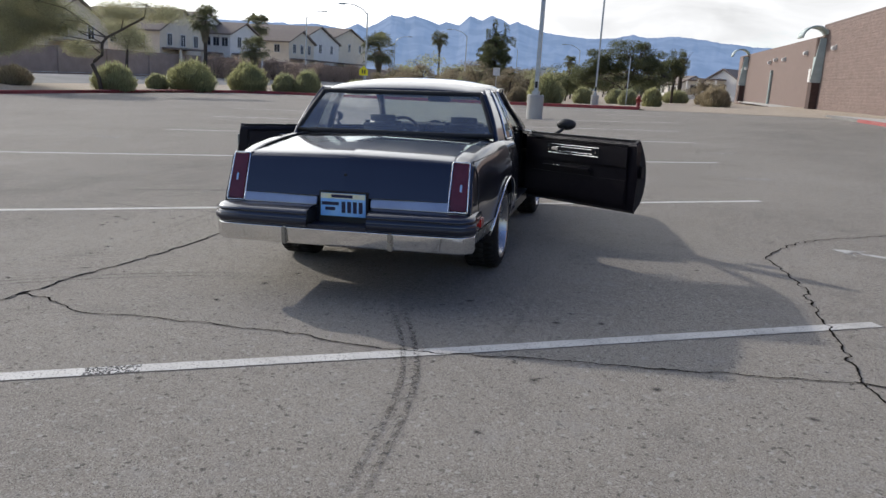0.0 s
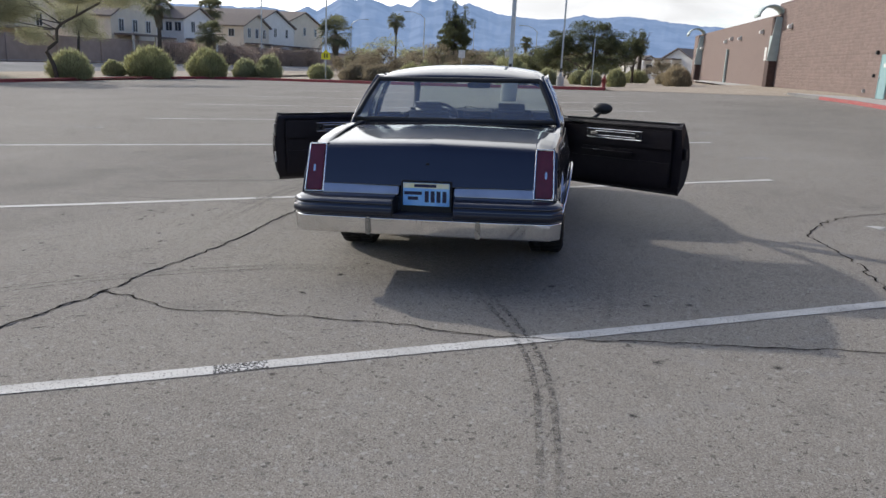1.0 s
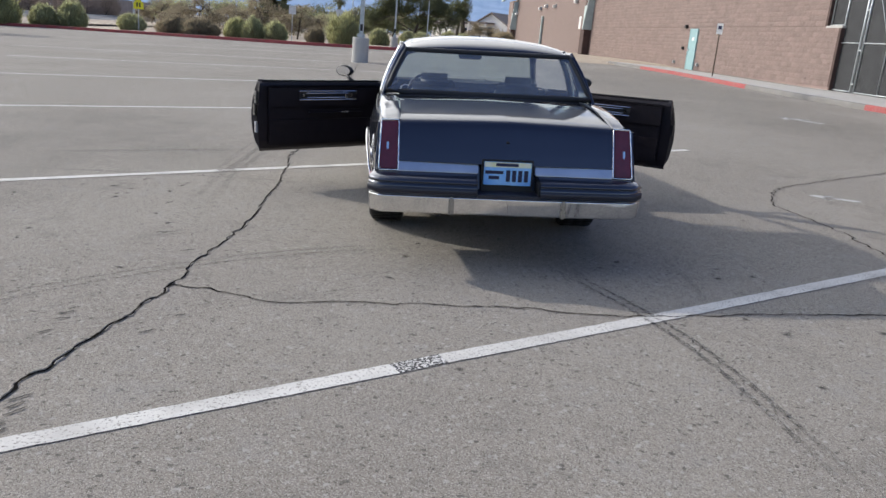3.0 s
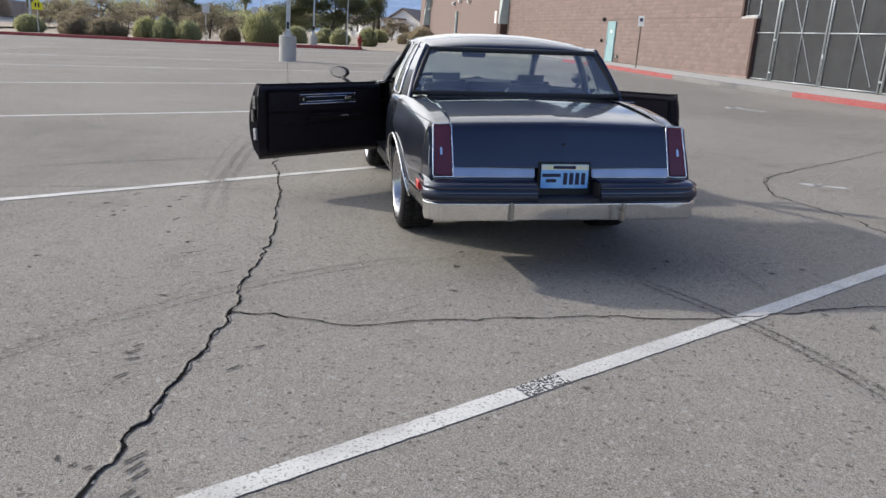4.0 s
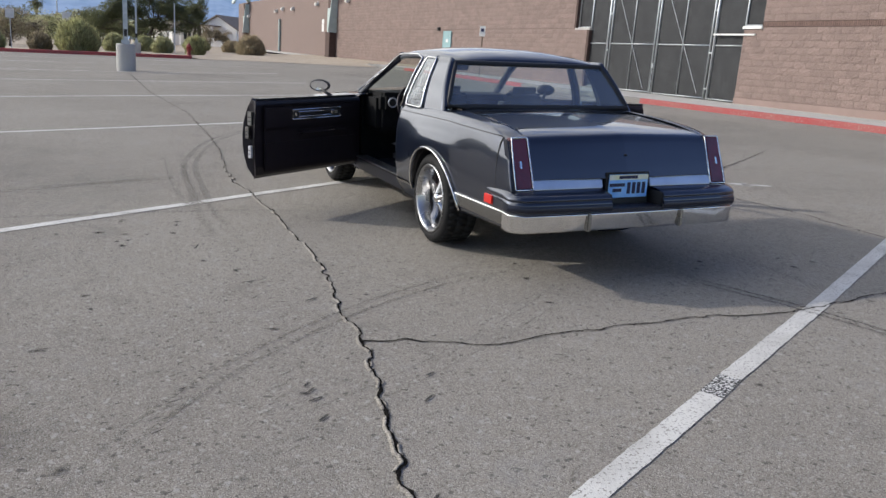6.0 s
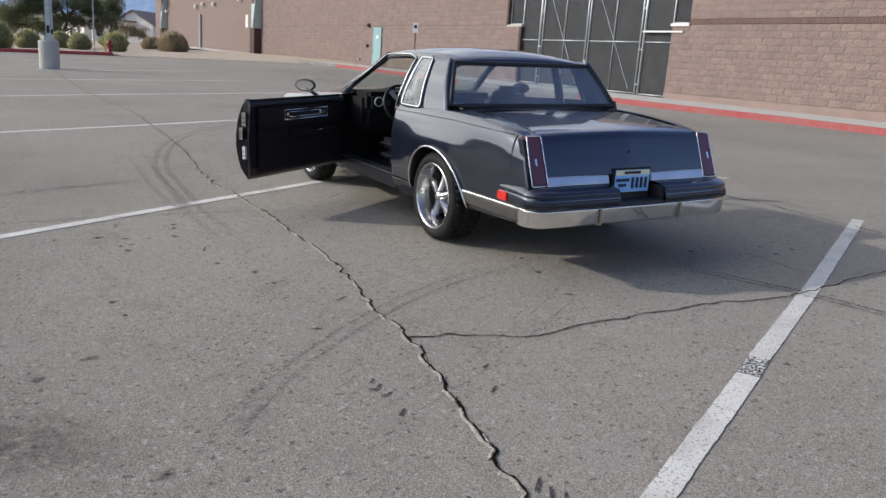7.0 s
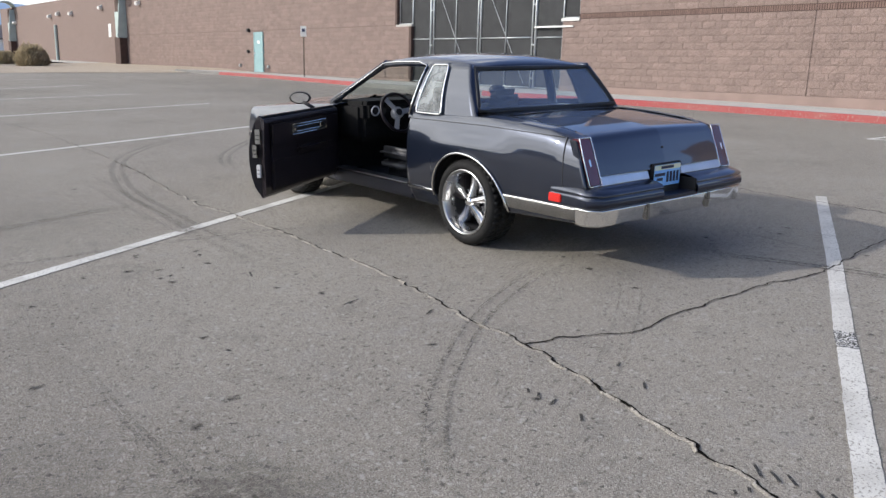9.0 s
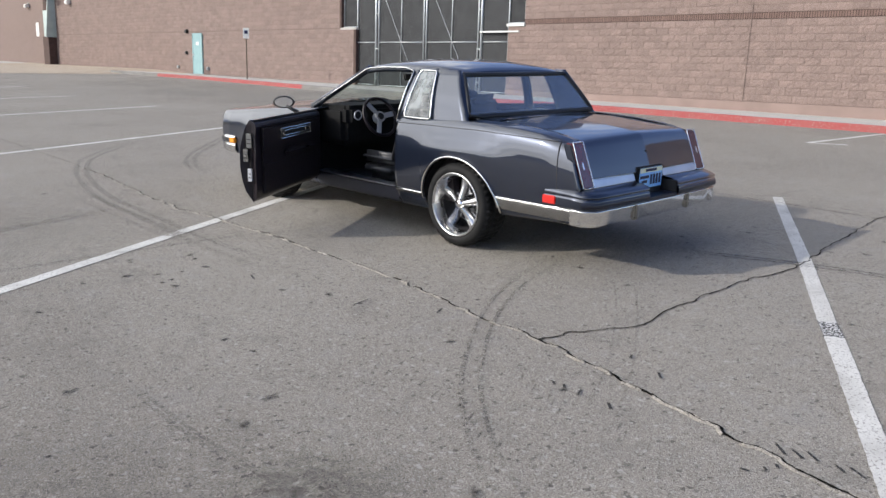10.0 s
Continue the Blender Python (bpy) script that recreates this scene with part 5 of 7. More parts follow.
# underside
part("floor_pan", box(-0.72, 0.72, 1.3, 4.5, 0.21, 0.30, 0.02), BLACK, car)
part("fuel_tank", box(-0.5, 0.5, 0.15, 0.62, 0.29, 0.40, 0.03), BLACK, car)
part("axle", rod((-0.75, 1.095, 0.336), (0.75, 1.095, 0.336), 0.04), BLACK, car)
part("exhaust", tube([(-0.42, 0.12, 0.30), (-0.42, 0.4, 0.28), (-0.4, 0.9, 0.25)], 0.028, 10), BLACK, car)


# wheels
def wheel(hub_y, hub_z, x_out, r, width, name="wheel"):
    """A left-hand wheel whose outer face looks to -x."""
    w = thing(name, "", "")
    w.parent = car
    prof = [(width / 2, 0.245), (width / 2 - 0.01, 0.275), (width / 2 - 0.008, r - 0.035), (width / 2 - 0.022, r - 0.009), (0.045, r - 0.003), (-0.045, r - 0.003), (-width / 2 + 0.022, r - 0.009), (-width / 2 + 0.006, r - 0.03), (-width / 2 - 0.003, r - 0.052), (-width / 2 + 0.004, 0.262), (-width / 2 + 0.016, 0.246)]
    bm = turn_profile(prof, 64)
    for k in range(40):
        a = 2 * math.pi * k / 40
        for x0, x1, lean in ((-width / 2 + 0.026, -0.045, 0.18), (-0.032, 0.032, -0.14), (0.045, width / 2 - 0.026, 0.18)):
            box(x0, x1, -0.018, 0.018, r - 0.02, r - 0.001, 0, bm, Matrix.Rotation(a, 4, "X") @ Matrix.Rotation(lean, 4, "Z"))
    part("tyre", bm, TYRE, w, "black low-profile tyre", True)
    part("rim", turn_profile([(-width / 2 + 0.004, 0.252), (-width / 2 - 0.002, 0.246), (-width / 2 + 0.004, 0.238), (-width / 2 + 0.012, 0.231), (-width / 2 + 0.07, 0.224), (-width / 2 + 0.10, 0.218)], 64), RIM_LIP, w, "polished deep rim lip", True)
    bm = bmesh.new()
    rows = []
    face = -width / 2 + 0.095
    for k in range(5):
        a = 2 * math.pi * k / 5 + 0.06
        rot = Matrix.Rotation(a, 4, "X")
        rows = []
        for t in (0.0, 0.12, 0.3, 0.5, 0.7, 0.88, 1.0):
            rr = lerp(0.04, 0.224, t)
            half = curve_at([(0.0, 0.026), (0.2, 0.029), (0.5, 0.042), (0.8, 0.05), (1.0, 0.048)], t)
            dip = face - 0.03 + 0.034 * t + 0.012 * math.sin(math.pi * t)
            rows.append([rot @ Vector((dip + dx, half * s, rr)) for dx, s in ((0.055, -0.8), (0.03, -0.97), (0.012, -0.9), (-0.004, -0.62), (-0.013, -0.3), (-0.016, 0), (-0.013, 0.3), (-0.004, 0.62), (0.012, 0.9), (0.03, 0.97), (0.055, 0.8))])
        part("spoke", sheet(rows), ALLOY, w, "grey tapered wheel spoke", True)
    part("hub_cap", turn_profile([(face - 0.055, 0.001), (face - 0.055, 0.02), (face - 0.045, 0.034), (face - 0.02, 0.042), (face + 0.03, 0.055)], 24), CHROME, w, "polished centre cap", True)
    for k in range(5):
        a = 2 * math.pi * (k + 0.5) / 5 + 0.06
        part("wheel_nut", rod((face - 0.012, 0.06 * math.cos(a), 0.06 * math.sin(a)), (face + 0.02, 0.06 * math.cos(a), 0.06 * math.sin(a)), 0.01, sides=6), CHROME, w)
    part("barrel", turn_profile([(-width / 2 + 0.10, 0.218), (width / 2 - 0.04, 0.21), (width / 2 - 0.04, 0.02)], 40), BLACK, w, "dark inside of the rim", True)
    part("brake_disc", turn_profile([(face + 0.075, 0.05), (face + 0.07, 0.155), (face + 0.085, 0.155)], 32), ALLOY, w, smooth=False)
    w.matrix_basis = pose(x_out + width / 2, hub_y, hub_z)
    return w


rear_left = wheel(REAR_HUB[0], REAR_HUB[1], -0.885, 0.33, 0.27)
front_left = wheel(FRONT_HUB[0], FRONT_HUB[1], -0.86, 0.33, 0.225)
for w, hub, x in ((rear_left, REAR_HUB, 0.885 - 0.135), (front_left, FRONT_HUB, 0.86 - 0.1125)):
    copy_thing(w, pose(x, hub[0], hub[1], 0, 0, 180))

# cabin
part("cabin_floor", box(-0.72, 0.72, 1.3, 3.2, 0.30, 0.325), CARPET, car, "black carpet")
part("transmission_tunnel", box(-0.13, 0.13, 1.5, 3.1, 0.32, 0.47, 0.04), CARPET, car)
part("parcel_shelf", box(-0.72, 0.72, 1.08, 1.45, 0.955, 0.975, 0.004), CARPET, car)
part("rear_seat_back", box(-0.66, 0.66, 1.42, 1.58, 0.45, 0.99, 0.06, rounds=4), SEAT, car, smooth=True)
part("rear_seat_cushion", box(-0.66, 0.66, 1.5, 1.98, 0.33, 0.52, 0.05), VINYL, car)
part("inner_panel_left", box(-0.78, -0.72, 1.2, 1.86, 0.33, 0.94, 0.01), VINYL, car)
part("inner_panel_right", box(0.72, 0.78, 1.2, 1.86, 0.33, 0.94, 0.01), VINYL, car)
part("headliner", box(-0.57, 0.57, 1.33, 2.45, 1.318, 1.33, 0.004), CARPET, car)
part("dashboard", box(-0.72, 0.72, 2.72, 3.2, 0.62, 0.985, 0.05, rounds=4), DASH, car, "black dashboard")
part("instrument_hood", box(-0.70, -0.12, 2.67, 2.95, 0.80, 0.992, 0.04, rounds=4), DASH, car)
part("firewall", box(-0.74, 0.74, 3.12, 3.2, 0.3, 0.94), DASH, car)
for x, r in ((-0.50, 0.036), (-0.27, 0.036), (-0.385, 0.03)):
    part("gauge", rod((x, 2.672, 0.90), (x, 2.70, 0.90), r, sides=20), SATIN, car, "round gauge with bright ring")
    part("gauge_face", rod((x, 2.669, 0.90), (x, 2.68, 0.90), r * 0.82, sides=20), BLACK, car)
for x in (-0.60,):
    pod = part("pillar_gauge", rod((x, 2.66, 0.905), (x, 2.74, 0.905), 0.042, sides=20), BLACK, car, "round black gauge pod")
    part("ring", tube([(x + 0.041 * math.cos(2 * math.pi * k / 24), 2.656, 0.905 + 0.041 * math.sin(2 * math.pi * k / 24)) for k in range(24)], 0.006, 6, True), SPOKE, pod, "bright gauge ring", True)
    part("gauge_dial", rod((x, 2.655, 0.905), (x, 2.662, 0.905), 0.032, sides=20), BLACK, car, "black gauge dial")
for x in (0.25, 0.42):
    part("air_vent", box(x - 0.06, x + 0.06, 2.735, 2.75, 0.82, 0.89, 0.004), SATIN, car)


def seat(x, name="front_seat"):
    s = thing(name, "", "")
    s.parent = car
    part("cushion", box(x - 0.27, x + 0.27, 2.08, 2.6, 0.34, 0.55, 0.085, rounds=5), SEAT, s, smooth=True)
    for k in (-1, 1):
        part("bolster", box(x + k * 0.21 - 0.065, x + k * 0.21 + 0.065, 2.08, 2.58, 0.5, 0.6, 0.045, rounds=4), SEAT, s, "raised side bolster", True)
    part("backrest", box(-0.27, 0.27, -0.09, 0.09, 0.0, 0.6, 0.085, m=pose(x, 2.17, 0.46, 19), rounds=5), SEAT, s, smooth=True)
    part("headrest", box(-0.17, 0.17, -0.06, 0.06, 0.54, 0.68, 0.055, m=pose(x, 2.17, 0.46, 18), rounds=4), SEAT, s, smooth=True)
    return s


seat(-0.37)
seat(0.37)
wheel_m = pose(-0.385, 2.60, 0.885, 66)
steering = thing("steering_wheel", "", "")
steering.parent = car
steering.matrix_basis = wheel_m
part("rim", tube([(0.183 * math.cos(2 * math.pi * k / 36), 0.183 * math.sin(2 * math.pi * k / 36), 0) for k in range(36)], 0.015, 8, True), VINYL, steering, "black padded steering wheel rim", True)
for a in (8, 128, 248):
    part("spoke", box(0.03, 0.17, -0.024, 0.024, -0.004, 0.004, 0.002, m=pose(0, 0, 0, 0, 0, a)), SPOKE, steering, "polished metal spoke")
part("hub", rod((0, 0, -0.05), (0, 0, 0.014), 0.052, sides=24), SPOKE, steering, "polished steering wheel hub")
part("horn_button", rod((0, 0, 0.0), (0, 0, 0.024), 0.036, 0.03, 24), BLACK, steering, "round black horn button")
part("column", rod((-0.385, 2.62, 0.865), (-0.385, 2.9, 0.74), 0.035), DASH, car)
part("inside_mirror", box(-0.11, 0.11, 2.56, 2.60, 1.215, 1.275, 0.012), BLACK, car)


# doors
def door(side, angle):
    """An open door, built as the left one: it lies back from the hinge along -y, outside to -x."""
    d = thing("door", "", "")
    d.parent = car
    H = 3.03
    length = 1.30
    rows = []
    for i in range(25):
        y = -length * i / 24
        prof = []
        for f in (0.0, 0.06, 0.14, 0.28, 0.42, 0.56, 0.70, 0.83, 0.92, 0.97, 1.0):
            p = side_point(H + y, f, 0.30)
            bow = 0.035 * math.sin(math.pi * min(1, max(0, f * 1.05))) * (i / 24) ** 6 - 0.02 * (1 - f) * (i / 24) ** 6 * (f < 0.1)
            prof.append((p.x + 0.86 - 0.018 * math.sin(math.pi * f), y - bow, p.z))
        e = 0.035 * (i / 24) ** 6
        inner = [(0.05, y, 0.938), (0.075, y, 0.925), (0.085, y - e * 0.3, 0.9), (0.085, y - e, 0.62), (0.08, y - e * 0.5, 0.40), (0.06, y, 0.33), (0.03, y, 0.303)]
        rows.append(prof + inner)
    bm = sheet(rows, closed=True)
    bm.verts.ensure_lookup_table()
    n = len(rows[0])
    bm.faces.new(bm.verts[:n])
    bm.faces.new(bm.verts[-n:][::-1])
    for f in bm.faces:
        c = f.calc_center_median()
        if c.x > 0.03 or c.y < -length + 0.002:
            f.material_index = 1
    ob = part("shell", mirrored(bm, side), (PAINT, VINYL), d, "dark painted door skin with black inside")
    # trim on the inside
    def put(name, bm2, mat, label="", sm=False, owner=d):
        return part(name, mirrored(bm2, side), mat, owner, label, sm)
    card = put("trim_card", box(0.083, 0.10, -length + 0.06, -0.08, 0.36, 0.905, 0.012), VINYL, "black vinyl door trim")
    put("upper_pad", box(0.09, 0.118, -length + 0.05, -0.07, 0.70, 0.895, 0.02), VINYL, owner=card)
    put("arm_rest", box(0.09, 0.145, -0.86, -0.25, 0.62, 0.685, 0.025), VINYL, "padded arm rest", owner=card)
    put("lower_pad", box(0.09, 0.106, -length + 0.07, -0.09, 0.38, 0.60, 0.012), VINYL, owner=card)
    put("switch_plate", box(0.117, 0.122, -0.93, -0.33, 0.775, 0.855, 0.002), BLACK, "black control panel with bright frame", owner=card)
    loop = [(0.124, y, z) for y, z in ((-0.93, 0.775), (-0.63, 0.775), (-0.33, 0.775), (-0.33, 0.855), (-0.63, 0.855), (-0.93, 0.855))]
    put("switch_frame", tube(loop, 0.004, 6, True), CHROME, "thin chrome frame", owner=card)
    loop = [(0.124, y, z) for y, z in ((-0.86, 0.795), (-0.63, 0.795), (-0.42, 0.795), (-0.42, 0.835), (-0.63, 0.835), (-0.86, 0.835))]
    put("inner_frame", tube(loop, 0.0035, 6, True), CHROME, owner=card)
    put("door_handle", box(0.12, 0.135, -0.45, -0.37, 0.80, 0.83, 0.006), CHROME, "chrome inside handle", owner=card)
    put("lock_knob", box(0.12, 0.13, -0.90, -0.875, 0.80, 0.83, 0.004), CHROME, owner=card)
    put("grab_handle", box(0.145, 0.152, -0.50, -0.42, 0.655, 0.668, 0.003), CHROME, owner=card)
    # latch side
    for z0, z1, x0, x1, mat in ((0.62, 0.72, -0.02, 0.02, BLACK),) if side > 0 else ((0.74, 0.85, 0.01, 0.055, GREY_TRIM), (0.63, 0.73, -0.02, 0.02, GREY_TRIM), (0.475, 0.575, 0.012, 0.045, SPOKE)):
        for k in range(2 if mat is not BLACK else 0):
            put("print_bar", box(x0 + 0.006, x1 - 0.006, -length - 0.0335, -length - 0.031, lerp(z0, z1, 0.3 + 0.3 * k) - 0.003, lerp(z0, z1, 0.3 + 0.3 * k) + 0.003), BLACK)
        put("latch_plate", box(x0, x1, -length - 0.032, -length - 0.01, z0, z1, 0.002), mat, "bright latch plate on the door edge")
    put("weather_strip", box(0.045, 0.06, -length + 0.03, -0.03, 0.936, 0.95, 0.004), BLACK)
    put("window_trim", box(0.026, 0.04, -length + 0.02, -0.02, 0.942, 0.950, 0.002), CHROME, "bright strip along the window slot")
    put("outside_handle", box(-0.045, -0.015, -1.14, -0.98, 0.79, 0.82, 0.008), CHROME)
    # mirror
    swing = 26 if side < 0 else -112
    arm = put("mirror_arm", tube([(0.0, -0.30, 0.94), (-0.05, -0.31, 0.965), (-0.10, -0.32, 0.995)], 0.016, 8), BLACK, "black mirror stalk", True)
    bm3 = bmesh.new()
    bmesh.ops.create_uvsphere(bm3, u_segments=20, v_segments=12, radius=1.0)
    for v in bm3.verts:
        v.co = Vector((v.co.x * 0.097, max(v.co.y, -0.45) * 0.06, v.co.z * 0.056))
    bm3.transform(pose(-0.13, -0.315, 1.028, 0, 0, swing))
    put("mirror_shell", bm3, BLACK, "black oval door mirror", True, arm)
    bm4 = bmesh.new()
    bmesh.ops.create_circle(bm4, cap_ends=True, segments=24, radius=1.0)
    bm4.transform(pose(-0.13, -0.315, 1.028, 0, 0, swing) @ pose(0, -0.0285, 0, 90) @ Matrix.Diagonal((0.078, 0.043, 1, 1)))
    put("mirror_glass", bm4, MIRROR, "mirror glass", False, arm)
    d.matrix_basis = pose(side * 0.86, H, 0, 0, 0, side * angle)
    return d


MIRROR = material("mirror", (0.85, 0.86, 0.87), 0.03, 1.0)
door(-1, 57.5)
door(1, 53.5)


# ---- gate, door and fittings of the building ----
def chain_gate():
    g = thing("service_gate", "tall galvanised chain-link gate with dark privacy screen in the block wall", "gate")
    x = WALL_X + 0.12
    top = 6.2
    def post(y, r, z1=top, name="post"):
        part(name, rod((x, y, base_z(y) - 0.05), (x, y, z1), r, sides=12), GALVANISED, g, smooth=True)
    for y, r in ((16.76, 0.03), (18.05, 0.05), (18.21, 0.035), (20.94, 0.035), (21.08, 0.035), (23.76, 0.035), (23.93, 0.05), (25.13, 0.03)):
        post(y, r)
    for y in (19.56, 22.38):
        part("brace_post", rod((x, y, base_z(y) + 0.08), (x, y, top), 0.022, sides=10), GALVANISED, g, smooth=True)
    for y0, y1 in ((16.76, 18.05), (18.21, 20.94), (21.08, 23.76), (23.93, 25.13)):
        for z in (base_z(y0) + 0.06, 2.48, 4.3, top):
            part("rail", rod((x, y0, z), (x, y1, z), 0.022, sides=10), GALVANISED, g, smooth=True)
        part("screen", box(x + 0.03, x + 0.04, y0, y1, base_z(y0) + 0.03, top), SCREEN, g, "dark privacy screen behind the mesh")
        n = int((y1 - y0) / 0.095)
        bm = bmesh.new()
        h = top - 0.8
        for k in range(-int(h / 0.095), n + 1):
            for lean in (1, -1):
                a0 = k * 0.095
                lo, hi = 0.0, h
                ya, yb = a0, a0 + h
                if ya < 0:
                    lo = -a0
                    ya = 0.0
                if yb > y1 - y0:
                    hi = y1 - y0 - a0
                    yb = y1 - y0
                if hi <= lo:
                    continue
                p = [(x, y0 + ya, 0.8 + lo), (x, y0 + yb, 0.8 + hi)] if lean > 0 else [(x, y1 - ya, 0.8 + lo), (x, y1 - yb, 0.8 + hi)]
                w = 0.0016
                v = [bm.verts.new(q) for q in ((p[0][0], p[0][1] - w, p[0][2] + w), (p[0][0], p[0][1] + w, p[0][2] - w), (p[1][0], p[1][1] + w, p[1][2] - w), (p[1][0], p[1][1] - w, p[1][2] + w))]
                bm.faces.new(v)
        tagged(part("wire_mesh", bm, MESH_WIRE, g), kind="stuff")
    for y0, y1 in ((20.87, 18.57), (23.69, 21.47)):
        part("brace", rod((x, y0, 4.75), (x, y1, 0.85), 0.011, sides=6), GALVANISED, g)
    # the wider upper part of the opening
    for y0, y1, edge in ((16.00, 16.78, 16.03), (25.11, 26.10, 26.02)):
        part("screen", box(x + 0.03, x + 0.04, y0, y1, STEP_Z, top), SCREEN, g, "dark privacy screen behind the mesh")
        part("post", rod((x, edge, STEP_Z), (x, edge, top), 0.03, sides=10), GALVANISED, g, smooth=True)
        part("rail", rod((x, y0, STEP_Z + 0.04), (x, y1, STEP_Z + 0.04), 0.025, sides=10), GALVANISED, g, smooth=True)
    part("latch", box(x - 0.06, x + 0.02, 20.96, 21.05, 1.62, 1.78, 0.01), GALVANISED, g)
    for y in (18.13, 23.85):
        for z in (1.0, 2.2, 3.6):
            part("hinge", box(x - 0.05, x + 0.03, y - 0.08, y + 0.08, z, z + 0.05, 0.006), GALVANISED, g)
    part("drop_rod", rod((x - 0.05, 20.98, 0.72), (x - 0.05, 20.98, 1.7), 0.01), GALVANISED, g)
    return g


MESH_WIRE = material("mesh_wire", (0.13, 0.135, 0.14), 0.5, 0.8)
chain_gate()
# stepped jambs of the opening
tagged(finish("ledge_right", box(WALL_X - 0.05, WALL_X + 0.35, 15.95, 16.74, 3.0, 3.09, 0.008), WHITE_PAINT), "white capped ledge where the wall steps back", "ledge", kind="structure")
tagged(finish("ledge_left", box(WALL_X - 0.01, WALL_X + 0.35, 25.07, 26.15, 3.01, 3.09, 0.008), CONCRETE), "pale capped ledge where the wall steps back", "ledge", kind="structure")
tagged(finish("ledge_bar", box(WALL_X - 0.04, WALL_X + 0.06, 16.2, 18.02, 2.8, 2.855, 0.005), WHITE_PAINT), "white bar beside the gate", "bar", kind="structure")
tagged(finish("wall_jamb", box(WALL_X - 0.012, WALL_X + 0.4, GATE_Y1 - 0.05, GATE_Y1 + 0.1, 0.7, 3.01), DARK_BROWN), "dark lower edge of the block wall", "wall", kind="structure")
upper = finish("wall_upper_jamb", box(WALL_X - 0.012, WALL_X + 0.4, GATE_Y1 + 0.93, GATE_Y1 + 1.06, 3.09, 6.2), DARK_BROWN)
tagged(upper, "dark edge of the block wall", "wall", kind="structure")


def steel_door():
    d = thing("door_1", "closed teal steel service door in the block wall", "door", kind="structure")
    y = 38.6
    z = base_z(y)
    x = WALL_X
    part("leaf", box(x - 0.03, x + 0.03, y - 0.46, y + 0.46, z + 0.01, z + 2.1, 0.006), TEAL, d)
    for y0, y1, z0, z1 in ((y - 0.53, y - 0.46, z, z + 2.17), (y + 0.46, y + 0.53, z, z + 2.17), (y - 0.46, y + 0.46, z + 2.1, z + 2.17)):
        part("frame", box(x - 0.045, x + 0.05, y0, y1, z0, z1, 0.005), TEAL, d)
    part("handle", box(x - 0.09, x - 0.02, y + 0.36, y + 0.42, z + 0.98, z + 1.1, 0.01), GALVANISED, d)
    part("notice", box(x - 0.036, x - 0.03, y - 0.16, y + 0.12, z + 1.55, z + 1.72), WHITE_PAINT, d)
    for k in (0.25, 1.05, 1.85):
        part("hinge", box(x - 0.055, x - 0.03, y - 0.48, y - 0.44, z + k, z + k + 0.11, 0.004), GALVANISED, d)
    return d


steel_door()


def wall_fitting(name, y, z, size, mat, label, category, group=""):
    t = thing(name, label, category, pose(WALL_X, y, z), group)
    part("housing", box(-size * 0.7, 0.03, -size / 2, size / 2, -size / 2, size / 2, size * 0.15), mat, t)
    part("bracket", rod((-0.02, 0, size * 0.3), (0.04, 0, size * 0.3), size * 0.2), GALVANISED, t)
    return t


wall_fitting("alarm_bell", 39.7, 3.1, 0.2, BLACK, "small dark alarm bell on the block wall", "alarm")
wall_fitting("meter_box", 39.8, 1.95, 0.16, BLACK, "small dark box beside the door", "box")
for y in (40.8, 37.5):
    wall_fitting("hose_tap", y, base_z(y) + 0.33, 0.16, GALVANISED, "small pipe fitting low on the wall", "tap", "taps")
for y, z in ((56.0, 5.2), (64.0, 5.2), (71.7, 5.0), (75.4, 5.1), (78.0, 4.95), (90.6, 4.7)):
    t = thing("wall_lamp", "small white wall lamp high on the block wall", "lamp", pose(WALL_X, y, z), "wall lamps")
    part("body", box(-0.3, 0.0, -0.22, 0.22, -0.12, 0.16, 0.05), WHITE_PAINT, t)
    part("bracket", box(-0.05, 0.03, -0.1, 0.1, 0.1, 0.25, 0.01), GALVANISED, t)
t = thing("wall_notice", "white notice board on the block wall", "notice", pose(WALL_X + 0.035, 62.5, 3.5))
part("board", box(-0.03, 0.0, -0.3, 0.3, -0.5, 0.5, 0.01), WHITE_PAINT, t)


def pier(y, group="piers"):
    """A dark tapered pier with a pale green metal fin and a curved cap."""
    p = thing("wall_pier", "dark pier with green fin and cap on block wall", "pier", pose(WALL_X, y, 0), group)
    b = base_z(y)
    part("dark_shaft", box(-0.55, 0.0, -0.55, 0.55, b - 0.1, 2.95, 0.02), DARK_BROWN, p, "dark brown block shaft")
    bm = prism([(-0.72, 2.9), (0.02, 2.9), (0.02, 6.05), (-0.4, 6.05)], -0.62, -0.5)
    bm.transform(Matrix(((1, 0, 0, 0), (0, 0, 1, 0), (0, 1, 0, 0), (0, 0, 0, 1))))
    bmesh.ops.reverse_faces(bm, faces=bm.faces[:])
    part("fin", bm, PALE_GREEN, p, "pale green metal fin")
    part("upper_shaft", box(-0.4, 0.0, -0.48, 0.5, 2.95, 6.1, 0.02), DARK_BROWN, p)
    part("face", box(-0.44, -0.4, -0.5, 0.52, 2.95, 4.75, 0.01), PALE_GREEN, p)
    rows = []
    for k in range(13):
        a = radians(180 - 15 * k)
        rows.append([(-0.75 + 0.95 * math.cos(a) * 0.9, yy, 6.0 + 0.78 * math.sin(a)) for yy in (-0.8, 0.8)])
    cap = solid(part("cap", sheet(rows), PALE_GREEN, p, "curved pale green metal cap", True), 0.12)
    return p


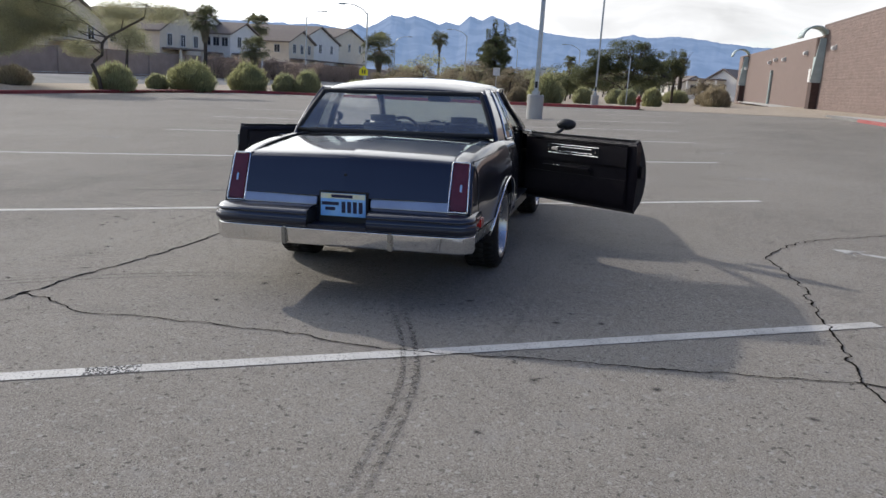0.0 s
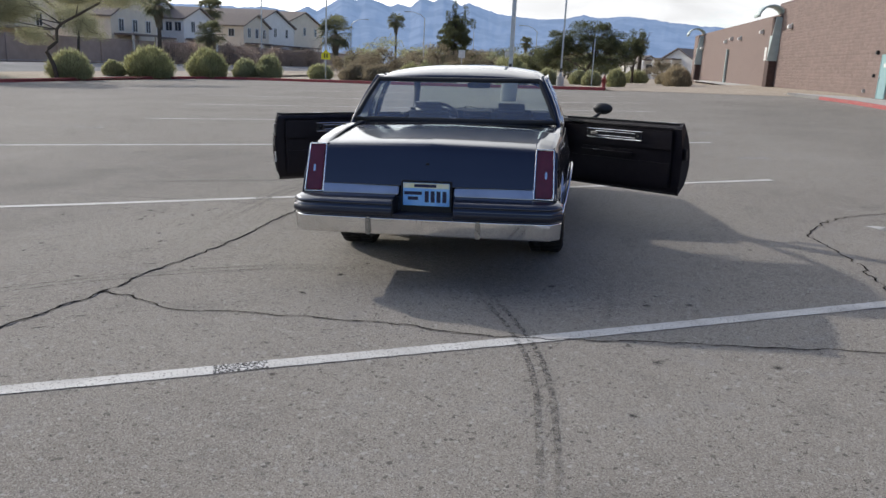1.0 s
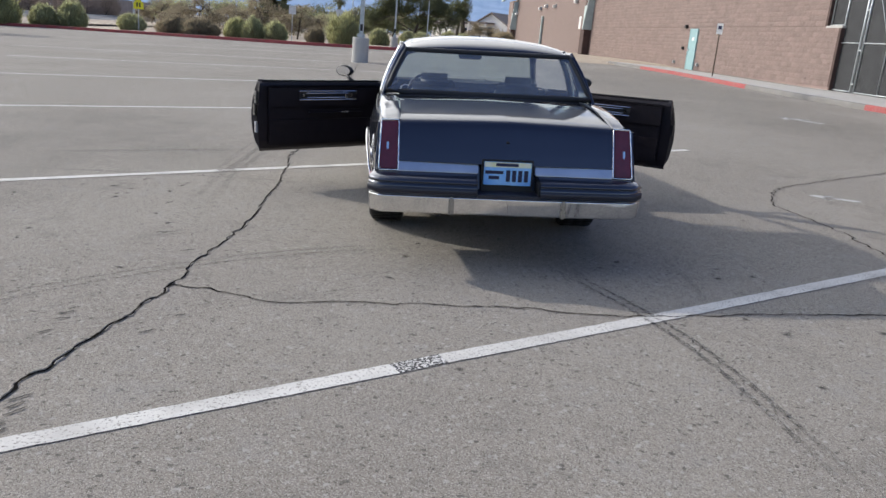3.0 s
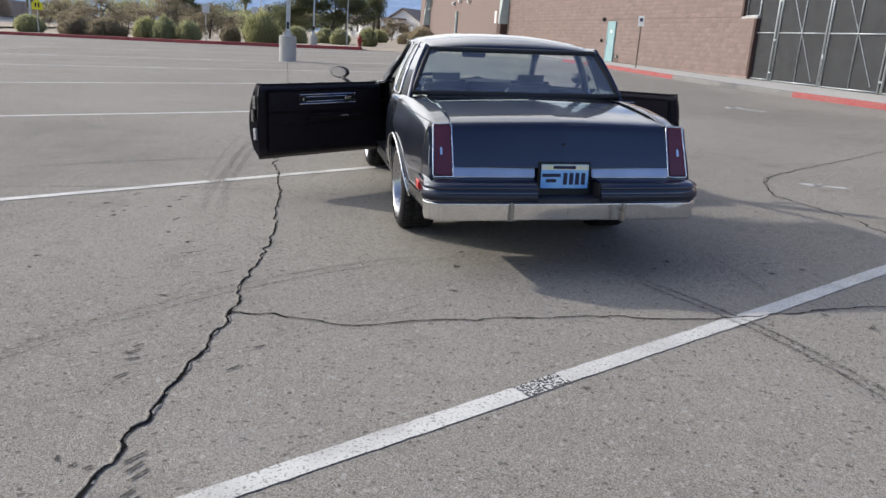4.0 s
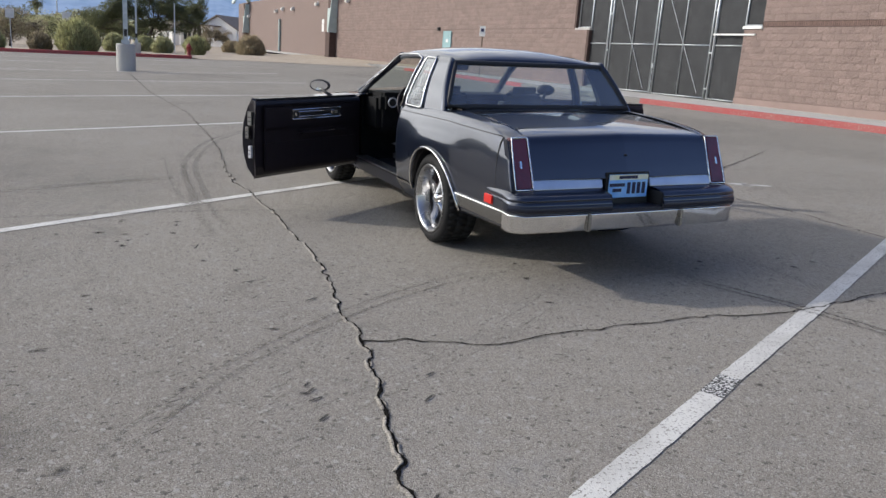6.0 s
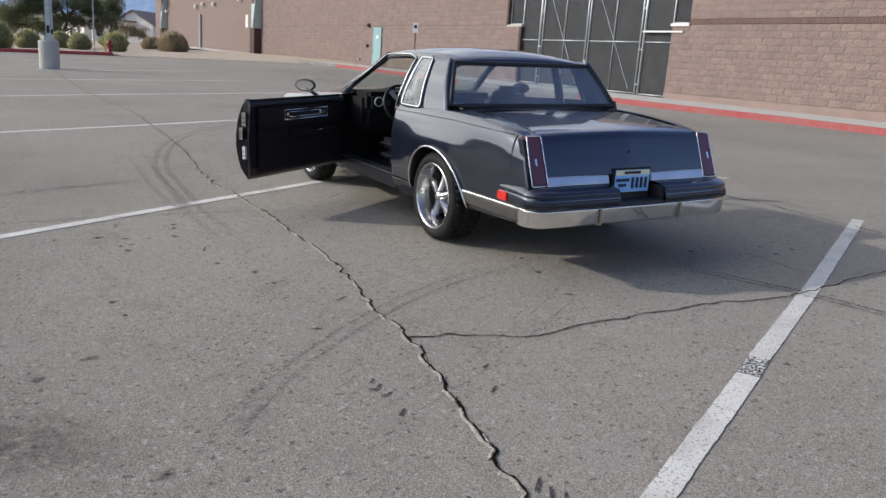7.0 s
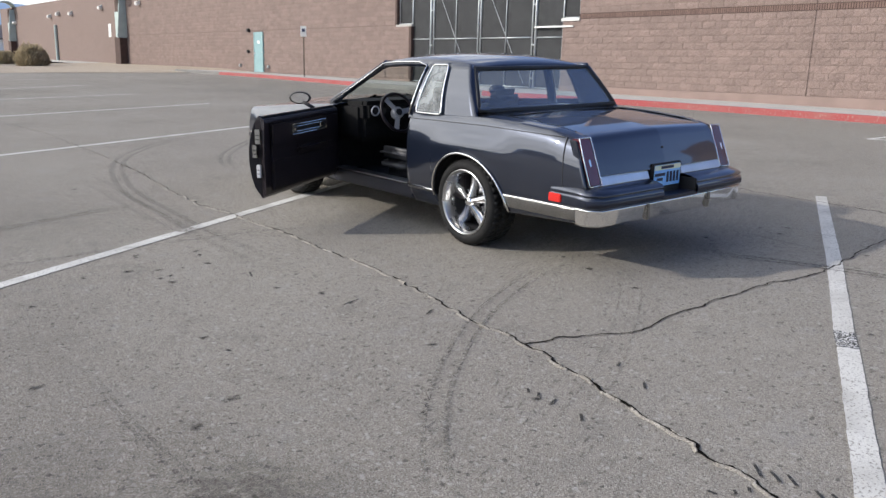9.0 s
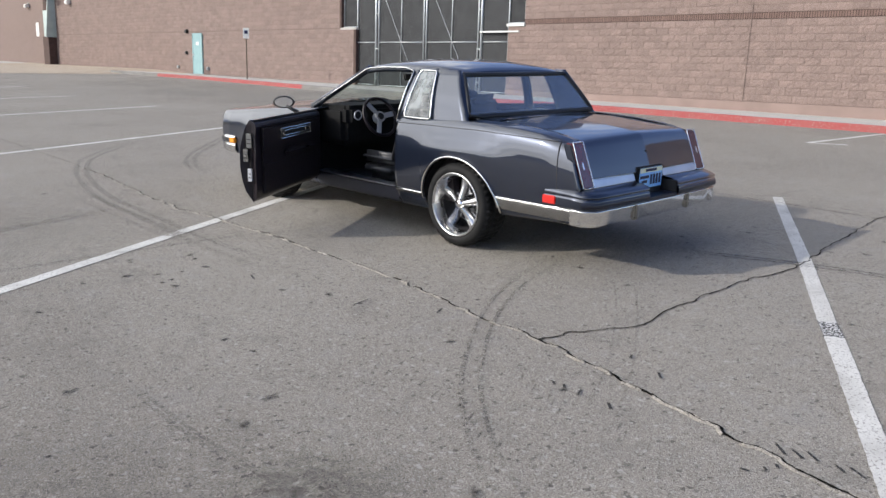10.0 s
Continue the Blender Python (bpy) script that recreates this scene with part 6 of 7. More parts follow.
pier(59.4)
pier(91.6)
t = thing("downpipe", "pale green drain pipe on the far block wall", "pipe", pose(WALL_X - 0.1, 76.5, 0))
part("pipe", rod((0, 0, 0.9), (0, 0, 4.2), 0.12), PALE_GREEN, t)

# sign post before the wall
t = thing("parking_sign", "small white sign on a thin steel post", "sign", pose(11.15, 28.7, lot_height(11.15, 28.7) + 0.14, 0, 0, -38))
part("post", rod((0, 0, -0.05), (0, 0, 2.12), 0.025), BARK, t)
b = part("board", box(-0.13, 0.13, -0.045, -0.03, 1.68, 2.12, 0.01), WHITE_PAINT, t)
part("symbol_bar", box(-0.07, 0.07, -0.049, -0.045, 1.88, 2.02), PLATE_INK, b)


# ---- lot furniture ----
def light_pole(x, y, base_r, base_h, pole_r, height, label):
    p = thing("light_pole", label, "light pole", pose(x, y, lot_height(x, y)), "light poles")
    bm = bmesh.new()
    for r0, r1, z0, z1 in ((base_r, base_r, -0.1, base_h - 0.04), (base_r, base_r * 0.93, base_h - 0.04, base_h)):
        rod((0, 0, z0), (0, 0, z1), r0, r1, 24, bm)
    part("concrete_base", bm, CONCRETE, p, "round concrete base", False)
    part("base_plate", box(-pole_r * 1.9, pole_r * 1.9, -pole_r * 1.9, pole_r * 1.9, base_h, base_h + 0.14, 0.015), GALVANISED, p)
    pole = part("pole", box(-pole_r, pole_r, -pole_r, pole_r, base_h + 0.1, height, 0.01), GALVANISED, p, "square grey steel pole")
    part("hand_hole", box(-0.05, 0.05, -pole_r - 0.006, -pole_r + 0.01, base_h + 0.25, base_h + 0.5, 0.004), BLACK, pole)
    part("arm", rod((-0.8, 0, height - 0.1), (0.8, 0, height - 0.1), 0.04), GALVANISED, p)
    for s in (-1, 1):
        part("lamp_head", box(s * 1.0 - 0.3, s * 1.0 + 0.3, -0.2, 0.2, height - 0.2, height - 0.02, 0.03), GALVANISED, p)
    return p


light_pole(-3.5, 26.1, 0.32, 0.93, 0.075, 8.5, "tall steel light pole on a round concrete base in the lot")
light_pole(-3.3, 46.0, 0.24, 0.75, 0.05, 9.0, "slim steel light pole on a concrete base in the gravel")


def hydrant(x, y):
    p = thing("fire_hydrant", "dull red cast-iron fire hydrant on the gravel", "fire hydrant", pose(x, y, lot_height(x, y) + 0.1))
    bm = turn_profile([(0.0, 0.001), (0.0, 0.17), (0.04, 0.17), (0.045, 0.11), (0.5, 0.105), (0.52, 0.15), (0.56, 0.15), (0.58, 0.12), (0.68, 0.08), (0.72, 0.03), (0.78, 0.03), (0.78, 0.001)], 16)
    bm.transform(Matrix.Rotation(radians(-90), 4, "Y"))
    part("barrel", bm, HYDRANT_RED, p, smooth=True)
    for a in (0, 120, 240):
        part("outlet", rod((0.09 * math.cos(radians(a)), 0.09 * math.sin(radians(a)), 0.42), (0.19 * math.cos(radians(a)), 0.19 * math.sin(radians(a)), 0.42), 0.06), HYDRANT_RED, p)
    return p


hydrant(-0.5, 43.75)
t = thing("marker_post", "tall thin steel post beside the hydrant", "post", pose(-1.25, 44.2, lot_height(-1.2, 44.2) + 0.1))
part("post", box(-0.03, 0.03, -0.02, 0.02, -0.1, 2.9, 0.004), GALVANISED, t)


# ---- plants ----
def leaf_cloud(bm, centre, radii, count, size, rng, lean=0.0, shell=0.55, long=2.2):
    """Many small leaf blades scattered through an ellipsoid, thinner towards its rim."""
    cx, cy, cz = centre
    for _ in range(count):
        while True:
            d = Vector((rng.gauss(0, 1), rng.gauss(0, 1), rng.gauss(0, 1)))
            if d.length > 0.1:
                break
        d.normalize()
        r = shell + (1 - shell) * rng.random() ** 0.6
        r *= 0.82 + 0.3 * noise.noise(d * 2.3 + Vector((cx, cy, cz)))
        p = Vector((cx + d.x * radii[0] * r, cy + d.y * radii[1] * r, cz + d.z * radii[2] * r))
        a = (d + Vector((rng.uniform(-1, 1), rng.uniform(-1, 1), rng.uniform(-0.6, 1.0) + lean))).normalized()
        s = a.orthogonal().normalized()
        s = Matrix.Rotation(rng.uniform(0, 6.28), 3, a) @ s
        L = size * rng.uniform(0.6, 1.4)
        w = L / long
        v = [bm.verts.new(p + q) for q in (a * -L * 0.5, s * w * 0.5, a * L * 0.5, s * -w * 0.5)]
        bm.faces.new(v)


def shrub(x, y, r, h, mat, label, seed, count=900, size=0.16, group="desert shrubs"):
    rng = random.Random(seed)
    z = lot_height(x, y) + 0.05
    s = thing("shrub", label, "shrub", pose(x, y, z), group)
    bm = bmesh.new()
    for _ in range(16):
        a, b = rng.uniform(0, 6.28), rng.uniform(0.3, 0.85)
        tube([(0, 0, -0.08), (b * r * 0.5 * math.cos(a), b * r * 0.5 * math.sin(a), h * 0.4), (b * r * math.cos(a), b * r * math.sin(a), h * 0.75)], [0.02, 0.014, 0.006], 5, bm=bm)
    tagged(part("stems", bm, BARK, s), kind="stuff")
    bm = bmesh.new()
    # a dense dome of thin upright blades, lumpy at its rim
    for _ in range(count):
        a, e = rng.uniform(0, 6.283), math.asin(rng.uniform(0.0, 1.0))
        d = Vector((math.cos(a) * math.cos(e), math.sin(a) * math.cos(e), math.sin(e)))
        k = (0.45 + 0.55 * rng.random() ** 0.45) * (0.9 + 0.15 * noise.noise(d * 2.2 + Vector((x, y, 0))) + 0.06 * noise.noise(d * 7 + Vector((x, y, 3))))
        k *= 1.12 if rng.random() < 0.12 else 1.0
        low = 0.78 + 0.22 * min(1.0, d.z * 3.5)
        p = Vector((d.x * r * k * low, d.y * r * k * low, h * 0.1 * rng.random() + d.z * h * 0.97 * k))
        axis = (d * 0.7 + Vector((rng.uniform(-0.4, 0.4), rng.uniform(-0.4, 0.4), rng.uniform(0.5, 1.3)))).normalized()
        across = Matrix.Rotation(rng.uniform(0, 6.28), 3, axis) @ axis.orthogonal().normalized()
        L, w = size * rng.uniform(0.7, 1.6), size * 0.09
        bm.faces.new([bm.verts.new(p + q) for q in (axis * -L * 0.5, across * w, axis * L * 0.5, across * -w)])
    part("foliage", bm, mat, s)
    return s


SHRUBS = [(-31.6, 28.8, 1.0, 1.15, LEAF_TAN, "grey-green spiky desert shrub"), (-27.9, 31.9, 1.35, 1.75, LEAF_OLIVE, "olive rounded desert shrub"), (-27.4, 38.4, 1.75, 2.1, LEAF_BUSH, "broad green rounded desert shrub"), (-29.2, 37.4, 0.8, 1.1, LEAF_OLIVE, "small olive desert shrub"),
          (-25.7, 42.2, 1.5, 2.2, LEAF_BUSH, "tall green rounded desert shrub"), (-23.6, 43.3, 0.95, 1.5, LEAF_OLIVE, "olive rounded desert shrub"), (-22.2, 43.9, 1.05, 1.8, LEAF_OLIVE, "olive rounded desert shrub"), (-19.6, 46.5, 1.0, 1.2, LEAF_OLIVE, "low olive desert shrub"),
          (-6.4, 44.4, 1.2, 1.85, LEAF_BUSH, "dense yellow-green desert shrub"), (-4.6, 50.5, 0.7, 1.1, LEAF_OLIVE, "small olive desert shrub"), (-1.7, 53.0, 0.7, 1.0, LEAF_OLIVE, "small olive desert shrub"), (0.1, 48.2, 0.62, 1.15, LEAF_BUSH, "small yellow-green desert shrub"),
          (4.2, 54.0, 1.0, 1.4, LEAF_TAN, "dry brownish desert shrub"), (3.7, 62.0, 0.8, 0.9, LEAF_TAN, "dry brownish desert shrub"), (1.4, 68.0, 1.1, 1.1, LEAF_OLIVE, "low olive desert shrub"), (-2.8, 56.0, 0.8, 1.0, LEAF_OLIVE, "small olive desert shrub"),
          (-12.4, 46.0, 0.8, 1.35, LEAF_OLIVE, "spiky olive yucca clump"), (-10.9, 45.6, 0.75, 1.2, LEAF_OLIVE, "spiky olive yucca clump"), (-13.6, 46.4, 0.8, 1.3, LEAF_BUSH, "spiky green desert yucca clump"), (-16.4, 48.0, 1.3, 1.15, LEAF_DRY, "dry brown twiggy shrub"), (-18.2, 49.4, 1.2, 1.2, LEAF_DRY, "dry brown twiggy shrub"), (-8.4, 46.8, 0.6, 1.0, LEAF_DRY, "small dry twiggy desert shrub")]
for i, (x, y, r, h, mat, label) in enumerate(SHRUBS):
    if x < -19:
        # beyond the kerb
        x, y, r, h = x * 1.16 - 0.32, y * 1.16 + 0.75, r * 0.98, h * 0.98
    elif x < 9:
        y = max(y, far_edge(x) + 0.4 + r * 1.1)
    shrub(x, y, r * 1.12, h * 1.04, mat, label, 300 + i, int(7500 + 7500 * r), 0.22)


def tree(x, y, trunk, crown, mat, label, seed, leaves=5000, size=0.22, name="tree", category="tree", thick=0.16, limbs=9, spread=0.0):
    """A bent tapering trunk with limbs and a loose, gappy crown of small leaves."""
    rng = random.Random(seed)
    t = thing(name, label, category, pose(x, y, lot_height(x, y) + 0.08), "trees")
    n = len(trunk)
    bm = tube(trunk, [lerp(thick, thick * 0.5, i / (n - 1)) for i in range(n)], 9)
    top = Vector(trunk[-1])
    for (cx, cy, cz), (rx, ry, rz) in crown:
        for _ in range(max(1, limbs // len(crown))):
            end = Vector((cx + rng.uniform(-0.6, 0.6) * rx, cy + rng.uniform(-0.6, 0.6) * ry, cz + rng.uniform(-0.4, 0.6) * rz))
            start = min((Vector(q) for q in trunk[n // 2:]), key=lambda q: (q - end).length + rng.uniform(0, 1.0))
            mid = start.lerp(end, 0.5) + Vector((rng.uniform(-0.3, 0.3), rng.uniform(-0.3, 0.3), rng.uniform(0.1, 0.6)))
            tube([start, mid, end], [thick * 0.32, thick * 0.2, 0.015], 6, bm=bm)
            for _ in range(3):
                tip = end + Vector((rng.uniform(-1, 1) * rx * 0.5, rng.uniform(-1, 1) * ry * 0.5, rng.uniform(-0.6, 0.5) * rz))
                tube([mid.lerp(end, 0.6), end.lerp(tip, 0.5) + Vector((0, 0, 0.1)), tip], [0.03, 0.018, 0.006], 5, bm=bm)
    part("trunk", bm, BARK, t, smooth=True)
    bm = bmesh.new()
    total = sum(r[0] * r[1] * r[2] for _, r in crown)
    for c, r in crown:
        share = int(leaves * r[0] * r[1] * r[2] / total)
        for k in range(14):
            o = Vector((rng.uniform(-0.6, 0.6) * r[0], rng.uniform(-0.6, 0.6) * r[1], rng.uniform(-0.5, 0.6) * r[2]))
            f = rng.uniform(0.35, 0.55) * (1 + spread)
            leaf_cloud(bm, Vector(c) + o, (r[0] * f, r[1] * f, r[2] * f * 0.85), share // 14, size, rng, -0.3, 0.25 * (1 - spread), 3.0 + 1.5 * spread)
    part("crown", bm, mat, t)
    return t


tree(-32.5, 36.4, [(0, 0, -0.1), (-0.1, -0.08, 0.8), (-0.38, -0.3, 1.6), (-0.3, -0.22, 1.78), (0.08, 0.06, 2.2), (0.1, 0.08, 2.9), (0.3, 0.24, 3.25), (0.95, 0.75, 3.75), (2.0, 1.6, 4.6)], [((-3.4, -2.6, 3.1), (2.0, 2, 1.3)), ((-1.5, -1.2, 3.8), (1.9, 1.9, 1.2)), ((-4.2, -3.2, 4.7), (2.0, 2, 1.4)), ((0.8, 0.7, 4.8), (1.8, 1.6, 0.9)), ((2.6, 2.0, 5.0), (1.8, 1.5, 0.7)), ((-1.0, -0.8, 2.5), (1.3, 1.2, 0.6)), ((-2.6, -2.0, 5.2), (2, 2, 1.1)), ((-4.6, -3.8, 2.6), (1.8, 1.8, 0.9))], LEAF_FEATHER, "bent desert tree with feathery olive foliage beside the kerb", 401, 150000, 0.1, thick=0.13, limbs=8, spread=0.75)
tree(-43.0, 34.0, [(0, 0, -0.1), (0.1, 0, 0.7), (0.3, 0, 1.4)], [((0, 0, 3.4), (3.6, 3, 2.4)), ((-3, 0, 3.2), (3, 3, 2.6)), ((2.5, 2.5, 3.0), (2.4, 2.4, 2.2))], LEAF_OLIVE, "broad olive desert tree beside the street", 402, 60000, 0.14, spread=0.4)
tree(-47.0, 57.0, [(0, 0, -0.1), (0.1, 0, 1.4), (0.2, 0, 2.6)], [((0, 0, 3.9), (2.6, 2.4, 1.9)), ((0.6, 0.6, 2.6), (1.6, 1.6, 1.0))], LEAF_FEATHER, "olive street tree before the houses", 403, 20000, 0.12, spread=0.5)
tree(-2.6, 60.0, [(0, 0, -0.1), (0.1, 0, 1.0), (0.4, 0, 1.8)], [((-2.6, 0, 1.9), (1.9, 2.0, 1.3)), ((-1.4, 0, 3.0), (2.0, 1.9, 1.3)), ((0.3, 0, 3.9), (2.0, 1.8, 1.1)), ((1.9, 0.5, 3.2), (1.7, 1.5, 1.2)), ((2.6, 0.3, 2.1), (1.6, 1.5, 1.1)), ((0.2, -0.6, 2.3), (2.0, 1.5, 1.3))], LEAF_DARK, "dark green desert tree with a spreading crown", 404, 60000, 0.11, limbs=24)
tree(1.05, 66.0, [(0, 0, -0.1), (0.0, 0, 1.2), (0.1, 0, 2.0)], [((-0.6, 0, 2.6), (1.2, 1.2, 1.3)), ((0.3, 0, 3.2), (1.1, 1.1, 1.5))], LEAF_DARK, "slim dark green tree", 405, 12000, 0.12)
rng = random.Random(61)
plumes = [((-0.1, 0, 7.0), (0.4, 0.4, 0.9)), ((1.05, 0.2, 6.6), (0.36, 0.4, 0.9)), ((-0.75, 0, 6.1), (0.38, 0.4, 0.8)), ((1.9, 0, 5.5), (0.36, 0.4, 0.7)), ((0.3, 0, 5.6), (0.8, 0.8, 1.0))]
for k in range(44):
    z, a = 0.3 + 5.3 * (k / 44) ** 1.15, rng.uniform(0, 6.28)
    out = rng.uniform(0.35, 1.0) * 3.0 * (1 - z / 7.4) ** 0.75
    plumes.append(((out * math.cos(a) + 0.2, out * math.sin(a), z + 0.35 * out * 0.5), (0.85, 0.8, 0.72)))
tree(-17.0, 75.5, [(0, 0, -0.1), (0, 0, 3.0), (0.1, 0, 6.2)], plumes, LEAF_DARK, "tall dark pine with a ragged outline", 406, 64000, 0.14, limbs=35)
for i, (x, y, s, mat) in enumerate(((-11.5, 58.0, 1.0, LEAF_DRY), (-15.5, 62.0, 1.2, LEAF_DRY), (-8.0, 66.0, 1.1, LEAF_DARK), (-6.5, 72.0, 1.2, LEAF_DARK), (-9.5, 80.0, 1.3, LEAF_OLIVE), (-12.5, 88.0, 1.3, LEAF_OLIVE), (-24.0, 84.0, 1.2, LEAF_DRY), (-29.0, 78.0, 1.1, LEAF_DRY), (-21.0, 64.0, 1.1, LEAF_DRY), (-32.5, 92.0, 1.2, LEAF_OLIVE), (-25.0, 72.0, 1.0, LEAF_DRY), (4.2, 92.0, 1.0, LEAF_DRY), (-3.0, 95.0, 1.3, LEAF_DARK), (-20.0, 110.0, 1.4, LEAF_OLIVE), (-36.0, 130.0, 1.5, LEAF_OLIVE))):
    tree(x, y, [(0, 0, -0.1), (0.1, 0, 0.8 * s), (0.2, 0, 1.5 * s)], [((-0.9 * s, 0, 1.0 * s), (1.7 * s, 1.6 * s, 1.1 * s)), ((1.1 * s, 0, 1.2 * s), (1.5 * s, 1.4 * s, 1.1 * s)), ((0.2 * s, 0.3, 1.9 * s), (1.3 * s, 1.2 * s, 0.8 * s))], mat, "low bare-twigged desert tree" if mat is LEAF_DRY else "low green desert tree", 420 + i, 10000, 0.12, thick=0.08, limbs=12)


for i in range(34):
    rng = random.Random(700 + i)
    x, y = rng.uniform(-42, 2), rng.uniform(105, 190)
    s = rng.uniform(1.1, 1.9)
    mat = rng.choice((LEAF_DARK, LEAF_OLIVE, LEAF_OLIVE, LEAF_DRY))
    tree(x, y, [(0, 0, -0.1), (0.1, 0, 0.5 * s), (0.2, 0, 1.0 * s)], [((-0.6 * s, 0, 1.5 * s), (1.9 * s, 1.6 * s, 1.3 * s)), ((1.0 * s, 0, 1.9 * s), (1.5 * s, 1.4 * s, 1.2 * s))], mat, "low leafy tree far beyond the lot", 740 + i, 1500, 0.34, thick=0.12, limbs=2)


def palm(x, y, height, r, label, seed, z0=0.0):
    rng = random.Random(seed)
    p = thing("palm_tree", label, "palm tree", pose(x, y, lot_height(x, y) + z0), "palm trees")
    part("trunk", tube([(0, 0, -0.1), (0.05, 0, height * 0.5), (0, 0, height)], [0.24, 0.19, 0.17], 10), BARK, p, smooth=True)
    bm = bmesh.new()
    # stalks that arch out of the crown, each with a folded fan of narrow blades
    for _ in range(44):
        a, e = rng.uniform(0, 6.28), rng.uniform(-0.75, 1.35)
        d = Vector((math.cos(a) * math.cos(e), math.sin(a) * math.cos(e), math.sin(e)))
        side = Vector((-math.sin(a), math.cos(a), 0))
        heart = Vector((0, 0, height + 0.1))
        stalk = heart + d * r * rng.uniform(0.36, 0.52) - Vector((0, 0, 0.05 * r))
        tube([heart, heart.lerp(stalk, 0.6) + Vector((0, 0, 0.03 * r)), stalk], [0.03, 0.025, 0.02], 4, bm=bm)
        reach = r * rng.uniform(0.42, 0.6)
        for k in range(15):
            f = (k - 7) / 4.6
            way = d * math.cos(f) + side * math.sin(f)
            mid = stalk + way * reach * 0.6 + Vector((0, 0, 0.03 * r))
            tip = stalk + way * reach + Vector((0, 0, -reach * rng.uniform(0.12, 0.4)))
            w = way.cross(d.cross(side)).normalized() * 0.04 * r / 1.8
            q = [bm.verts.new(v) for v in (stalk, mid - w, tip, mid + w)]
            bm.faces.new(q)
    part("fronds", bm, LEAF_PALM, p)
    bm = bmesh.new()
    for _ in range(900):
        a, f = rng.uniform(0, 6.28), rng.random()
        out = Vector((math.cos(a), math.sin(a), 0))
        o = out * (0.2 + 0.28 * r * (1 - f) * rng.random()) + Vector((0, 0, height - f * r * 0.95))
        across = Vector((-out.y, out.x, 0)) * 0.04
        bm.faces.new([bm.verts.new(q) for q in (o - across, o + across, o + out * 0.08 + Vector((0, 0, -0.3 * r * rng.uniform(0.5, 1.0))))])
    part("dry_skirt", bm, LEAF_DRY, p)
    return p


for i, (x, y, hgt, r) in enumerate(((-45.0, 66.5, 5.7, 1.5), (-55.5, 95.0, 7.2, 1.8), (-42.2, 71.5, 3.2, 1.5), (-42.0, 107.0, 5.0, 2.6), (-39.5, 129.0, 8.4, 1.5), (1.55, 69.0, 3.3, 0.6), (-21.0, 160.0, 6.6, 1.4))):
    palm(x, y, hgt, r * 1.3, "tall fan palm with drooping fronds", 500 + i)


# ---- houses and street ----
def house(x, y, w, d, eave, ridge, wall, turn, label, windows=3):
    """A two-storey stucco house with a tiled gable roof; its gable looks along local -y."""
    z = lot_height(x, y) + 0.1
    hs = thing("house", label, "house", pose(x, y, z, 0, 0, turn), "houses")
    bm = prism([(-w / 2, 0), (w / 2, 0), (w / 2, eave), (0, ridge), (-w / 2, eave)], 0, d)
    bm.transform(Matrix(((1, 0, 0, 0), (0, 0, 1, 0), (0, 1, 0, 0), (0, 0, 0, 1))))
    bmesh.ops.recalc_face_normals(bm, faces=bm.faces[:])
    part("wall", bm, wall, hs)
    slope = (ridge - eave) / (w / 2)
    for s in (-1, 1):
        over = 0.35
        bm = bmesh.new()
        a = (s * (w / 2 + over), eave - slope * over)
        v = [(a[0], -over, a[1]), (0, -over, ridge), (0, d + over, ridge), (a[0], d + over, a[1])]
        low = [bm.verts.new((q[0], q[1], q[2] + 0.02)) for q in v]
        up = [bm.verts.new((q[0], q[1], q[2] + 0.2)) for q in v]
        for f in (low, up, (low[0], low[1], up[1], up[0]), (low[1], low[2], up[2], up[1]), (low[2], low[3], up[3], up[2]), (low[3], low[0], up[0], up[3])):
            bm.faces.new(f)
        bmesh.ops.recalc_face_normals(bm, faces=bm.faces[:])
        part("roof", bm, ROOF_TILE, hs, "brown tiled roof slope")

    def window(u, v, ww, hh, face):
        if face == "gable":
            m = pose(u, -0.02, v)
        else:
            m = pose(face * (w / 2 + 0.02), u, v, 0, 0, 90 * face)
        f = part("window", box(-ww / 2 - 0.08, ww / 2 + 0.08, -0.04, 0.05, -hh / 2 - 0.08, hh / 2 + 0.08), WHITE_PAINT, hs, m=m)
        part("pane", box(-ww / 2, ww / 2, -0.05, 0.0, -hh / 2, hh / 2), HOUSE_GLASS, f)
        part("mullion", box(-0.03, 0.03, -0.06, -0.03, -hh / 2, hh / 2), WHITE_PAINT, f)
    for k in range(windows):
        u = -w / 2 + w * (k + 0.7) / (windows + 0.4)
        window(u, eave - 0.9, 0.7, 1.2, "gable")
        window(u, 1.5, 1.1, 1.3, "gable")
    for k in range(3):
        for face in (-1, 1):
            window(d * (k + 0.6) / 3.2, eave - 0.95, 0.8, 1.0, face)
    part("porch_roof", box(-w * 0.45, w * 0.1, -2.4, 0.0, 2.75, 2.95, 0.03), ROOF_TILE, hs)
    for k in (-0.42, 0.07):
        part("porch_post", box(w * k - 0.1, w * k + 0.1, -2.3, -2.1, 0, 2.8), wall, hs)
    return hs


house(-52.0, 72.8, 7.8, 12, 4.7, 7.0, STUCCO, 88, "cream two-storey stucco house with brown tiled roof", 3)
house(-55.5, 83.0, 10.5, 12, 5.2, 7.6, STUCCO_WHITE, 88, "white two-storey stucco house with brown tiled roof", 2)
house(-52.0, 86.0, 6.6, 4, 5.2, 6.6, STUCCO_WHITE, 88, "white stucco house wing with brown tiled gable", 2)
house(-52.0, 101.6, 7.4, 10, 5.2, 6.8, STUCCO, 88, "cream two-storey stucco house with brown tiled roof", 3)
house(-53.0, 109.8, 13.0, 14, 5.7, 8.0, STUCCO_WHITE, 88, "broad white two-storey stucco house with brown roof", 3)
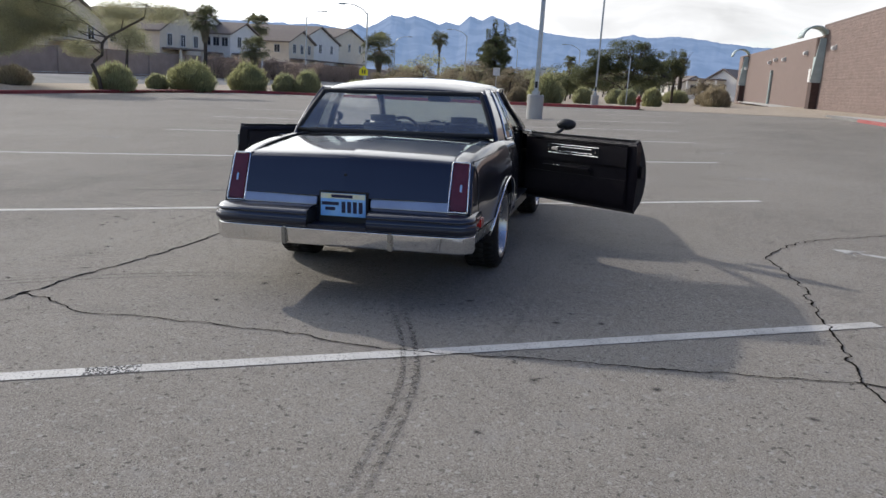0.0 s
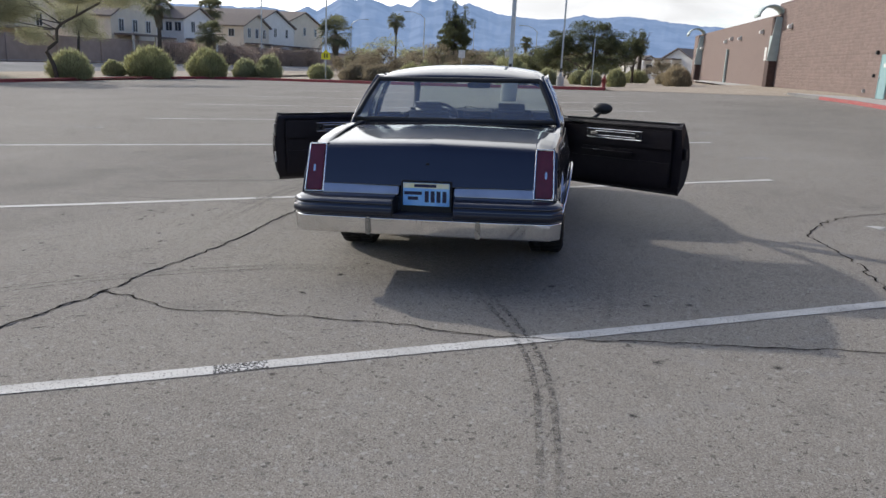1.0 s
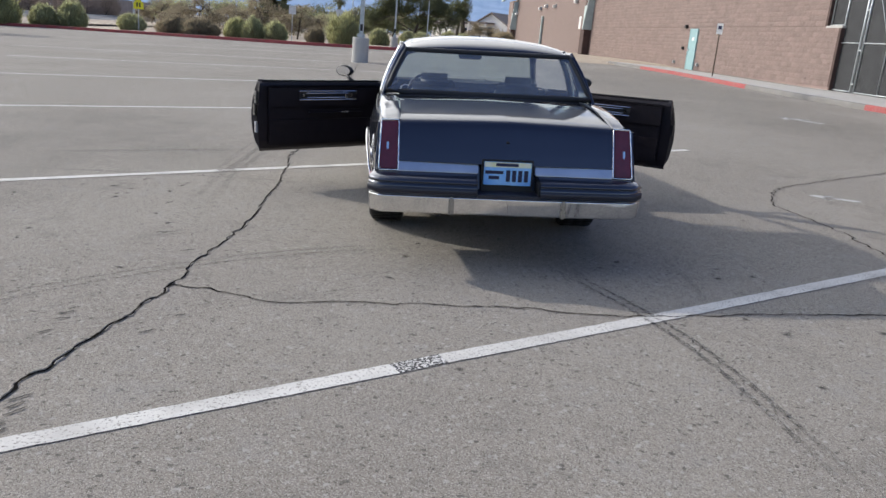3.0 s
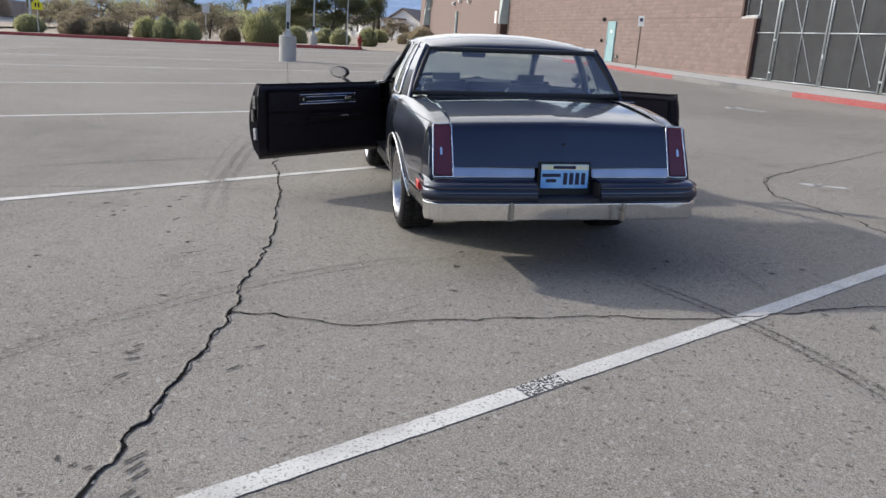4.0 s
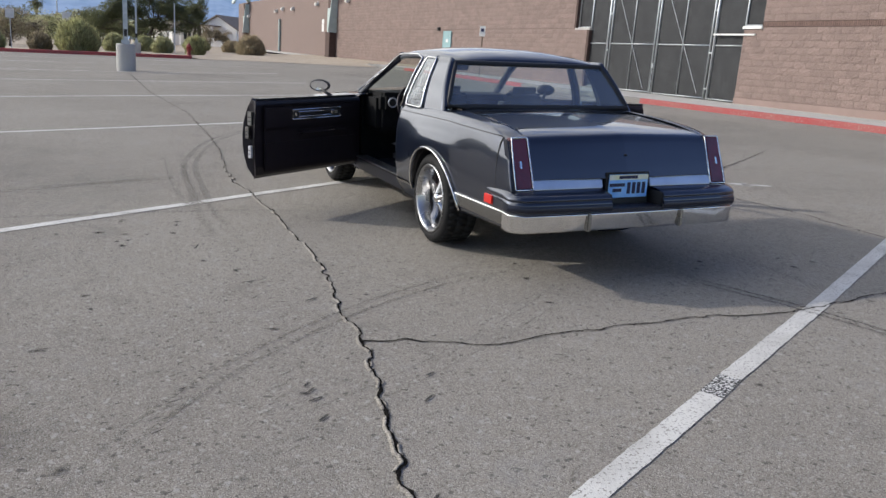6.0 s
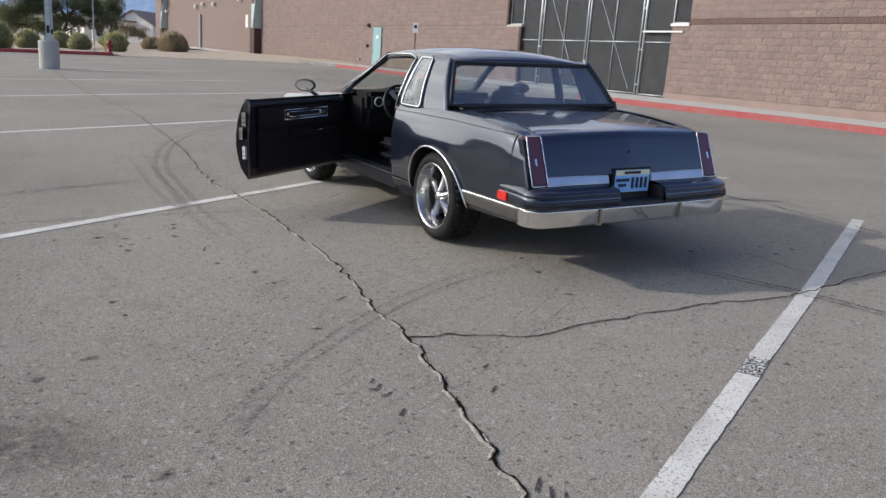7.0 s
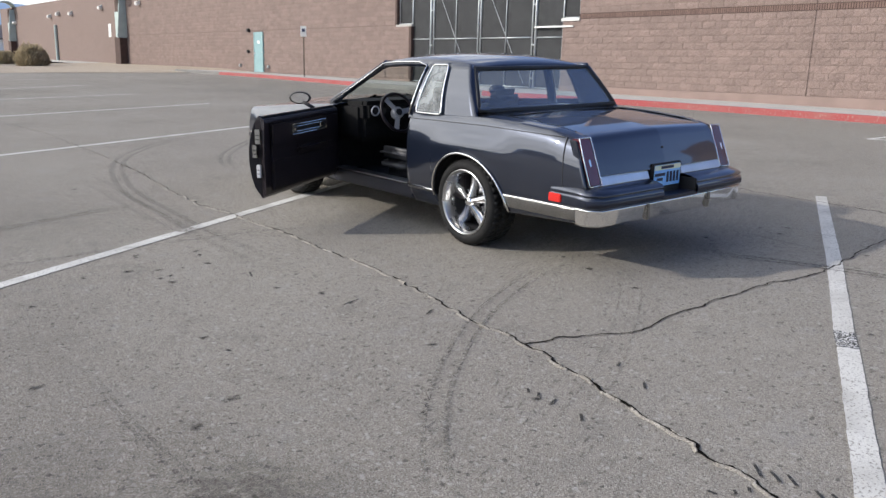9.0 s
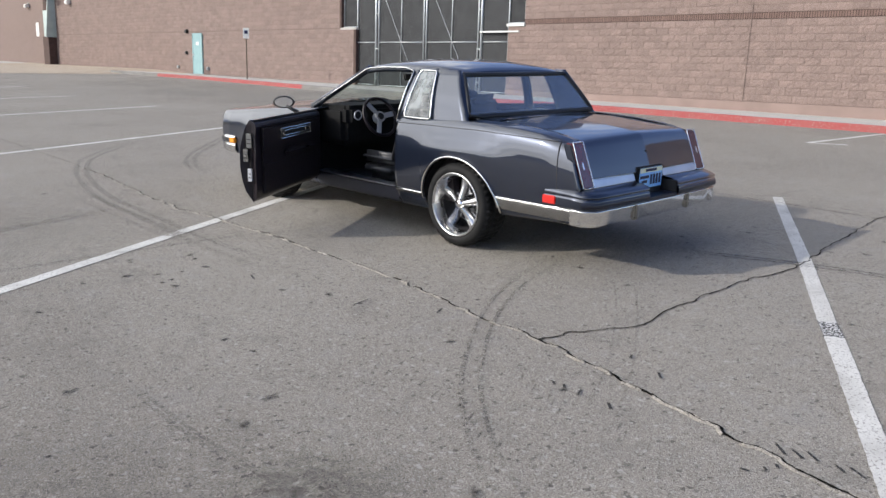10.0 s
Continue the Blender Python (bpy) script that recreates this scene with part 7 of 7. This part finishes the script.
house(-53.0, 121.0, 14.5, 15, 6.4, 8.5, STUCCO, 88, "broad cream two-storey stucco house with brown roof", 3)
house(-54.0, 59.0, 8.0, 12, 4.7, 6.8, STUCCO, 88, "cream two-storey stucco house with brown tiled roof", 2)
house(3.4, 126.0, 4.6, 9, 2.2, 3.4, STUCCO_WHITE, 20, "low white stucco house with brown roof", 1)
house(7.2, 117.0, 6.2, 9, 2.6, 4.3, STUCCO_WHITE, -38, "white stucco house with brown roof", 1)


def boundary_wall(y0, y1, x0, x1, h):
    w = thing("boundary_wall", "brown block boundary wall along the street", "wall", kind="structure")
    n = int((y1 - y0) / 6)
    for k in range(n):
        a, b = k / n, (k + 1) / n
        pa, pb = Vector((lerp(x0, x1, a), lerp(y0, y1, a), 0)), Vector((lerp(x0, x1, b), lerp(y0, y1, b), 0))
        z = lot_height(pa.x, pa.y)
        m = Matrix.Translation((pa.x, pa.y, z)) @ (pb - pa).to_track_quat("Y", "Z").to_matrix().to_4x4()
        part("panel", box(-0.1, 0.1, 0.0, (pb - pa).length, -0.3, h, 0.01, m=m), BOUNDARY, w)
        part("pilaster", box(-0.2, 0.2, -0.2, 0.2, -0.3, h + 0.08, 0.01, m=m), BOUNDARY, w)
        part("coping", box(-0.14, 0.14, 0.2, (pb - pa).length - 0.2, h, h + 0.07, 0.01, m=m), BOUNDARY, w)
    return w


boundary_wall(10, 150, -51.0, -49.5, 2.3)
for i in range(11):
    shrub(-46.6 + 0.7 * math.sin(i * 2.3), 71.0 + 3.9 * i, 2.1 + 0.5 * math.sin(i * 1.7), 2.7 + 0.5 * math.sin(i * 3.1), LEAF_TWIG, "bare pinkish-brown twiggy bush before the boundary wall", 650 + i, 5200, 0.2, "roadside bushes")


def street_lamp(x, y, height, turn):
    p = thing("street_lamp", "grey curved-arm street lamp beside the road", "street lamp", pose(x, y, lot_height(x, y), 0, 0, turn), "street lamps")
    part("pole", tube([(0, 0, -0.1), (0, 0, height * 0.5), (0, 0, height)], [0.11, 0.09, 0.07], 8), GALVANISED, p)
    part("arm", tube([(0, 0, height - 0.15), (-0.5, 0, height + 0.35), (-1.4, 0, height + 0.7), (-2.3, 0, height + 0.78)], [0.05, 0.045, 0.04, 0.035], 7), GALVANISED, p)
    part("lamp_head", box(-2.9, -2.2, -0.14, 0.14, height + 0.68, height + 0.82, 0.04), GALVANISED, p)
    return p


street_lamp(-26.6, 64.6, 7.3, 0)
street_lamp(-27.1, 101.4, 7.7, 0)
street_lamp(-43.3, 117.0, 6.9, 180)
street_lamp(-47.3, 93.6, 8.4, 180)
street_lamp(-30.0, 150.0, 8.0, 90)
street_lamp(-14.0, 120.0, 7.0, 0)
t = thing("crossing_sign", "yellow-green pentagon crossing sign on a post", "sign", pose(-21.75, 52.5, lot_height(-21.7, 52.5), 0, 0, 22))
part("post", rod((0, 0, -0.1), (0, 0, 2.5), 0.035), GALVANISED, t)
bm = prism([(-0.34, 1.6), (0.34, 1.6), (0.34, 2.0), (0, 2.34), (-0.34, 2.0)], -0.06, -0.045)
bm.transform(Matrix(((1, 0, 0, 0), (0, 0, 1, 0), (0, 1, 0, 0), (0, 0, 0, 1))))
bmesh.ops.recalc_face_normals(bm, faces=bm.faces[:])
b = part("board", bm, YELLOW_SIGN, t)
for x in (-0.09, 0.09):
    part("symbol_bar", box(x - 0.045, x + 0.045, -0.066, -0.06, 1.74, 2.04), BLACK, b)
for x, y in ((-9.8, 46.2), (-7.2, 49.0)):
    t = thing("small_sign", "small white sign on a short post in the gravel", "sign", pose(x, y, lot_height(x, y) + 0.05), "small signs")
    part("post", rod((0, 0, -0.1), (0, 0, 2.1), 0.025), GALVANISED, t)
    part("board", box(-0.22, 0.22, -0.045, -0.03, 1.75, 2.25, 0.01), WHITE_PAINT, t)


# ---- mountains ----
def ridge(name, dist, heights, seed, rough, label):
    """A mountain range on an arc, its skyline set by a few summits and broken by noise."""
    rows = []
    n = 1100
    for layer in range(18):
        t = layer / 17
        row = []
        for k in range(n + 1):
            a = lerp(-60, 60, k / n)
            hgt = curve_at(heights, a)
            broken = hgt * (1 + rough * noise.fractal((a * 0.35, seed, 0), 0.8, 2.1, 6)) + rough * 160 * noise.fractal((a * 3.1, seed + 4, 1), 0.9, 2.2, 6) * (0.3 + 0.7 * t)
            d = dist * (0.62 + 0.38 * t) + dist * 0.012 * noise.fractal((a * 0.8, t * 6, seed), 0.9, 2.1, 5)
            z = broken * (t ** 1.35) * (1 + 0.16 * noise.fractal((a * 0.9, t * 5, seed + 9), 0.8, 2.1, 5) * (1 - t)) - 4
            row.append((d * math.sin(radians(a)), d * math.cos(radians(a)), z))
        rows.append(row)
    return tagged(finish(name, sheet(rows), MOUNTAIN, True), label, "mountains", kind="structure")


ridge("backdrop_mountains", 3000, [(-60, 150), (-40, 170), (-34.25, 174), (-29.4, 172), (-28.45, 178), (-27.79, 171), (-26.16, 181), (-25.14, 176), (-24.08, 168), (-23.1, 190), (-22.46, 178), (-21.57, 205), (-20.71, 230), (-19.71, 221), (-19.08, 232), (-18.23, 220), (-17.41, 207), (-16.82, 219), (-15.93, 207), (-15.21, 242), (-14.32, 232), (-13.66, 250), (-12.85, 237), (-12.35, 222), (-11.85, 234), (-11.03, 218), (-9.85, 199), (-8.21, 191), (-6.6, 188), (-5.02, 190), (-3.79, 207), (-2.85, 197), (-1.18, 207), (0.49, 203), (2.37, 191), (4.17, 184), (12, 165), (60, 140)], 3, 0.012, "hazy blue mountain range on the horizon")


# ---- block courses of the wall ----
def block_mesh(w, h, seed):
    """One rough split-face block: a bulging front with chipped edges."""
    rng = random.Random(seed)
    bm = bmesh.new()
    g = 0.004
    xs = (g, w * 0.2, w * 0.42, w * 0.63, w * 0.82, w - g)
    rows = []
    for i, z in enumerate((g, h * 0.3, h * 0.68, h - g)):
        row = []
        for k, y in enumerate(xs):
            edge = i in (0, 3) or k in (0, 5)
            row.append((-(rng.uniform(0.002, 0.009) if edge else rng.uniform(0.006, 0.019)), y + (0 if edge else rng.uniform(-0.02, 0.02)), z + (0 if edge else rng.uniform(-0.015, 0.015))))
        rows.append(row)
    sheet(rows, bm, flip=True)
    for a, b in (((g, g), (w - g, g)), ((w - g, g), (w - g, h - g)), ((w - g, h - g), (g, h - g)), ((g, h - g), (g, g))):
        f = [bm.verts.new(p) for p in ((-0.005, *a), (-0.005, *b), (0.04, *b), (0.04, *a))]
        bm.faces.new(f)
    return bm


BLOCKS = []
for s in range(8):
    me = bpy.data.meshes.new("block")
    b = block_mesh(BLOCK_W, BLOCK_H, 900 + s)
    b.to_mesh(me)
    b.free()
    me.materials.append(BLOCK)
    BLOCKS.append(me)


def lay_blocks(owner, y0, y1, z0, z1, keep, limit, seed):
    """Courses of blocks in running bond; the nearest ones as pieces, the rest joined."""
    rng = random.Random(seed)
    rest = bmesh.new()
    count = 0
    rows = int(round((z1 - z0) / BLOCK_H))
    for r in range(rows):
        z = z0 + r * BLOCK_H
        y = y0 - (BLOCK_W / 2 if r % 2 else 0)
        while y < y1 - 0.02:
            a, b = max(y, y0), min(y + BLOCK_W, y1)
            y += BLOCK_W
            if b - a < 0.05 or skip_block((a + b) / 2, z + BLOCK_H / 2):
                continue
            me = rng.choice(BLOCKS)
            m = Matrix.Translation((WALL_X + 0.02, a, z)) @ Matrix.Diagonal((1, (b - a) / BLOCK_W, 1, 1))
            if count < limit and keep(a, z):
                ob = new("block", me)
                ob.parent = owner
                ob.matrix_basis = m
                count += 1
            else:
                n = len(rest.verts)
                rest.from_mesh(me)
                rest.verts.ensure_lookup_table()
                for v in rest.verts[n:]:
                    v.co = m @ v.co
    if len(rest.verts):
        tagged(part("blocks", rest, BLOCK, owner), kind="stuff")
    else:
        rest.free()


def skip_block(y, z):
    return abs(y - 38.6) < 0.55 and z < 3.0


lay_blocks(wall_right, -8.0, GATE_Y0, PLINTH_TOP, PLINTH_TOP + 11 * BLOCK_H, lambda y, z: 3.6 < y < 14.6, 300, 5)
lay_blocks(wall_right, -8.0, GATE_Y0 - 0.72, 3.235, 3.235 + 9 * BLOCK_H, lambda y, z: False, 0, 6)
lay_blocks(wall_left, GATE_Y1 + 0.02, 60.0, PLINTH_TOP, PLINTH_TOP + 11 * BLOCK_H, lambda y, z: y < 35.5 and z < 2.4, 200, 7)
lay_blocks(wall_left, GATE_Y1 + 1.0, 60.0, 3.085, 3.085 + 19 * BLOCK_H, lambda y, z: False, 0, 8)


def soldier_course(owner, y0, y1, z, seed):
    """A band of narrow upright bricks."""
    rng = random.Random(seed)
    w = 0.0665
    meshes = []
    for s in range(4):
        me = bpy.data.meshes.new("brick")
        d = rng.uniform(0.004, 0.012)
        b = box(-0.012 - d, 0.03, 0.011, w - 0.011, 0.0, 0.145)
        b.to_mesh(me)
        b.free()
        me.materials.append(BAND)
        meshes.append(me)
    rest = bmesh.new()
    y = y0
    i = 0
    while y < y1 - w:
        me = rng.choice(meshes)
        m = Matrix.Translation((WALL_X + 0.02, y, z))
        if 4.0 < y < 14.0:
            ob = new("brick", me)
            ob.parent = owner
            ob.matrix_basis = m
        else:
            n = len(rest.verts)
            rest.from_mesh(me)
            rest.verts.ensure_lookup_table()
            for v in rest.verts[n:]:
                v.co = m @ v.co
        y += w
    tagged(part("bricks", rest, BAND, owner), kind="stuff")


BAND = material("band_brick", (0.19, 0.125, 0.102), 0.9, second=(0.165, 0.108, 0.088), scale=6, bump=0.3, random_value=0.1)
tagged(finish("band_backing", box(WALL_X + 0.014, WALL_X + 0.03, -8.0, GATE_Y0 - 0.72, 3.063, 3.232), DARK_BROWN), "dark recessed joint band behind the upright bricks", "wall band", kind="structure")
soldier_course(wall_right, -8.0, GATE_Y0 - 0.72, 3.072, 9)

# the building is turned into its true line
BUILDING = ("wall_right", "wall_left", "wall_far", "wall_over_gate", "building_roof", "wall_recess", "floor_recess", "wall_recess_south", "wall_recess_north", "baseboard_right", "baseboard_left", "control_joint", "wall_end", "service_gate", "ledge_right", "ledge_left", "ledge_bar", "wall_jamb", "wall_upper_jamb", "door_1", "alarm_bell", "meter_box", "hose_tap", "wall_lamp", "wall_notice", "wall_pier", "downpipe", "band_backing")
for ob in scene.objects:
    if ob.parent is None and ob.name.split(".")[0] in BUILDING:
        ob.matrix_basis = WALL_FRAME @ ob.matrix_basis
